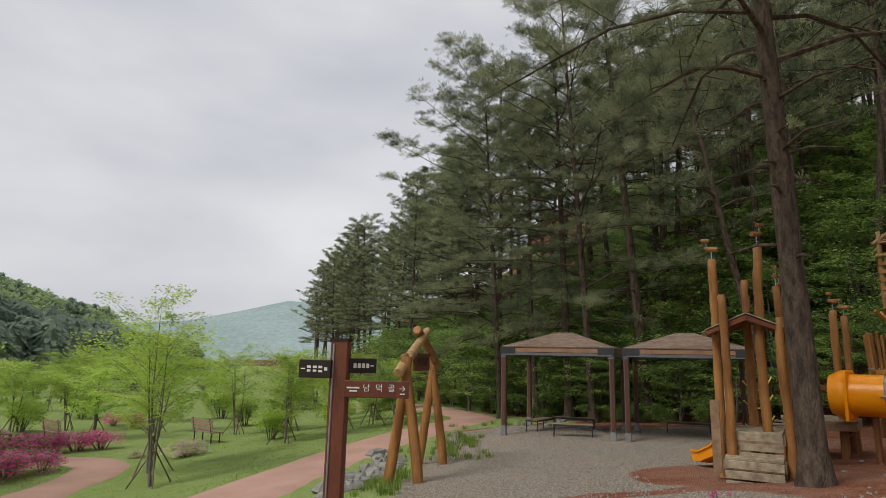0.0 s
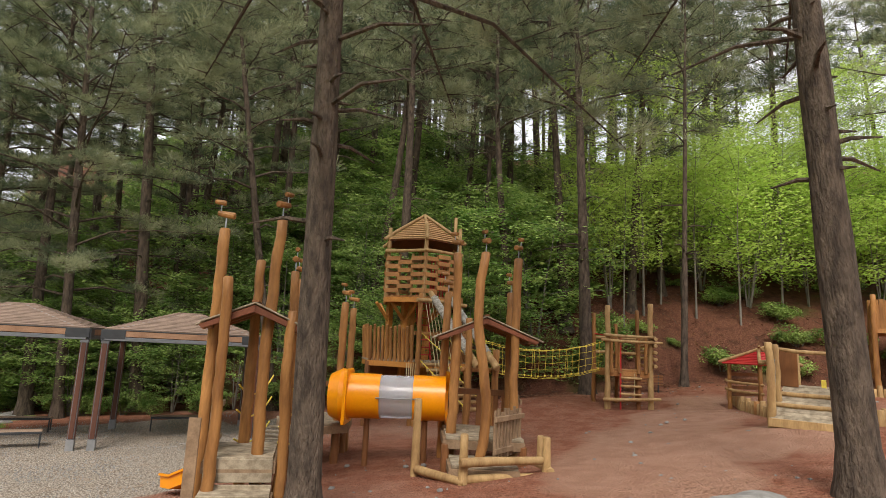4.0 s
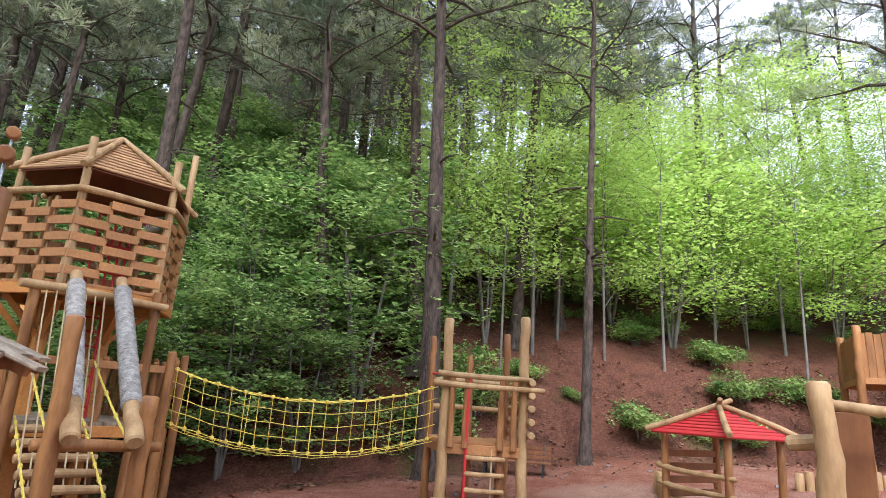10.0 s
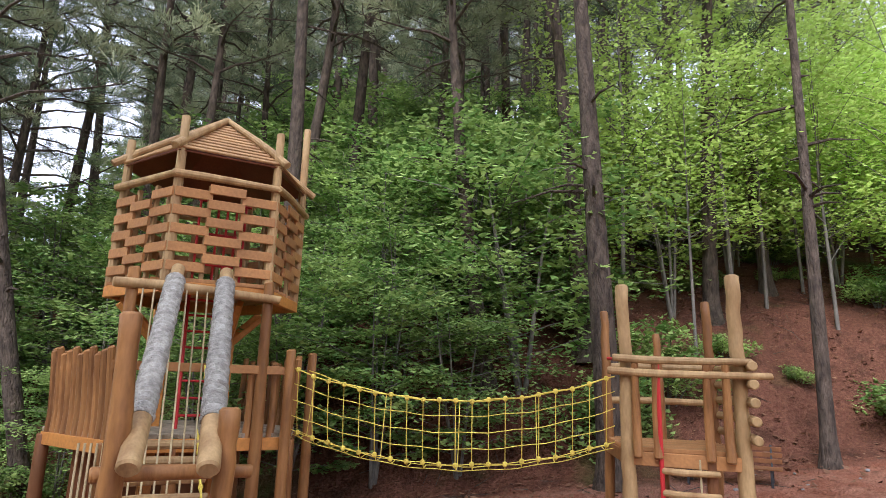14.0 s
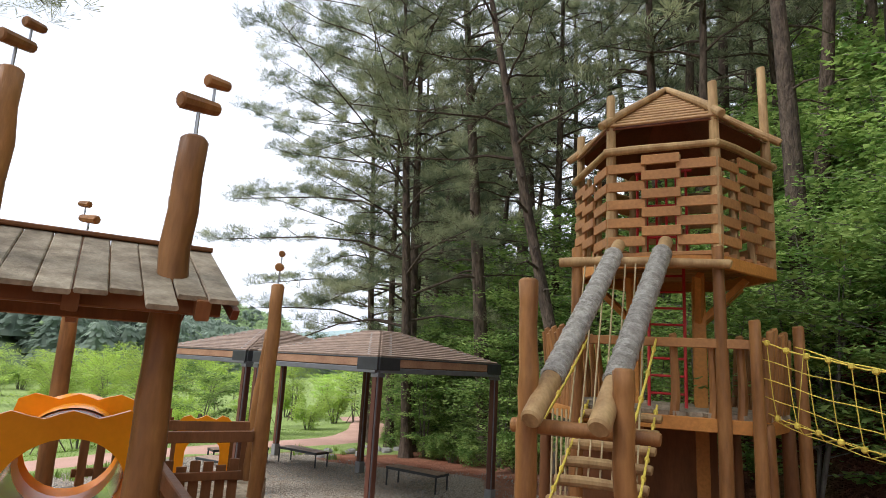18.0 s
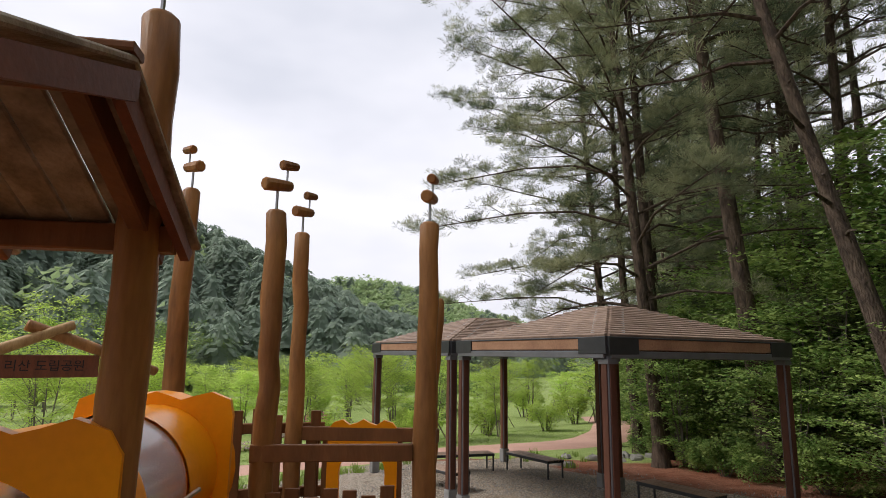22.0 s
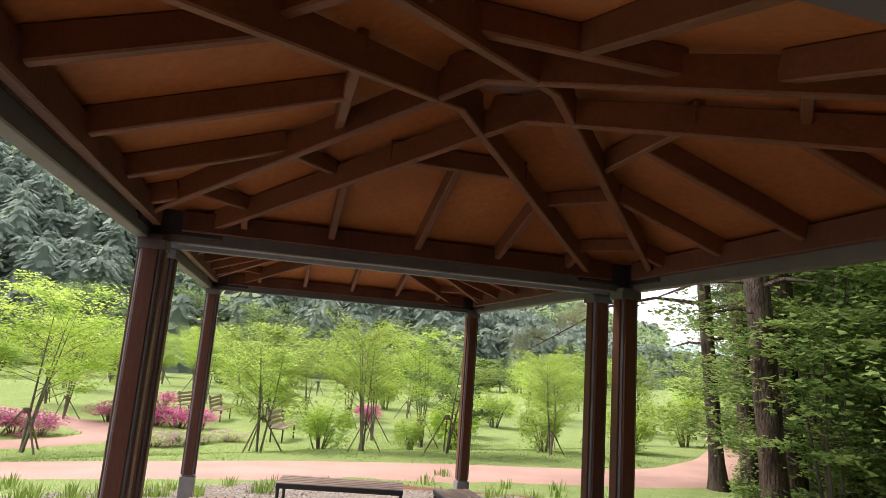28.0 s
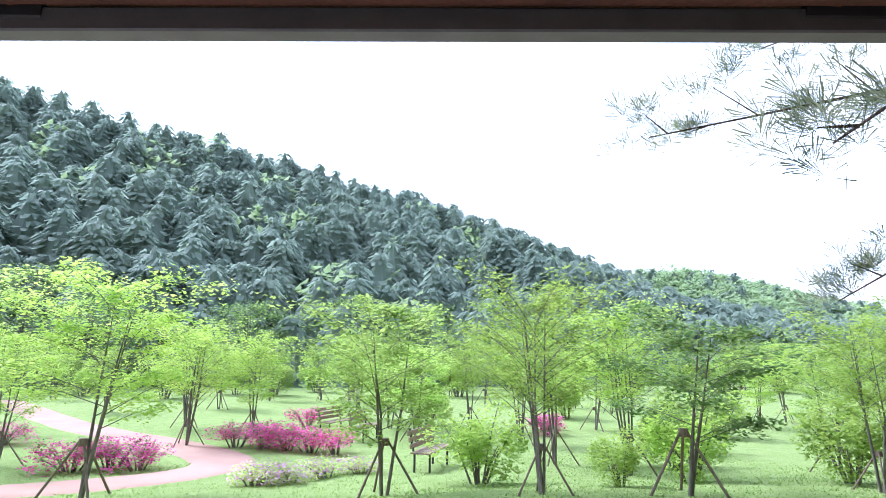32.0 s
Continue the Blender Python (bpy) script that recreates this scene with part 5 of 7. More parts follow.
# -- hut by the start of the walk, with the landing behind it --
def hut_a():
    x, y = 4.15, 8.8
    ob = thing("play_hut", "log play hut with a small plank gable roof and timber steps", "play hut", (x, y, gz(x, y)), "play huts")
    wd, dd = V(0.9, -0.44), V(0.44, 0.9)
    pole(ob, 3.79, 8.62, 3.72, 0.085, 0.03, 2.6)
    pole(ob, 3.77, 8.25, 3.10, 0.078, 0.03)
    pole(ob, 4.39, 8.33, 3.92, 0.085, 0.05, 0.4)
    pole(ob, 4.52, 8.05, 2.75, 0.075, 0.0, None, None, None, 0.05, 0.5)
    pole(ob, 4.52, 9.21, 3.47, 0.085)
    pole(ob, 4.95, 9.0, 3.35, 0.08, 0.03, 1.0)
    o = V(3.78, 8.42)
    q = [o - dd * 0.05, o + wd * 0.75 - dd * 0.05, o + wd * 0.75 + dd * 1.0, o + dd * 1.0]
    deck(ob, q, 1.05)
    st = [o - dd * 0.42, o + wd * 0.75 - dd * 0.42, o + wd * 0.75 - dd * 0.05, o - dd * 0.05]
    deck(ob, st, 0.72)
    for k in range(3):
        z = 0.98 - 0.14 * k
        part("riser_board", Geo().plank(o - dd * 0.06 + V(0, 0, z), o + wd * 0.75 - dd * 0.06 + V(0, 0, z), 0.04, 0.115), WEATHERED, ob)
        part("riser_board", Geo().plank(o - dd * 0.44 + V(0, 0, z - 0.36), o + wd * 0.75 - dd * 0.44 + V(0, 0, z - 0.36), 0.04, 0.115), WEATHERED, ob)
    picket(ob, o + dd * 0.15, o + dd * 1.0, 1.05, 0.62, 7, WEATHERED, 0.08)
    part("side_board", Geo().plank(o - wd * 0.12 - dd * 0.2 + V(0, 0, 0.45), o - wd * 0.12 - dd * 0.2 + V(0, 0, 1.5), 0.13, 0.035, dd), FENCEWOOD, ob)
    for k in range(4):
        rope(ob, o + wd * 0.78 + dd * 0.1 + V(0, 0, 1.2 + 0.18 * k), o + wd * 0.85 + dd * 0.9 + V(0, 0, 1.2 + 0.18 * k), 0.05, 0.012, YELLOW)
    c = o + wd * 0.38
    gable_roof(ob, c + dd * 0.1, c + dd * 1.0, 0.62, 2.82, 2.55)
    # small slide out of the back
    a, b = V(4.3, 9.45, 0.78), V(4.12, 10.2, 0.36)
    s = (b - a).cross(V(0, 0, 1)).normalized() * 0.2
    chute = Geo()
    prof = [(-1.15, 0.16), (-1.0, 0.16), (-0.95, 0.0), (0, -0.03), (0.95, 0.0), (1.0, 0.16), (1.15, 0.16)]
    for p in (a, a.lerp(b, 0.5) - V(0, 0, 0.06), b, b + V(-0.05, 0.25, -0.02)):
        chute.v += [tuple(p + s * q + V(0, 0, z)) for q, z in prof] + [tuple(p + s * q + V(0, 0, z - 0.03)) for q, z in prof[::-1]]
    m = 14
    for i in range(3):
        chute.f += [(i * m + k, i * m + (k + 1) % m, (i + 1) * m + (k + 1) % m, (i + 1) * m + k) for k in range(m)]
    chute.f += [tuple(range(m))[::-1], tuple(range(3 * m, 4 * m))]
    part("slide_chute", chute, ORANGE, ob, "small orange plastic slide")
    # slatted rope bridge to the landing
    a, b = V(4.75, 9.2, 1.02), V(5.72, 10.3, 1.08)
    w = (b - a).cross(V(0, 0, 1)).normalized()
    for k in range(11):
        f = (k + 0.5) / 11
        p = a.lerp(b, f) - V(0, 0, 0.16 * 4 * f * (1 - f))
        part("bridge_slat", Geo().plank(p - w * 0.33, p + w * 0.33, 0.11, 0.035), WEATHERED, ob)
    for sg in (-1, 1):
        for z, sag in ((0.75, 0.2), (0.42, 0.18), (0.04, 0.16)):
            rope(ob, a + w * 0.36 * sg + V(0, 0, z), b + w * 0.36 * sg + V(0, 0, z), sag, 0.013, YELLOW)


def landing():
    ob = thing("play_landing", "raised timber landing among bird-topped log poles", "play platform", (6.4, 11.1, gz(6.4, 11.1)))
    P = [(5.85, 10.42), (6.69, 10.52), (7.29, 11.3), (6.83, 11.97), (6.04, 11.23)]
    pole(ob, 5.74, 10.45, 3.40, 0.085, 0.01, 3.24)
    pole(ob, 6.70, 10.61, 3.11, 0.085, 0.008, 1.68)
    pole(ob, 7.33, 11.37, 3.07, 0.085, 0.008, 2.12)
    pole(ob, 6.04, 11.23, 3.15, 0.078, 0.03, 1.9)
    pole(ob, 6.83, 11.97, 2.64, 0.075, 0.06)
    deck(ob, [(5.6, 10.3), (6.75, 10.35), (7.4, 11.3), (6.85, 12.1), (6.0, 11.4)], 1.08)
    picket(ob, (6.76, 10.6), (7.24, 11.22), 0.78, 0.62, 7, LOG_DARK, 0.085)
    for a, b in (((6.69, 10.54), (7.29, 11.29)), ((6.04, 11.23), (6.83, 11.97)), ((7.29, 11.29), (6.83, 11.97))):
        part("rail", Geo().plank(V(*a, 1.62), V(*b, 1.62), 0.05, 0.1), LOG_DARK, ob, "dark brown rail")
    picket(ob, (6.1, 11.3), (6.28, 11.47), 1.08, 0.5, 2, LOG_DARK, 0.085, False)
    picket(ob, (6.55, 11.72), (6.8, 11.94), 1.08, 0.5, 2, LOG_DARK, 0.085, False)
    wavy_panel(ob, (6.43, 11.6), (0.73, 0.68), 0.52, 0.62, 0.17, 1.08, arch=True)
    for x, y in ((5.75, 10.5), (6.6, 10.45), (7.2, 11.25), (6.8, 11.85), (6.2, 11.3)):
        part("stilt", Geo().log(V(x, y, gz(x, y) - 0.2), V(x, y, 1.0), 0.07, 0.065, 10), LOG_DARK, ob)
    picket(ob, (6.15, 11.45), (5.75, 10.7), 1.08, 0.7, 6, LOG_DARK, 0.075)


def hut_b():
    x, y = 8.1, 8.6
    ob = thing("play_hut", "log play hut with a plank gable roof and crooked bird poles", "play hut", (x, y, gz(x, y)), "play huts")
    wd, dd = V(0.8, -0.6), V(0.6, 0.8)
    o = V(7.31, 7.67)
    pole(ob, 7.49, 8.52, 3.92, 0.09, 0.04, 1.7)
    pole(ob, 7.31, 7.67, 3.83, 0.088, 0.0, 1.2, None, None, -0.085, 2.6)
    pole(ob, 8.25, 7.91, 3.88, 0.088, 0.03, 0.3)
    pole(ob, 8.84, 8.63, 3.41, 0.088, 0.02, 1.35)
    pole(ob, 8.03, 9.36, 3.37, 0.085, 0.03, 2.45)
    q = [o - wd * 0.45 + dd * 0.4, o + wd * 0.7 + dd * 0.4, o + wd * 0.7 + dd * 1.85, o - wd * 0.45 + dd * 1.85]
    deck(ob, q, 1.12)
    st = [o - wd * 0.4 - dd * 0.35, o + wd * 0.5 - dd * 0.35, o + wd * 0.5 + dd * 0.4, o - wd * 0.4 + dd * 0.4]
    deck(ob, st, 0.86)
    for c in q:
        part("stilt", Geo().log(V(c.x, c.y, gz(c.x, c.y) - 0.2), V(c.x, c.y, 1.02), 0.065, 0.06, 10), LOG_DARK, ob)
    c = o + wd * 0.13
    gable_roof(ob, c + dd * 0.82, c + dd * 1.76, 0.78, 2.92, 2.58, wide=0.86)
    picket(ob, (7.42, 7.5), (8.3, 7.8), 0.9, 0.66, 9, FENCEWOOD, 0.062)
    picket(ob, o + wd * 0.72 + dd * 1.0, o + wd * 0.72 + dd * 1.8, 1.12, 0.6, 6, FENCEWOOD, 0.07)
    part("top_rail", Geo().plank(o - wd * 0.45 + dd * 1.86 + V(0, 0, 1.68), o + wd * 0.7 + dd * 1.86 + V(0, 0, 1.68), 0.05, 0.1), LOG_DARK, ob)
    picket(ob, o + wd * 0.1 + dd * 1.86, o + wd * 0.68 + dd * 1.86, 1.1, 0.58, 4, LOG_DARK, 0.085, False)
    wavy_panel(ob, (7.84, 9.0), (0.549, 0.835), 0.86, 0.82, 0.33, 1.16)
    # low log kerb round the foot of the steps
    low = [(6.72, 8.35, 1.66), (6.75, 7.35, 1.3), (7.95, 6.98, 1.25), (8.25, 7.35, 1.2)]
    for px, py, t in low:
        part("post", Geo().log(V(px, py, gz(px, py) - 0.2), V(px, py, t), 0.062, 0.056, 12, 0.01), LOG_PALE, ob)
    for (ax, ay), (bx, by), z in (((6.65, 7.3), (7.85, 6.96), 0.95), ((6.8, 7.35), (7.95, 7.0), 0.72), ((6.8, 7.6), (8.0, 7.25), 0.62), ((7.95, 6.9), (8.3, 7.5), 0.8), ((6.7, 8.3), (6.75, 7.3), 0.7)):
        part("kerb_log", Geo().log(V(ax, ay, z), V(bx, by, z), 0.06, 0.055, 12, 0.01), LOG_PALE, ob)


def tube_slide():
    a, b = V(6.56, 10.02, 1.56), V(7.78, 9.02, 1.58)
    ob = thing("tube_slide", "orange crawl tube with a clear plastic middle section", "tube slide", (7.0, 9.5, gz(7.0, 9.5)))
    R = 0.36

    def pipe(f0, f1, r, n=32):
        geo = Geo()
        p, q = a.lerp(b, f0), a.lerp(b, f1)
        geo.tube([p, q], r, n, False)
        geo.tube([q, p], r - 0.012, n, False)
        return geo

    part("end_section", pipe(0.0, 0.33, R), ORANGE, ob, "orange plastic tube section")
    part("end_section", pipe(0.67, 1.0, R), ORANGE, ob, "orange plastic tube section")
    part("clear_section", pipe(0.31, 0.69, R - 0.015), CLEAR, ob, "clear plastic tube section")
    for f in (0.0, 0.06, 0.31, 0.335, 0.665, 0.69, 0.94, 1.0):
        p, d = a.lerp(b, f), (b - a).normalized()
        part("flange", Geo().tube([p - d * 0.018, p - d * 0.018, p + d * 0.018, p + d * 0.018], [R - 0.02, R + 0.035, R + 0.035, R - 0.02], 32, False), ORANGE, ob)
    d = (b - a).normalized()
    s = V(d.y, -d.x)
    for k in (-1, 1):
        part("tie_rod", Geo().tube([a.lerp(b, 0.3) + s * k * (R + 0.03), a.lerp(b, 0.7) + s * k * (R + 0.03)], 0.012, 6), STEEL, ob)
    part("hood", Geo().tube([a - d * 0.3, a - d * 0.12, a], [R * 0.95, R + 0.07, R + 0.05], 28, False), ORANGE, ob)
    wavy_panel(ob, tuple((a - d * 0.02).xy), tuple(s.xy), 0.84, 0.84, R - 0.02, 1.12)
    for f in (0.2, 0.8):
        p = a.lerp(b, f)
        part("support_post", Geo().log(V(p.x, p.y, gz(p.x, p.y) - 0.2), V(p.x, p.y, 1.22), 0.05, 0.05, 10), LOG_DARK, ob)


def tree_house():
    C, R, a0 = V(10.91, 14.0), 1.06, radians(-3)
    ob = thing("tree_house", "hexagonal wooden tower house with woven plank walls on log stilts", "tree house", (10.91, 14.0, gz(10.91, 14.0)))
    vx = [C + V(math.cos(a0 + k * math.pi / 3) * R, math.sin(a0 + k * math.pi / 3) * R) for k in range(6)]
    tops = {0: 6.05, 1: 5.4, 2: 5.4, 3: 5.42, 4: 5.5, 5: 5.52}
    for k, p in enumerate(vx):
        part("corner_post", Geo().log(p + V(0, 0, 3.5), p + V(0, 0, tops[k]), 0.06, 0.05, 10, 0.015), LOG_PALE, ob, "pale log corner post")
    house = [C + (p - C) * 1.03 for p in vx]
    deck(ob, [(p.x, p.y) for p in house], 3.66, LUMBER, along=V(1, -0.1), rim=ORANGE_WOOD)
    for k in range(6):
        a, b = vx[k], vx[(k + 1) % 6]
        out = ((a + b) / 2 - C).normalized()
        for c in range(3):
            for r in range(5):
                z = 3.72 + 0.205 * (r + 0.5 * (c % 2)) + 0.03
                if c % 2 and r == 4:
                    z -= 0.03
                    if k in (1, 2, 3):
                        continue
                e = out * (0.07 if c % 2 else 0.045)
                p, q = a.lerp(b, c / 3 - 0.015) + e, a.lerp(b, (c + 1) / 3 + 0.015) + e
                part("wall_plank", Geo().plank(p + V(0, 0, z + 0.03), q + V(0, 0, z + 0.03), 0.03, 0.108), LUMBER, ob)
        for f in (1 / 3, 2 / 3):
            p = a.lerp(b, f)
            part("stud", Geo().plank(p + V(0, 0, 3.6), p + V(0, 0, 4.72), 0.05, 0.05, out), LOG_PALE, ob)
        z = 4.8
        part("top_rail", Geo().log(a - (b - a) * 0.06 + out * 0.06 + V(0, 0, z), b + (b - a) * 0.06 + out * 0.06 + V(0, 0, z), 0.045, 0.04, 10, 0.015), LOG_PALE, ob, "pale log rail")
    # slatted hexagonal roof with log hips
    apex, ER, EZ = C + V(0, 0, 5.88), 1.13, 5.1
    ev = [C + V(math.cos(a0 + k * math.pi / 3) * ER, math.sin(a0 + k * math.pi / 3) * ER, EZ) for k in range(6)]
    for k in range(6):
        a, b = ev[k], ev[(k + 1) % 6]
        nrm = (b - a).cross(apex - a).normalized()
        part("roof_board", Geo().slab([a - nrm * 0.03, b - nrm * 0.03, apex - nrm * 0.03], 0.012), UNDERROOF, ob, "brown roof boarding")
        for r in range(11):
            f = (r + 0.4) / 11.6
            part("roof_slat", Geo().plank(a.lerp(apex, f), b.lerp(apex, f), 0.062, 0.026, nrm), ROOFWOOD, ob)
        part("hip_log", Geo().log(a + (a - apex).normalized() * 0.12 + V(0, 0, 0.05), apex + V(0, 0, 0.05), 0.046, 0.04, 10, 0.02), LOG_PALE, ob, "pale log hip")
    # red ladder and guards inside
    for k in range(6):
        p = C + V(-0.3 + 0.1 * k, -0.8)
        part("guard_bar", Geo().tube([p + V(0, 0, 3.68), p + V(0, 0, 4.6)], 0.014, 8), REDPAINT, ob, "red steel bar")
    for z in (3.85, 4.2, 4.58):
        part("guard_rail", Geo().tube([C + V(-0.32, -0.8, z), C + V(0.26, -0.8, z)], 0.016, 8), REDPAINT, ob, "red steel rail")
    for s in (-0.22, 0.16):
        part("ladder_rail", Geo().tube([C + V(s, -0.35, 2.05), C + V(s, -0.1, 3.75)], 0.018, 8), REDPAINT, ob, "red steel ladder rail")
    for k in range(8):
        z = 2.2 + 0.19 * k
        y = -0.35 + 0.25 * (z - 2.05) / 1.7
        part("ladder_rung", Geo().tube([C + V(-0.22, y, z), C + V(0.16, y, z)], 0.014, 8), REDPAINT, ob, "red steel rung")
    # carrying posts and braces
    for dx, dy in ((-0.42, 0.1), (0.32, 0.1), (-0.42, 0.8), (0.32, 0.8)):
        p = C + V(dx, dy)
        part("square_post", Geo().plank(p + V(0, 0, gz(p.x, p.y) - 0.2), p + V(0, 0, 3.55), 0.14, 0.14, V(0, 1, 0)), ORANGE_WOOD, ob, "orange square post")
        for sx, sy in ((0.5 if dx > 0 else -0.5, -0.1), (0, -0.5 if dy < 0.5 else 0.5)):
            part("brace", Geo().plank(p + V(0, 0, 3.0), p + V(sx, sy, 3.5), 0.07, 0.1, V(0.3, 0.9, 0.1)), ORANGE_WOOD, ob)
    # lower deck, its stilts and palisades
    D = [(9.45, 14.1), (10.0, 12.95), (11.75, 12.95), (12.05, 13.9), (11.6, 15.0), (10.0, 15.2)]
    deck(ob, D, 2.06, WEATHERED, rim=ORANGE_WOOD)
    for (ax, ay), (bx, by), n in ((D[5], D[0], 8), (D[0], D[1], 11), (D[2], D[3], 6), (D[3], D[4], 8)):
        d = V(bx - ax, by - ay)
        for i in range(n):
            f = (i + 0.5) / n
            p = V(ax, ay) + d * f
            lean = d.normalized().cross(V(0, 0, 1)) * 0.05
            part("palisade_log", Geo().log(p + V(0, 0, 1.98) - lean * 0.4, p + lean + V(0, 0, 2.86 + 0.04 * math.sin(i * 2.1)), 0.046, 0.04, 9, 0.03), LOG, ob, "upright palisade log")
    for ax, ay in ((11.55, 12.98), (11.75, 13.0), (11.3, 12.98), (10.95, 12.98)):
        part("palisade_log", Geo().log(V(ax, ay, 1.98), V(ax, ay, 2.75 + 0.06 * math.sin(ax * 30)), 0.045, 0.04, 9, 0.03), LOG, ob)
    part("front_rail", Geo().plank(V(9.95, 12.9, 2.72), V(11.75, 12.9, 2.72), 0.05, 0.09), LUMBER, ob)
    # stilts with y above 13.5 take the darker log material
    for x, y in D[:4] + [(10.6, 12.98), (11.6, 14.8), (10.1, 15.0)]:
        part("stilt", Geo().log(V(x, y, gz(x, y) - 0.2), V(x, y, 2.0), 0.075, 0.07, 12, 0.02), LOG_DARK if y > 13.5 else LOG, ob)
    # a single upright board takes the place of a dark box here
    part("back_board", Geo().plank(V(9.75, 14.6, 1.3), V(11.4, 14.5, 1.3), 0.03, 1.1), LOG_DARK, ob, "dark brown board standing in for the dark box under the deck")
    # front posts with their crossbar, the two rope-wrapped logs and the rung ladder
    for x, y in ((10.02, 12.8), (11.38, 12.9)):
        part("front_post", Geo().log(V(x, y, gz(x, y) - 0.2), V(x, y, 3.68), 0.068, 0.058, 12, 0.03), LOG, ob)
    part("crossbar", Geo().log(V(9.85, 12.72, 3.5), V(11.5, 12.82, 3.48), 0.05, 0.048, 12, 0.03), LOG_PALE, ob)
    pole(ob, 9.97, 10.96, 3.06, 0.095, 0.02, None, LOG)
    pole(ob, 10.67, 10.81, 2.42, 0.095, 0.02, None, LOG)
    part("crossbar", Geo().log(V(9.85, 11.0, 1.97), V(10.9, 10.95, 1.96), 0.055, 0.05, 12, 0.01), LOG, ob)
    for a, b in ((V(10.055, 10.73, 2.03), V(10.44, 12.98, 3.74)), (V(10.53, 10.62, 2.02), V(10.91, 12.88, 3.74))):
        lg = part("slide_log", Geo().log(a, b, 0.078, 0.07, 16, 0.0), LOG_PALE, ob, "pale sliding log")
        wrap = Geo()
        n = 74
        pts = [a.lerp(b, 0.17 + 0.74 * i / n) for i in range(n + 1)]
        wrap.tube(pts, [0.085 + 0.012 * (i % 2) + 0.005 * math.sin(i * 1.3) * math.sin(i * 0.37) for i in range(n + 1)], 14)
        for i in range(8):
            p, q = a.lerp(b, 0.2 + 0.09 * i), a.lerp(b, 0.207 + 0.09 * i)
            part("tie", Geo().tube([p, p, q, q], [0.09, 0.103, 0.103, 0.09], 14, False), BENCHWOOD, lg, "brown cord tie")
        part("rope_wrap", wrap, ROPEWRAP, lg, "grey rope wound round the log", angle=30)
    for k in range(8):
        f = k / 7.5
        y, z = 11.05 + 1.8 * f, 1.12 + 0.92 * f
        part("ladder_log", Geo().log(V(9.98 + 0.12 * f, y, z), V(10.72 + 0.14 * f, y - 0.02, z), 0.045, 0.042, 10, 0.012), LOG_PALE, ob, "log ladder rung")
    for x in (10.02, 10.68):
        rope(ob, V(x, 11.0, 1.15), V(x + 0.12, 12.9, 2.1), 0.0, 0.012, YELLOW, "ladder_rope", 8, 8)
        rope(ob, V(x, 10.98, 1.9), V(x + 0.12, 12.9, 2.75), 0.03, 0.012, YELLOW, "hand_rope", 8, 4)
    for k in range(7):
        x = 10.12 + 0.1 * k
        rope(ob, V(x, 12.74, 3.48), V(x - 0.05, 12.0, 1.5), 0.0, 0.009, CREAM, "climbing_rope")
    for k in range(5):
        x = 9.78 + 0.05 * k
        rope(ob, V(x, 12.9 - 0.02 * k, 2.0), V(x, 12.85, 0.85), 0.0, 0.012, CREAM, "climbing_rope")


def net_bridge():
    a, b = V(11.9, 13.15), V(14.72, 11.08)
    d = (b - a).normalized()
    s = V(d.y, -d.x)
    ob = thing("net_bridge", "sagging yellow rope net bridge between two log towers", "rope bridge", (13.3, 12.1, gz(13.3, 12.1)))
    n, ln = 20, (b - a).length
    prof = [(-0.30, 2.74), (-0.12, 2.04), (0.12, 2.03), (0.22, 2.10), (0.27, 2.26), (0.30, 2.43), (0.32, 2.60), (0.34, 2.76)]

    def at(f, j):
        w, z = prof[j]
        return a + d * ln * f + s * w + V(0, 0, z - 0.30 * 4 * f * (1 - f) + 0.008 * math.sin(f * 40 + j))

    for j in range(len(prof)):
        part("lengthwise_rope", Geo().tube([at(i / 24, j) for i in range(25)], 0.0075 if j in (0, 7) else 0.0048, 5), YELLOW, ob, "yellow rope")
    for i in range(n):
        f = (i + 0.5) / n
        r = part("cross_rope", Geo().tube([at(f, j) for j in range(1 if i % 5 else 0, len(prof))], 0.0048, 5), YELLOW, ob, "yellow rope")
        for j in (3, 7):
            p = at(f, j)
            part("clip", Geo().tube([p - V(0, 0, 0.03), p - V(0, 0, 0.015), p + V(0, 0, 0.015), p + V(0, 0, 0.025)], [0.012, 0.026, 0.026, 0.012], 6), YELLOW, r, "yellow plastic rope clip")
    for w in (-0.38, 0.38):
        p = a + s * w
        part("end_post", Geo().log(p + V(0, 0, gz(p.x, p.y) - 0.2), p + V(0, 0, 2.95), 0.06, 0.055, 12, 0.02), LOG, ob, "log end post")


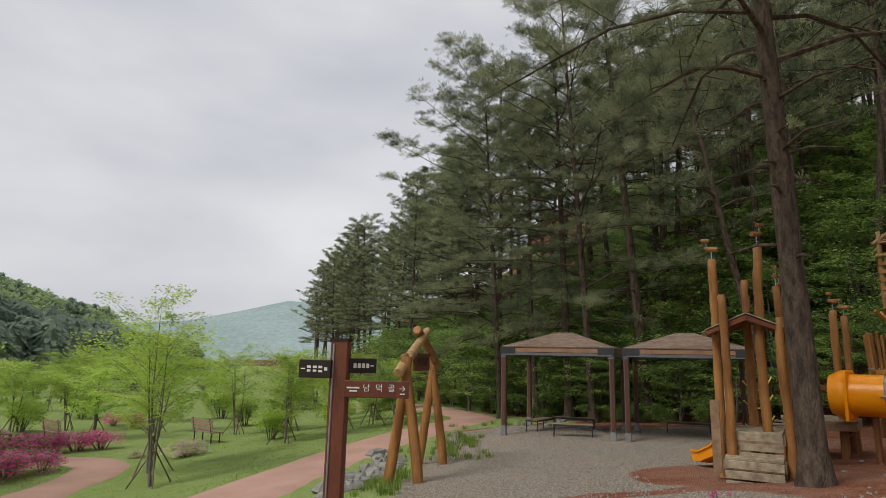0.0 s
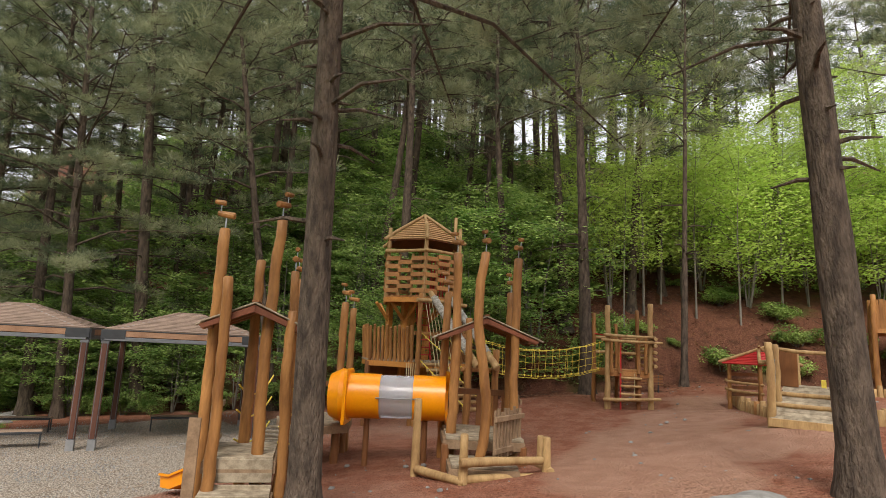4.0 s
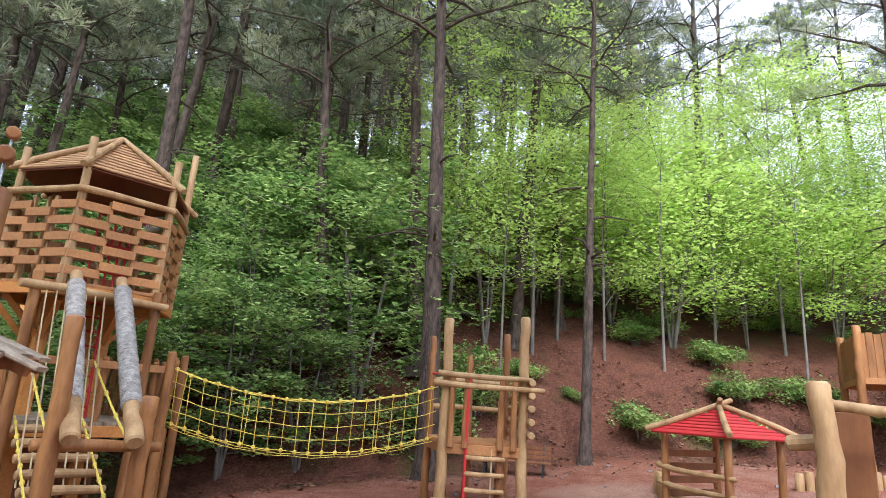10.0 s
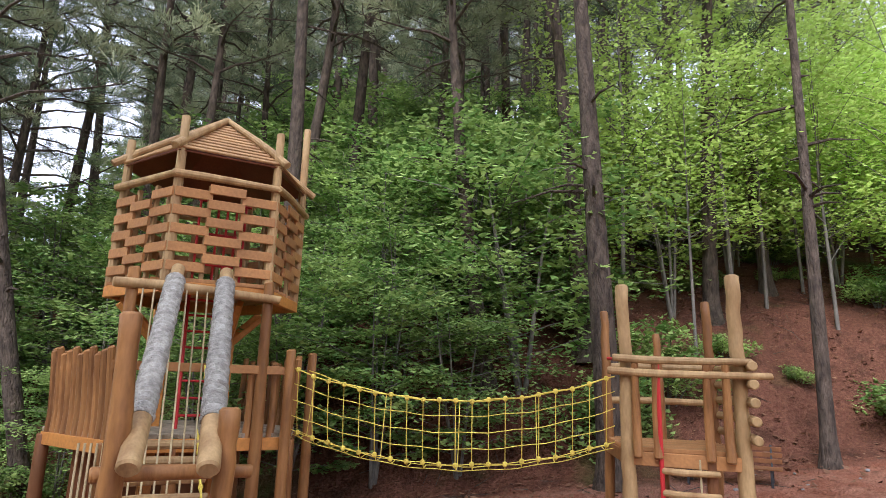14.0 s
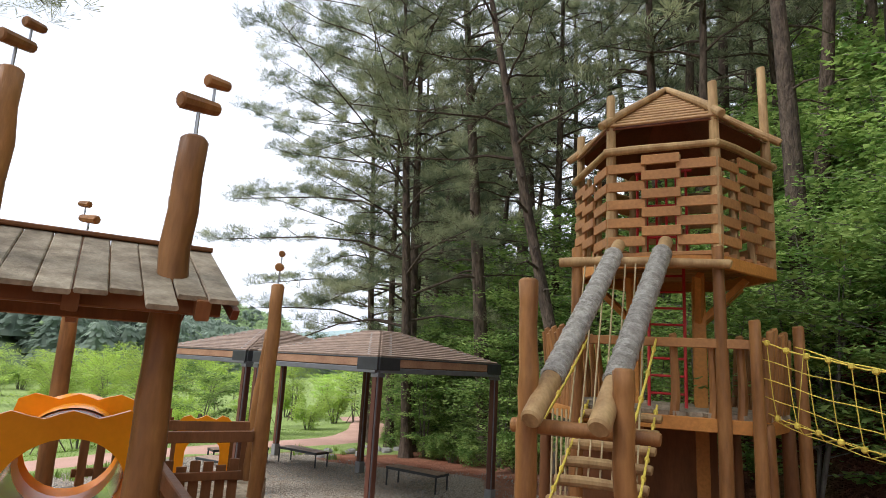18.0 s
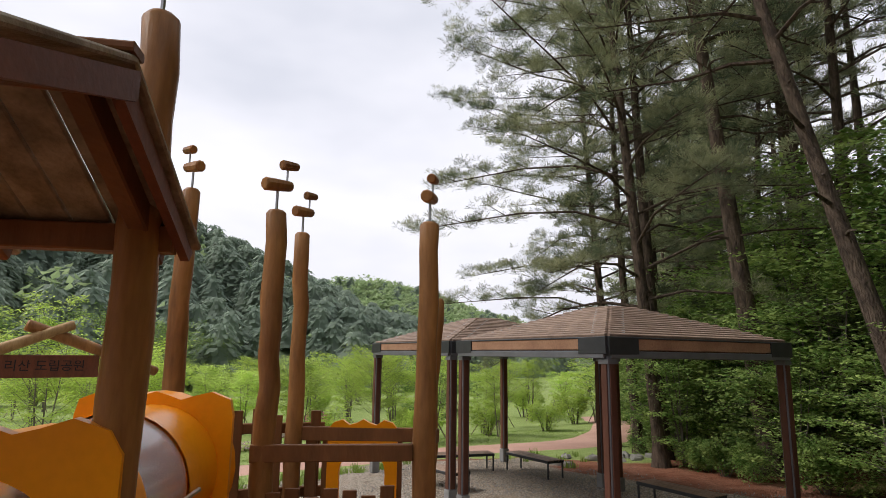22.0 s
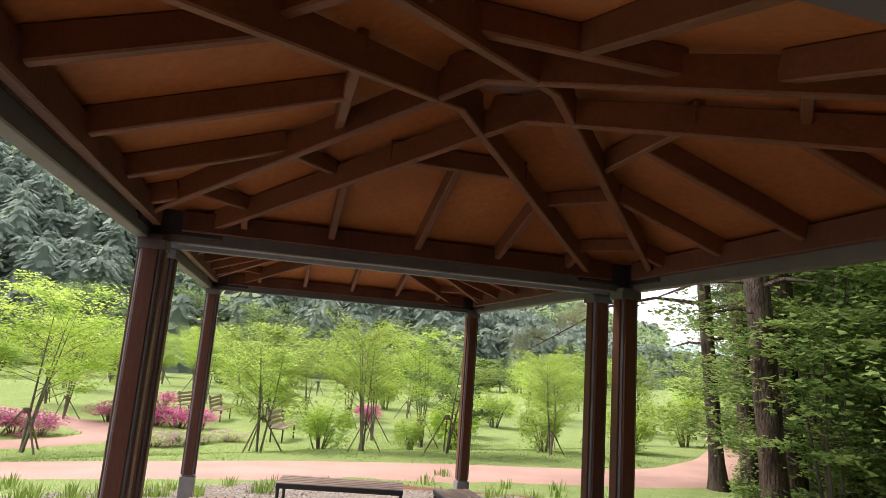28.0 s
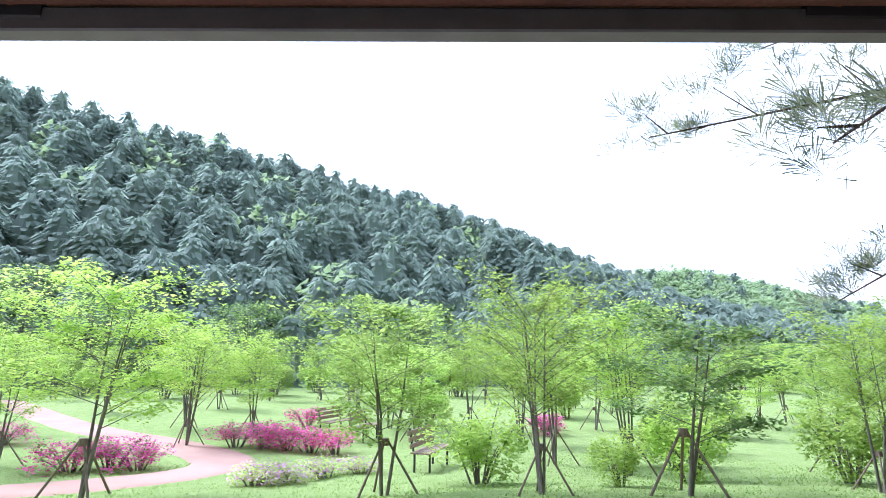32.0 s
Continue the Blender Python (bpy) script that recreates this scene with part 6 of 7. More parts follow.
def climbing_tower():
    ob = thing("climbing_tower", "small open log tower with rails and a rung ladder", "climbing frame", (15.3, 10.75, gz(15.3, 10.75)))
    S = [(14.52, 10.67), (15.19, 9.84), (16.12, 10.85), (15.25, 11.64)]
    for (x, y), t, r in zip(S, (3.71, 3.78, 3.70, 3.58), (0.085, 0.085, 0.07, 0.07)):
        pole(ob, x, y, t, r, 0.025, None, LOG_PALE if r > 0.08 else LOG)
    pole(ob, 15.65, 11.2, 3.3, 0.06, 0.03)
    deck(ob, S, 2.08, LUMBER, rim=LUMBER)
    a, b = V(*S[0]), V(*S[1])
    o = (b - a).normalized().cross(V(0, 0, 1)) * 0.09
    for f0, f1, z in ((-0.15, 1.25, 2.82), (-0.1, 1.1, 2.95)):
        part("rail_log", Geo().log(a.lerp(b, f0) + o + V(0, 0, z), a.lerp(b, f1) + o + V(0, 0, z - 0.03), 0.04, 0.036, 10, 0.025), LOG_PALE, ob)
    for f in (0.1, 0.28, 0.72, 0.88):
        part("baluster", Geo().log(a.lerp(b, f) + o + V(0, 0, 1.98), a.lerp(b, f) + o * 1.1 + V(0, 0, 2.9), 0.045, 0.038, 10, 0.04), LOG, ob)
    c, d = V(*S[1]), V(*S[2])
    q = (d - c).normalized().cross(V(0, 0, 1)) * 0.08
    for k in range(5):
        part("side_log", Geo().log(c.lerp(d, -0.12) + q + V(0, 0, 2.2 + 0.17 * k), c.lerp(d, 1.1) + q + V(0, 0, 2.2 + 0.17 * k), 0.048, 0.045, 10, 0.02), LOG_PALE, ob)
    e, g = V(*S[3]), V(*S[2])
    for z in (2.5, 2.9):
        part("back_rail", Geo().log(e + V(0, 0, z), g + V(0, 0, z), 0.042, 0.04, 10, 0.02), LOG_PALE, ob)
    for k in range(3):
        z = 1.88 - 0.2 * k
        part("ladder_log", Geo().log(a.lerp(b, 0.3) + o + V(0, 0, z), a.lerp(b, 0.78) + o + V(0, 0, z), 0.032, 0.03, 10, 0.012), LOG_PALE, ob, "log ladder rung")
    part("kerb_log", Geo().log(a.lerp(b, -0.1) + o * 1.5 + V(0, 0, 1.32), a.lerp(b, 1.2) + o * 1.5 + V(0, 0, 1.4), 0.045, 0.042, 10, 0.015), LOG_PALE, ob)
    p = a.lerp(b, 0.72)
    part("inner_post", Geo().log(p + V(0, 0, gz(p.x, p.y) - 0.2), p + V(0, 0, 2.0), 0.06, 0.055, 10, 0.01), LOG_DARK, ob)
    p = a.lerp(b, 0.3) + o
    part("red_pole", Geo().tube([p + V(0, 0, gz(p.x, p.y)), p + V(0, 0, 2.95)], 0.022, 10), REDPAINT, ob, "red steel pole")
    part("red_bar", Geo().tube([p + V(0, 0, 2.9), V(*S[3], 3.0)], 0.018, 8), REDPAINT, ob)
    rope(ob, a.lerp(b, 0.62) + o + V(0, 0, 2.0), a.lerp(b, 0.62) + o + V(0, 0, 1.4), 0, 0.01, CREAM)


def ramp():
    ob = thing("play_ramp", "wide plank ramp with log cross-bars between thick log posts", "play ramp", (13.0, 5.3, gz(13.0, 5.3)))
    a, b = V(12.36, 5.82), V(12.52, 4.74)
    n = V(0.99, 0.15)
    for p, t, r in ((a, 2.78, 0.085), (b, 2.8, 0.085), (a + n * 0.45, 2.76, 0.066), (b + n * 1.9, 2.6, 0.08), (a + n * 1.9, 2.65, 0.08)):
        pole(ob, p.x, p.y, t, r, 0.02, None, LOG_PALE)
    g = gz(12.45, 5.3)
    z0, z1 = g + 0.1, 2.0
    rise = z1 - z0
    for k in range(9):
        f = (k + 0.5) / 9
        q = n * (-0.1 + 1.05 * f) + V(0, 0, z0 + rise * f)
        e = (b - a).normalized() * 0.015 * math.sin(k * 2.9)
        part("ramp_board", Geo().plank(a + q + e, b + q + e, math.hypot(1.05, rise) / 9 - 0.008, 0.04, (-rise, -rise * 0.15, 1.05)), WEATHERED, ob, "weathered ramp board")
    for f in (0.36, 0.7):
        q = n * (-0.1 + 1.05 * f) + V(0, 0, z0 + 0.05 + rise * f)
        part("cross_log", Geo().log(a + q, b + q, 0.042, 0.04, 12, 0.01), LOG_PALE, ob)
    part("front_beam", Geo().plank(a - n * 0.16 + V(0, 0, g + 0.06), b - n * 0.16 + V(0, 0, g + 0.06), 0.06, 0.14), LOG_PALE, ob, "pale front beam")
    for k in range(7):
        q = n * (1.02 + 0.145 * k) + V(0, 0, z1 + 0.01)
        part("deck_board", Geo().plank(a + q, b + q, 0.138, 0.04), WEATHERED, ob, "weathered deck board")
    for p in (a, b):
        part("side_beam", Geo().plank(p + n * 0.95 + V(0, 0, z1 - 0.09), p + n * 2.0 + V(0, 0, z1 - 0.09), 0.06, 0.13), LOG, ob)
    part("rail_log", Geo().log(a + n * 0.62 + V(0, 0, 2.68), b + n * 0.72 + V(0, 0, 2.63), 0.036, 0.032, 12, 0.03), LOG_PALE, ob)
    # brown plywood cheeks at the head of the ramp
    for p, q in ((a + n * 0.95 + V(0, -0.24), a + n * 0.95 + V(0, 0.1)), (b + n * 0.95 + V(0, 0.02), b + n * 0.95 + V(0, 0.16))):
        part("side_panel", Geo().plank(p + V(0, 0, 2.33), q + V(0, 0, 2.33), 0.025, 0.62), LOG_DARK, ob, "brown plywood panel")
    for k in range(4):
        p = a + n * (0.14 + 0.1 * k) + V(0, 0.02)
        part("side_slat", Geo().plank(p + V(0, 0, z0 + 0.3 + 0.08 * k), p + n * 0.03 + V(0, 0, 2.5), 0.05, 0.025, n), WEATHERED, ob)
        p = b + n * (0.2 + 0.15 * k) - V(0, 0.05)
        part("side_slat", Geo().plank(p + V(0, -0.06, z0 + 0.05 + 0.1 * k), p + V(0, 0, 2.52), 0.05, 0.025, n), WEATHERED, ob)
    part("peg", Geo().log(b + n * 0.12 - V(0, 0.22, -2.42), b + n * 0.12 + V(0, 0.02, 2.45), 0.045, 0.045, 10, 0.0), LOG_PALE, ob, "short log peg")
    part("peg", Geo().log(a + n * 0.1 + V(0, 0.2, 2.42), a + n * 0.1 + V(0, -0.02, 2.45), 0.045, 0.045, 10, 0.0), LOG_PALE, ob, "short log peg")
    for dy in (-0.62, -0.98):
        part("yellow_stop", Geo().plank(a + n * 1.1 + V(0, dy + 0.03, 2.1), a + n * 1.1 + V(0, dy - 0.04, 2.1), 0.03, 0.14), YELLOW, ob, "small yellow board")
    c = b + n * 0.14 + V(0, 0, 2.78)
    out = [(0, 0), (-0.035, 0.06), (-0.035, 0.14), (0, 0.23), (0.02, 0.14), (0.02, 0.05)]
    part("leaf_sign", Geo().slab([c + V(0.02, -y, z) for y, z in out], 0.025), LEAF_BRIGHT, ob, "green leaf-shaped board")


def red_hut():
    R = V(16.43, 7.72)
    g = gz(16.43, 7.72)
    ob = thing("red_roof_hut", "low log hut with a red slatted pyramid roof", "play hut", (16.43, 7.72, g))
    cs = [R + V(0.76, 0.33), R + V(-0.35, 0.74), R + V(-0.76, -0.34), R + V(0.35, -0.75)]
    apex, ez = R + V(0, 0, 2.70), 2.38
    for k in range(4):
        a, b = cs[k] + V(0, 0, ez), cs[(k + 1) % 4] + V(0, 0, ez)
        nrm = (b - a).cross(apex - a).normalized()
        for r in range(8):
            f = (r + 0.25) / 8.4
            part("roof_slat", Geo().plank(a.lerp(apex, f), b.lerp(apex, f), 0.058 if r else 0.08, 0.028, nrm), REDPAINT, ob, "red painted slat")
        part("hip_log", Geo().log(a + (a - apex).normalized() * 0.08 + V(0, 0, 0.05), apex + (apex - a).normalized() * (0.16 if k < 2 else 0.02) + V(0, 0, 0.06), 0.038, 0.034, 10, 0.02), LOG_PALE, ob, "pale log hip")
        p, q = R + (cs[k] - R) * 0.8, R + (cs[(k + 1) % 4] - R) * 0.8
        part("post", Geo().log(p + V(0, 0, gz(p.x, p.y) - 0.2), p + V(0, 0, ez), 0.05, 0.046, 12, 0.01), LOG, ob)
        if k == 1:
            for z in (0.38, 0.58):
                part("rail_log", Geo().log(p.lerp(q, -0.14) + V(0, 0, g + z + 0.05), p.lerp(q, 1.1) + V(0, 0, g + z), 0.036, 0.03, 10, 0.04), LOG_PALE, ob, "crooked log rail")
        if k == 0:
            for z in (0.3, 0.46, 0.62, 0.78):
                part("back_slat", Geo().plank(p + V(0, 0, g + z), q + V(0, 0, g + z), 0.03, 0.085), LOG_DARK, ob, "dark brown back slat")
            m = p.lerp(q, 0.5)
            part("back_stud", Geo().plank(m + V(0, 0, g - 0.1), m + V(0, 0, g + 0.9), 0.06, 0.05), LOG_DARK, ob)


def raised_platform():
    ob = thing("raised_platform", "raised log platform with a boarded parapet", "play platform", (24.2, 6.3, gz(24.2, 6.3)))
    cs = [V(22.95, 7.1), V(23.65, 4.8), V(25.5, 5.4), V(24.8, 7.7)]
    for p in cs:
        pole(ob, p.x, p.y, 4.66, 0.1, 0.02, None, LOG)
    deck(ob, cs, 3.66, LUMBER, rim=LUMBER)
    for k in range(4):
        a, b = cs[k], cs[(k + 1) % 4]
        n = round((b - a).length / 0.13)
        for i in range(n):
            p = a.lerp(b, (i + 0.5) / n)
            part("parapet_board", Geo().plank(p + V(0, 0, 3.6), p + V(0, 0, 4.5 + 0.02 * math.sin(i * 2.2)), 0.125, 0.03, (b - a).cross(V(0, 0, 1))), LOG, ob)
    for k in range(5):
        z = 2.3 + 0.28 * k
        part("ladder_log", Geo().log(V(23.05, 6.6, z), V(23.2, 6.1, z), 0.035, 0.035, 8), LOG_PALE, ob, "log ladder rung")


hut_a()
landing()
hut_b()
tube_slide()
tree_house()
net_bridge()
climbing_tower()
ramp()
red_hut()
raised_platform()


# ---- valley side: paths, gate, signpost, young trees, flowers ----
def ribbon(name, line, width, mat, label, lift=0.03, step=0.5):
    """A paved strip that follows the ground along a smooth line."""
    pts = [V(*p) for p in line]
    fine = []
    for i in range(len(pts) - 1):
        p0, p1, p2, p3 = pts[max(i - 1, 0)], pts[i], pts[i + 1], pts[min(i + 2, len(pts) - 1)]
        n = max(2, int((p2 - p1).length / step))
        for k in range(n):
            f = k / n
            fine.append(0.5 * (2 * p1 + (p2 - p0) * f + (2 * p0 - 5 * p1 + 4 * p2 - p3) * f * f + (3 * p1 - p0 - 3 * p2 + p3) * f**3))
    fine.append(pts[-1])
    geo = Geo()
    m = 9
    for i, p in enumerate(fine):
        d = (fine[min(i + 1, len(fine) - 1)] - fine[max(i - 1, 0)]).normalized()
        s = V(d.y, -d.x)
        for k in range(m):
            f = k / (m - 1) * 2 - 1
            w = width / 2 * (1 + 0.03 * math.sin(i * 0.9 + (f > 0)))
            q = p + s * w * f
            geo.v.append((q.x, q.y, gz(q.x, q.y) + (lift if abs(f) < 0.99 else -0.06)))
    for i in range(len(fine) - 1):
        for k in range(m - 1):
            a = i * m + k
            geo.f.append((a, a + 1, a + 1 + m, a + m))
    return single(name, geo, mat, label, "path", kind="structure", angle=60)


ribbon("path_main", [(-5.6, -14), (-5.0, -4), (-4.6, 3), (-4.35, 9), (-4.1, 12), (-3.6, 15), (-2.8, 17.8), (-1.9, 20.5), (-0.9, 23.5), (-0.6, 27), (-3.0, 33), (-9, 42)], 2.3, PATHMAT, "smooth pink concrete footpath", 0.035)
ribbon("path_side", [(-5.0, 1.0), (-7.4, 5.0), (-9.2, 8.5), (-9.8, 11.0), (-10.0, 12.8), (-10.4, 14.5), (-11.0, 16.1), (-12.3, 17.0), (-14.2, 16.6), (-16.6, 15.2), (-19, 13.3), (-22.5, 11.0), (-32, 6)], 1.75, PATHMAT, "narrower pink concrete path looping through the meadow", 0.028)


def words(name, text, p, x_dir, size, mat, parent, up=(0, 0, 1)):
    """Raised lettering on a board."""
    cu = bpy.data.curves.new(name, "FONT")
    cu.body, cu.size, cu.extrude, cu.align_x, cu.align_y = text, size, 0.002, "CENTER", "CENTER"
    cu.materials.append(mat)
    x, u = Vector(x_dir).normalized(), Vector(up)
    ob = new(name, cu)
    m = Matrix((x, u, x.cross(u))).transposed().to_4x4()
    ob.parent = parent
    ob.matrix_basis = Matrix.Translation(Vector(p) - ORIGIN[parent.name]) @ m
    return ob


def signpost():
    x, y = -0.81, 2.59
    ob = thing("signpost", "brown wooden signpost with dark arrow boards", "signpost", (x, y, gz(x, y)))
    post = part("post", Geo().plank(V(x, y, gz(x, y) - 0.2), V(x, y, 2.1), 0.115, 0.1, (0, 1, 0), 0.008), SIGNWOOD, ob, "red-brown square post")
    part("post_cap", Geo().plank(V(x, y, 2.1), V(x, y, 2.118), 0.125, 0.11, (0, 1, 0)), SIGNDARK, post)
    part("edge_strip", Geo().plank(V(x - 0.035, y - 0.054, 0.5), V(x - 0.035, y - 0.054, 2.08), 0.012, 0.008, (0, 1, 0)), PAV_TRIM, post, "pale metal edge strip")

    def board(a, b, z, h, mat, name="board"):
        a, b = V(*a, z), V(*b, z)
        return part(name, Geo().plank(a, b, 0.03, h, (0, 0, 1), 0.004), mat, ob), (b - a).normalized(), (a + b) / 2

    b1, d1, c1 = board((x - 0.26, y - 0.02), (x - 0.04, y - 0.07), 1.92, 0.115, SIGNDARK)
    b2, d2, c2 = board((x + 0.04, y + 0.0), (x + 0.21, y + 0.12), 1.945, 0.095, SIGNDARK)
    b3, d3, c3 = board((x + 0.05, y - 0.055), (x + 0.46, y - 0.02), 1.80, 0.105, SIGNWOOD)

    def bars(bd, d, c, spec):
        nrm = d.cross(V(0, 0, 1))
        for s, z, w, h in spec:
            p = c + d * s + nrm * 0.017 + V(0, 0, z)
            part("lettering", Geo().plank(p - d * w / 2, p + d * w / 2, 0.004, h, (0, 0, 1), 0.001), WHITE, bd, "white lettering")

    bars(b1, d1, c1, [(-0.082, 0.0, 0.03, 0.008), (-0.04, 0.012, 0.026, 0.016), (-0.04, -0.012, 0.024, 0.014), (0.003, 0.012, 0.026, 0.016), (0.003, -0.012, 0.024, 0.014), (0.043, 0.012, 0.026, 0.016), (0.043, -0.014, 0.026, 0.014), (0.082, 0.0, 0.02, 0.02)])
    bars(b2, d2, c2, [(-0.05, 0.0, 0.02, 0.03), (-0.02, 0.0, 0.02, 0.03), (0.01, 0.0, 0.02, 0.03), (0.04, 0.0, 0.02, 0.03), (0.072, 0, 0.02, 0.008)])
    bars(b3, d3, c3, [(-0.15, 0.008, 0.08, 0.01), (-0.15, -0.012, 0.05, 0.01), (0.165, -0.026, 0.03, 0.008)])
    n3 = d3.cross(V(0, 0, 1))
    for s, t in ((-0.065, "남"), (0.015, "덕"), (0.095, "골"), (0.163, "→")):
        words("lettering", t, c3 + d3 * s + n3 * 0.0175 + V(0, 0, 0.006), d3, 0.052, WHITE, b3)


signpost()


def gate():
    L, R = V(-1.35, 9.9), V(-1.1, 12.6)
    ob = thing("log_gate", "rustic entrance gate of crossed logs with a hanging name board", "gate", (-1.2, 11.2, gz(-1.2, 11.2)))
    d = (R - L).normalized()
    s = V(d.y, -d.x)

    def leg(p, q, top, r=0.1):
        part("leg", Geo().log(V(p.x, p.y, gz(p.x, p.y) - 0.2), V(q.x, q.y, top), r, r * 0.85, 12, 0.02), LOG, ob)

    for c in (L, R):
        leg(c - s * 0.32, c + s * 0.02, 2.05, 0.1)
        leg(c + s * 0.3, c - s * 0.06, 2.1, 0.1)
    part("beam_log", Geo().log(L - d * 0.25 - s * 0.1 + V(0, 0, 1.75), L.lerp(R, 0.62) + s * 0.05 + V(0, 0, 2.62), 0.1, 0.085, 12, 0.02), LOG_PALE, ob, "slanting log beam")
    part("beam_log", Geo().log(L.lerp(R, 0.38) - s * 0.05 + V(0, 0, 2.6), R + d * 0.3 + s * 0.05 + V(0, 0, 1.85), 0.095, 0.085, 12, 0.02), LOG, ob, "slanting log beam")
    m = L.lerp(R, 0.5)
    bd = part("name_board", Geo().plank(m - d * 0.75 + V(0, 0, 1.95), m + d * 0.75 + V(0, 0, 1.95), 0.05, 0.36, (0, 0, 1), 0.03), SIGNWOOD, ob, "red-brown name board")
    words("lettering", "리산 도립공원", m + s * 0.03 + V(0, 0, 1.95), d, 0.19, BLACK, bd)
    for f in (-0.6, 0.6):
        part("hanger", Geo().tube([m + d * f + V(0, 0, 2.1), m + d * f + V(0, 0, 2.32)], 0.012, 6), STEEL, ob)


gate()


def staked(ob, h=0.95, r=0.72):
    """Three props lashed to the stem of a young tree."""
    for k in range(3):
        a = k * 2.094 + 0.4
        part("stake", Geo().tube([V(math.cos(a) * r, math.sin(a) * r, -0.12), V(math.cos(a) * 0.04, math.sin(a) * 0.04, h)], [0.022, 0.02], 7), STAKE, ob, "wooden prop")
    part("tie", Geo().tube([V(0, 0, h - 0.1), V(0, 0, h + 0.02)], [0.075, 0.07], 10), STAKE, ob)


def meadow():
    rng = random.Random(31)
    young = []
    for i, (h, n, sp, lv, st, vs, mat) in enumerate([(3.5, 3, 1.6, 6200, 0.36, 0.45, LEAF_YELLOW), (3.8, 5, 1.5, 6200, 0.36, 0.7, LEAF_YELLOW), (3.3, 3, 1.3, 6600, 0.3, 0.5, LEAF_BRIGHT), (2.9, 2, 1.2, 4600, 0.3, 0.35, LEAF), (4.2, 4, 1.35, 5200, 0.4, 0.6, LEAF_YELLOW), (5.1, 3, 1.45, 6200, 0.27, 0.75, LEAF_BRIGHT)]):
        ob = plant_kind("young_tree", leafy(80 + i, h, n, sp, lv, 0.095, st, 0.028, vs, 10, 0.17, 0.3), (BARK_PALE, BARK_PALE, mat), ("trunk", "branchwork", "crown"), "young tree in fresh yellow-green leaf held by wooden props", "tree", "young trees in the meadow")
        staked(ob)
        young.append(ob)
    spots = [(-8.95, 14.94, 0, 1.03), (-6.8, 19.6, 2, 0.9), (-5.2, 21.5, 1, 0.72), (-4.5, 23.3, 3, 0.92), (-4.0, 26.2, 4, 0.62), (-7.65, 12.8, 5, 0.86),
             (-13.2, 12.3, 0, 0.8), (-14.5, 9.5, 1, 0.8), (-8.3, 25.0, 1, 0.85), (-17.5, 17.6, 0, 0.85), (-15.5, 22.4, 2, 0.85), (-10.6, 24.5, 4, 0.85), (-7.5, 29.5, 2, 0.8), (-9, 33, 1, 0.8),
             (-4.5, 34, 0, 0.75), (-14.8, 25.5, 4, 0.85), (-19, 22.3, 2, 0.9), (-11, 38, 1, 0.85), (-18, 30, 0, 0.9), (-20.5, 15.4, 1, 0.85), (-19.2, 9.6, 2, 0.85)]
    for x, y, k, s in spots:
        plant_at(young[k], x, y, rng.uniform(0, 6.28), s)
    n = 0
    while n < 40:
        x, y = rng.uniform(-42, -15), rng.uniform(2, 60)
        if any((x - a) ** 2 + (y - b) ** 2 < 4.5 for a, b, *_ in spots) or float(uphill(np.array([x]), np.array([y]))[0]) > -4:
            continue
        spots.append((x, y))
        plant_at(young[rng.randrange(5)], x, y, rng.uniform(0, 6.28), rng.uniform(0.65, 0.95))
        n += 1
    bed = plant_kind("azalea_bush", shrub(91, 1.7, 0.75, 1500, 0.075, 0.72), (BARK_PALE, LEAF, PINK), ("stem", "foliage", "blossom"), "low azalea bush covered in bright pink blossom", "bush", "azaleas")
    pale = plant_kind("azalea_bush", shrub(92, 1.6, 0.5, 1300, 0.07, 0.45), (BARK_PALE, LEAF_BRIGHT, MAUVE), ("stem", "foliage", "blossom"), "low bush with pale mauve blossom", "bush", "azaleas")
    for x, y, s in ((-12.3, 14.0, 1.0), (-12.6, 14.7, 1.0), (-12.2, 15.3, 0.85), (-15.3, 17.2, 1.0), (-14.9, 17.9, 1.05), (-14.4, 18.5, 1.05), (-13.9, 19.1, 1.0), (-13.4, 19.7, 0.95), (-16.5, 11.2, 0.9), (-17, 27.5, 1.0), (-18.3, 28, 0.9), (-20, 19.5, 1.0)):
        plant_at(bed, x, y, rng.uniform(0, 6.28), s)
    small = plant_kind("azalea_sprig", shrub(93, 0.35, 0.3, 160, 0.05, 0.7), (BARK_PALE, LEAF, PINK), ("stem", "foliage", "blossom"), "small azalea with bright pink blossom in the gravel", "bush")
    plant_at(small, 2.56, 5.5, 0.4)
    for x, y, s in ((-9.3, 17.7, 0.85), (-9.6, 18.4, 0.9), (-9.9, 19.1, 0.85), (-10.1, 19.8, 0.75), (-10.9, 17.9, 0.6)):
        plant_at(pale, x, y, rng.uniform(0, 6.28), s)
    willow = plant_kind("meadow_bush", shrub(95, 2.0, 1.7, 2600, 0.10), (BARK_PALE, LEAF_YELLOW), ("stem", "foliage"), "loose yellow-green bush in the meadow", "bush", "meadow bushes")
    for x, y, s in ((-8.0, 21.6, 0.95), (-6.4, 24.9, 0.95), (-5.0, 26.9, 0.9), (-5.9, 23.2, 0.6), (-9.5, 27, 1.0), (-12, 29, 1.1), (-15, 33, 1.2), (-4.2, 29.5, 0.9), (-20, 24, 1.1), (-5.6, 34, 1.2), (-1.9, 36, 1.3), (-13, 40, 1.4), (-22, 31, 1.3), (-13.0, 8.0, 0.8)):
        plant_at(willow, x, y, rng.uniform(0, 6.28), s)
    for k in range(30):
        plant_at(willow, -37 + rng.uniform(-3, 3), -28 + k * 3.1 + rng.uniform(-1.2, 1.2), rng.uniform(0, 6.28), rng.uniform(1.2, 1.9))
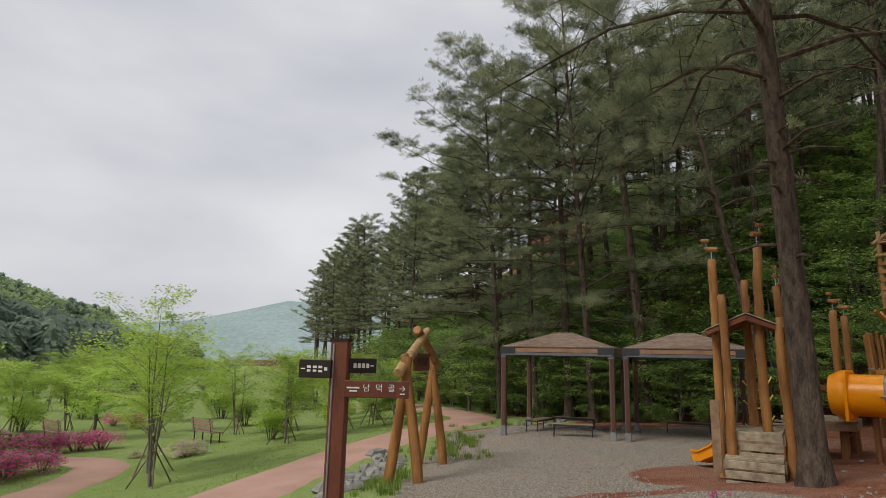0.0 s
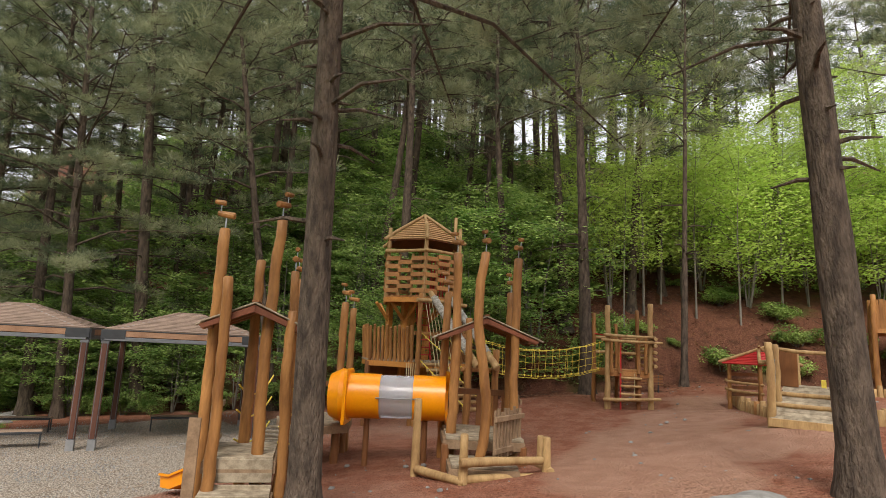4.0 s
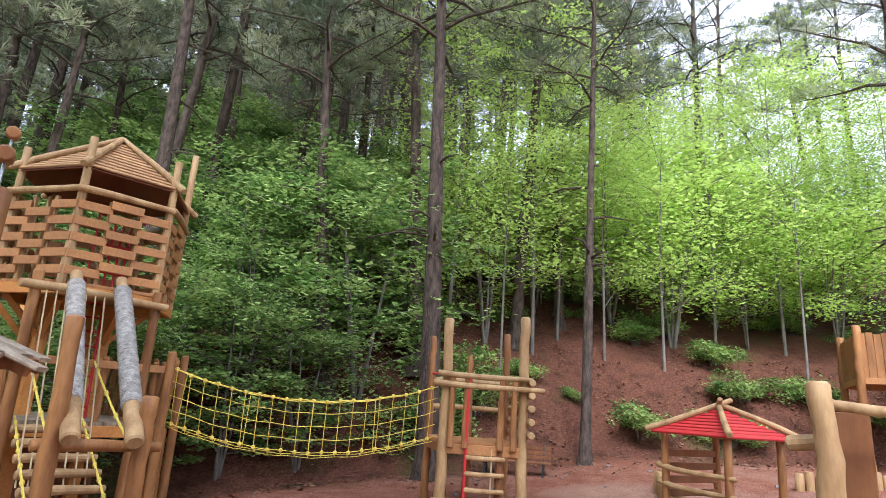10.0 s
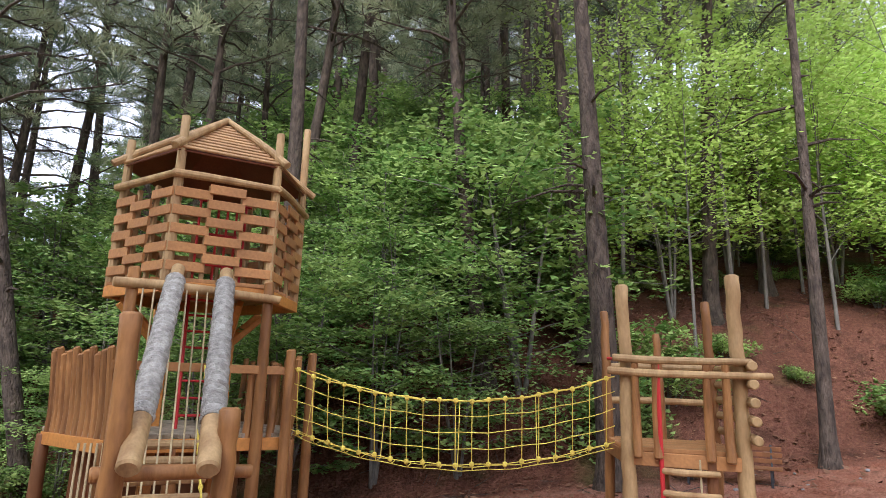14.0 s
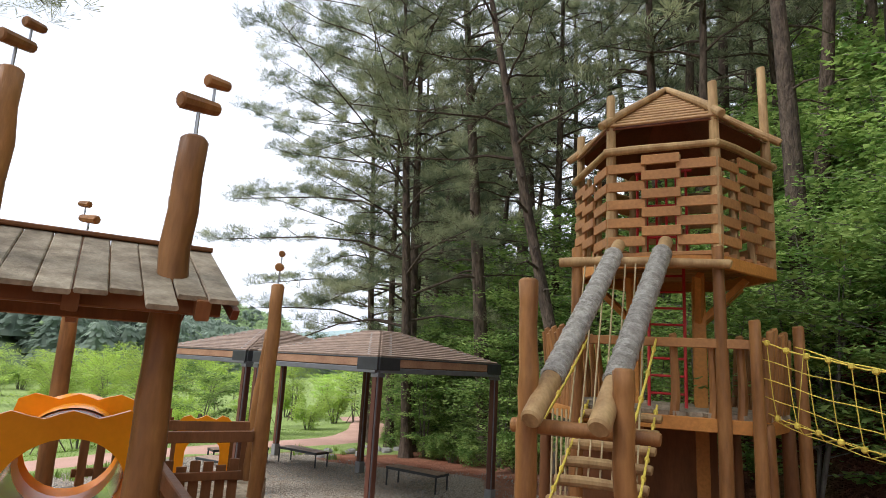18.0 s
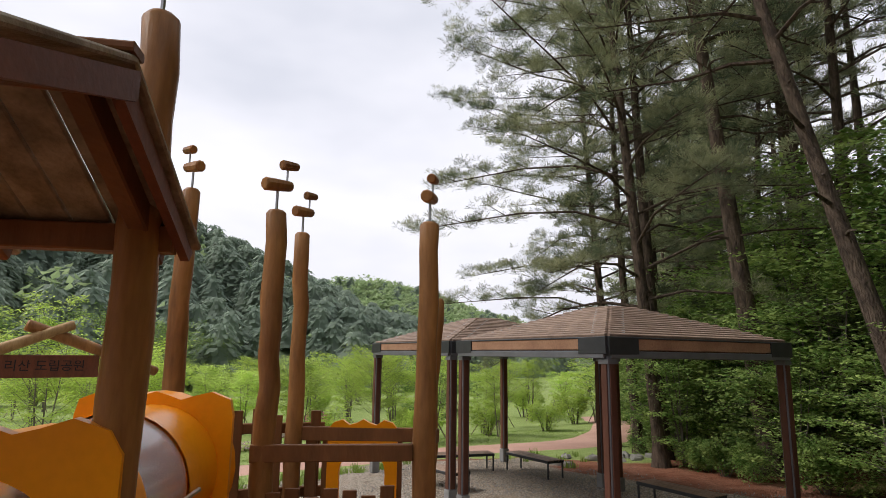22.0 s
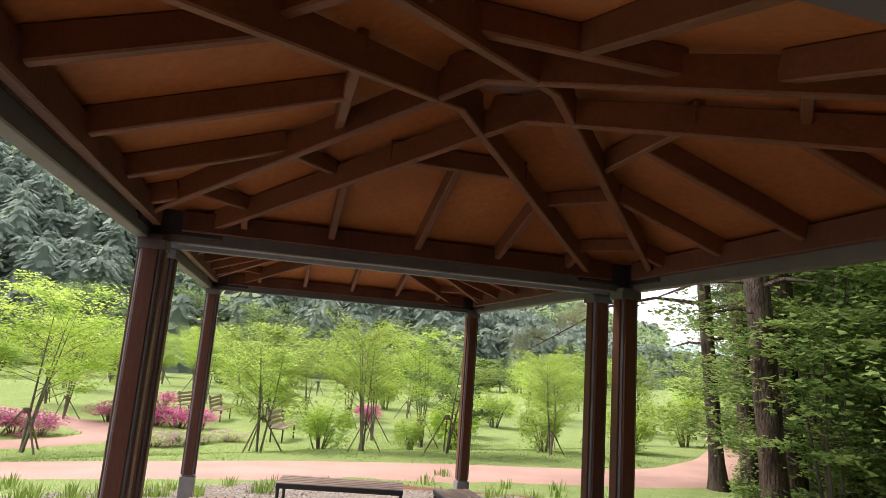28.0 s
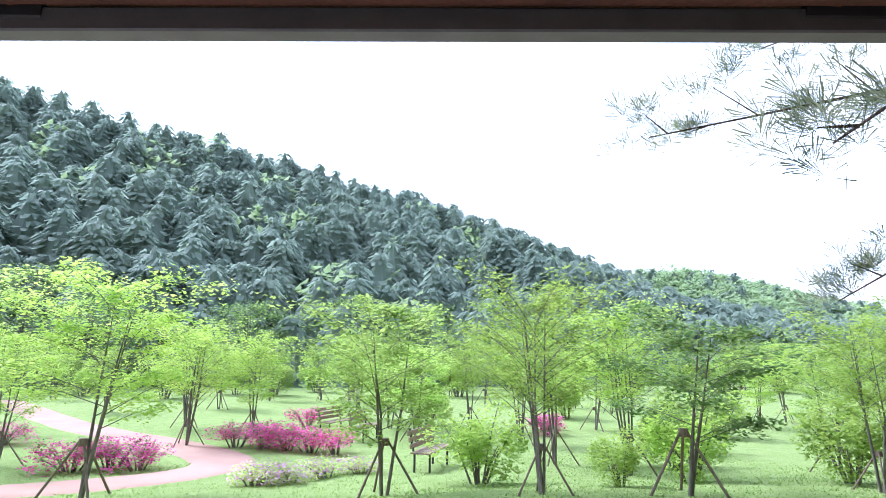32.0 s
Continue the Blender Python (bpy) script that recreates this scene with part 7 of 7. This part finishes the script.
    big = plant_kind("meadow_tree", leafy(97, 7.5, 3, 3.0, 3800, 0.24, 0.25, 0.12, 0.4, 12, 0.3), (BARK_PALE, BARK_PALE, LEAF), ("trunk", "branchwork", "crown"), "full green tree at the foot of the far hillside", "tree", "trees across the meadow")
    for k in range(15):
        plant_at(big, -45 + rng.uniform(-6, 5), -30 + k * 4.6 + rng.uniform(-1.5, 1.5), rng.uniform(0, 6.28), rng.uniform(0.7, 1.15))


meadow()


def park_bench(x, y, turn, back=True):
    c, s = math.cos(turn), math.sin(turn)
    u, w = V(c, s), V(-s, c)
    o = V(x, y, gz(x, y))
    ob = thing("park_bench", "brown plank bench with a backrest on metal legs", "bench", tuple(o), "park benches")
    wood = LOG_DARK if x > 5 else BENCHWOOD
    for k in range(4):
        part("seat_slat", Geo().plank(o - u * 0.75 + w * (-0.16 + 0.11 * k) + V(0, 0, 0.42), o + u * 0.75 + w * (-0.16 + 0.11 * k) + V(0, 0, 0.42), 0.095, 0.035), wood, ob)
    for k in range(3):
        part("back_slat", Geo().plank(o - u * 0.75 + w * (0.22 + 0.03 * k) + V(0, 0, 0.55 + 0.13 * k), o + u * 0.75 + w * (0.22 + 0.03 * k) + V(0, 0, 0.55 + 0.13 * k), 0.03, 0.1), wood, ob)
    for e in (-0.6, 0.6):
        for d in (-0.16, 0.18):
            part("leg", Geo().plank(o + u * e + w * d + V(0, 0, -0.05), o + u * e + w * d + V(0, 0, 0.41), 0.04, 0.04, u), PAV_METAL, ob)
        part("back_stay", Geo().plank(o + u * e + w * 0.2 + V(0, 0, 0.4), o + u * e + w * 0.3 + V(0, 0, 0.9), 0.04, 0.03, u), PAV_METAL, ob)
    return ob


for q in ((-10.4, 21.4, radians(145)), (-16.0, 20.9, radians(150)), (-17.6, 20.2, radians(140)), (0.9, 33.0, radians(0)), (-3.2, 38, radians(10))):
    park_bench(*q)
low_bench = park_bench(17.75, 11.8, radians(-60))
low_bench.scale = (0.88, 0.88, 0.62)


def stakes(name, line, h0, label):
    """A low edging of upright log stakes, uneven in height."""
    pts = [V(*p) for p in line]
    o = pts[0]
    ob = thing(name, label, "edging", (o.x, o.y, gz(o.x, o.y)), "log edgings")
    k = 0
    for a, b in zip(pts, pts[1:]):
        n = max(1, round((b - a).length / 0.155))
        for i in range(n):
            p = a.lerp(b, i / n)
            g = gz(p.x, p.y)
            part("stake", Geo().log(V(p.x, p.y, g - 0.15), V(p.x, p.y, g + h0 + 0.05 * math.sin(k * 2.7)), 0.07, 0.066, 10, 0.004, 2), LOG_PALE if k % 9 != 4 else LUMBER, ob)
            k += 1


stakes("log_edging", [(18.2, 9.3), (17.0, 8.6), (15.9, 7.9), (15.0, 7.0), (14.4, 6.3)], 0.28, "edging of upright cut logs round the sand pit")
stakes("log_edging", [(19.6, 7.6), (20.3, 6.9), (21.2, 6.2), (22.5, 5.4)], 0.26, "edging of upright cut logs at the back of the sand pit")
stakes("log_edging", [(14.2, 4.75), (15.2, 4.5), (16.6, 4.2), (18.2, 4.0)], 0.28, "edging of upright cut logs beside the ramp")


def loose_ground():
    """Stones, tufts, roots and litter that lie about."""
    rng = random.Random(77)

    def stone(x, y, r, flat=0.6, n=7, m=5):
        geo = Geo()
        ph = rng.uniform(0, 9)
        for i in range(m):
            a = math.pi * i / (m - 1) - math.pi / 2
            for k in range(n):
                t = 2 * math.pi * k / n
                q = r * (1 + 0.22 * math.sin(3 * t + ph) + (0.15 if n < 10 else 0.03) * math.sin(5 * a + ph * 2 + k))
                geo.v.append((x + math.cos(a) * math.cos(t) * q, y + math.cos(a) * math.sin(t) * q * 0.8, gz(x, y) + r * 0.15 + math.sin(a) * q * flat))
        for i in range(m - 1):
            for k in range(n):
                geo.f.append((i * n + k, i * n + (k + 1) % n, (i + 1) * n + (k + 1) % n, (i + 1) * n + k))
        return geo

    for i in range(34):
        f = i / 33
        x, y = -2.55 + 0.5 * math.sin(f * 3) + rng.uniform(-0.25, 0.25), 8.6 + 6.0 * f
        single("edge_stone", stone(x, y, rng.uniform(0.12, 0.26)), STONE, "grey boulder lining the edge of the path", "stone", (x, y, gz(x, y)), "path edge stones", angle=50)
    for i in range(16):
        x, y = 1.2 + rng.uniform(-0.3, 1.6) + 0.06 * i, 20.4 + rng.uniform(-0.2, 0.4) + 0.25 * i
        single("edge_stone", stone(x, y, rng.uniform(0.1, 0.2)), STONE, "grey stone in the grass behind the pavilion", "stone", (x, y, gz(x, y)), "path edge stones", angle=50)
    single("boulder", stone(7.45, 3.92, 0.5, 0.13, 18, 11), STONE, "large flat grey rock in the earth beside the walk", "stone", (7.45, 3.92, gz(7.45, 3.92)), angle=60)
    grit = Geo()
    for i in range(9000):
        x, y = rng.gauss(1.6, 1.9), rng.uniform(4.0, 20.5)
        if rng.random() < 0.35:
            x, y = rng.uniform(2.5, 8.5), rng.uniform(13.0, 19.5)
        if math.hypot(x - 4.4, (y - 8.6) * 0.8) < 1.7 or x < -1.4:
            continue
        r, z, a = rng.uniform(0.008, 0.022), gz(x, y), rng.uniform(0, 6.28)
        k = len(grit.v)
        grit.v += [(x + math.cos(a + q * 2.094) * r, y + math.sin(a + q * 2.094) * r, z - 0.004) for q in range(3)] + [(x + rng.uniform(-0.3, 0.3) * r, y, z + r * 0.8 + 0.01)]
        grit.f += [(k, k + 1, k + 3), (k + 1, k + 2, k + 3), (k + 2, k, k + 3)]
    single("gravel_stones", grit, STONE, "coarse pale gravel scattered over the play area", "gravel", kind="stuff", smooth=False)
    peb = Geo()
    for i in range(260):
        x, y = rng.uniform(3, 20), rng.uniform(2, 14)
        g = stone(x, y, rng.choice([0.015, 0.02, 0.03, 0.05]), 0.5)
        peb.add(g.v, g.f)
    single("pebbles", peb, STONE, "loose pebbles on the bare earth", "pebbles", kind="stuff", angle=60)
    for name, spots, n, h in (("grass_tuft", [(-1.9 + rng.uniform(-0.5, 0.6), 8.6 + rng.uniform(0, 6.5)) for _ in range(40)] + [(-0.7 + rng.uniform(-0.6, 0.9), 13.6 + rng.uniform(-0.6, 3.4)) for _ in range(46)]
                               + [(0.4 + rng.uniform(-0.6, 2.4), 20.4 + rng.uniform(-0.2, 2.2)) for _ in range(16)] + [(-0.9 + rng.uniform(-0.4, 0.5), 16.5 + rng.uniform(0, 4.5)) for _ in range(10)], 30, 0.17),):
        geo = Geo()
        for x, y in spots:
            for k in range(n):
                a, q = rng.uniform(0, 6.28), rng.uniform(0, 0.16)
                p = V(x + math.cos(a) * q, y + math.sin(a) * q)
                z = gz(p.x, p.y) - 0.02
                hh = h * rng.uniform(0.5, 1.2)
                e = V(math.cos(a), math.sin(a)) * hh * rng.uniform(0.1, 0.6)
                s = V(-math.sin(a), math.cos(a)) * 0.007
                j = len(geo.v)
                geo.v += [tuple(p + s + V(0, 0, z)), tuple(p - s + V(0, 0, z)), tuple(p + e * 0.4 + V(0, 0, z + hh * 0.65) - s * 0.8), tuple(p + e * 0.4 + V(0, 0, z + hh * 0.65) + s * 0.8), tuple(p + e + V(0, 0, z + hh))]
                geo.f += [(j, j + 1, j + 2, j + 3), (j + 3, j + 2, j + 4)]
        single("grass_tufts", geo, GRASS, "tufts of long green grass at the edges of path and gravel", "grass", kind="stuff", angle=180)
    lawn = Geo()
    for i in range(26000):
        x, y = rng.uniform(-13, -1.0), rng.uniform(4, 30)
        if x > -4.6 + 0.9 * (y > 14) + 2.6 * smooth_step(y, 15, 24) - 0.4 and x > -5.6:
            if not (-5.9 < x < -5.4):
                continue
        z = gz(x, y)
        a, hh = rng.uniform(0, 6.28), rng.uniform(0.015, 0.04)
        j = len(lawn.v)
        dx, dy = math.cos(a) * 0.012, math.sin(a) * 0.012
        lawn.v += [(x - dx, y - dy, z), (x + dx, y + dy, z), (x + rng.uniform(-0.04, 0.04), y + rng.uniform(-0.04, 0.04), z + hh)]
        lawn.f.append((j, j + 1, j + 2))
    single("lawn_grass", lawn, GRASS, "short meadow grass", "grass", kind="stuff", smooth=False)
    # needle litter, leaves and twigs on the bank
    twigs = Geo()
    for i in range(700):
        x, y = rng.uniform(8, 26), rng.uniform(4, 20)
        d = float(uphill(np.array([x]), np.array([y]))[0])
        if not -1.0 < d < 6:
            continue
        z = gz(x, y) + 0.03
        a, ln = rng.uniform(0, 6.28), rng.uniform(0.1, 0.6)
        e = V(math.cos(a) * ln, math.sin(a) * ln)
        twigs.tube([(x, y, z), (x + e.x, y + e.y, gz(x + e.x, y + e.y) + 0.05)], [0.008, 0.004], 3, False)
    single("fallen_twigs", twigs, BARK, "fallen twigs on the needle-covered bank", "twigs", kind="stuff")

    # brown leaves and cones over the foot of the slope
    fall = Geo()
    for i in range(17000):
        x, y = rng.uniform(9, 27), rng.uniform(3, 19)
        d = float(uphill(np.array([x]), np.array([y]))[0])
        if not -1.4 < d < 7 or rng.random() > 0.35 + 0.3 * min(1, max(0, d + 0.4)):
            continue
        leaf(fall, rng, (x, y, gz(x, y) + 0.03 + rng.uniform(0, 0.03)), rng.uniform(0.05, 0.13), 0.5)
    single("fallen_leaves", fall, DEADLEAF, "brown fallen leaves on the bank", "leaves", kind="stuff", smooth=False)


loose_ground()
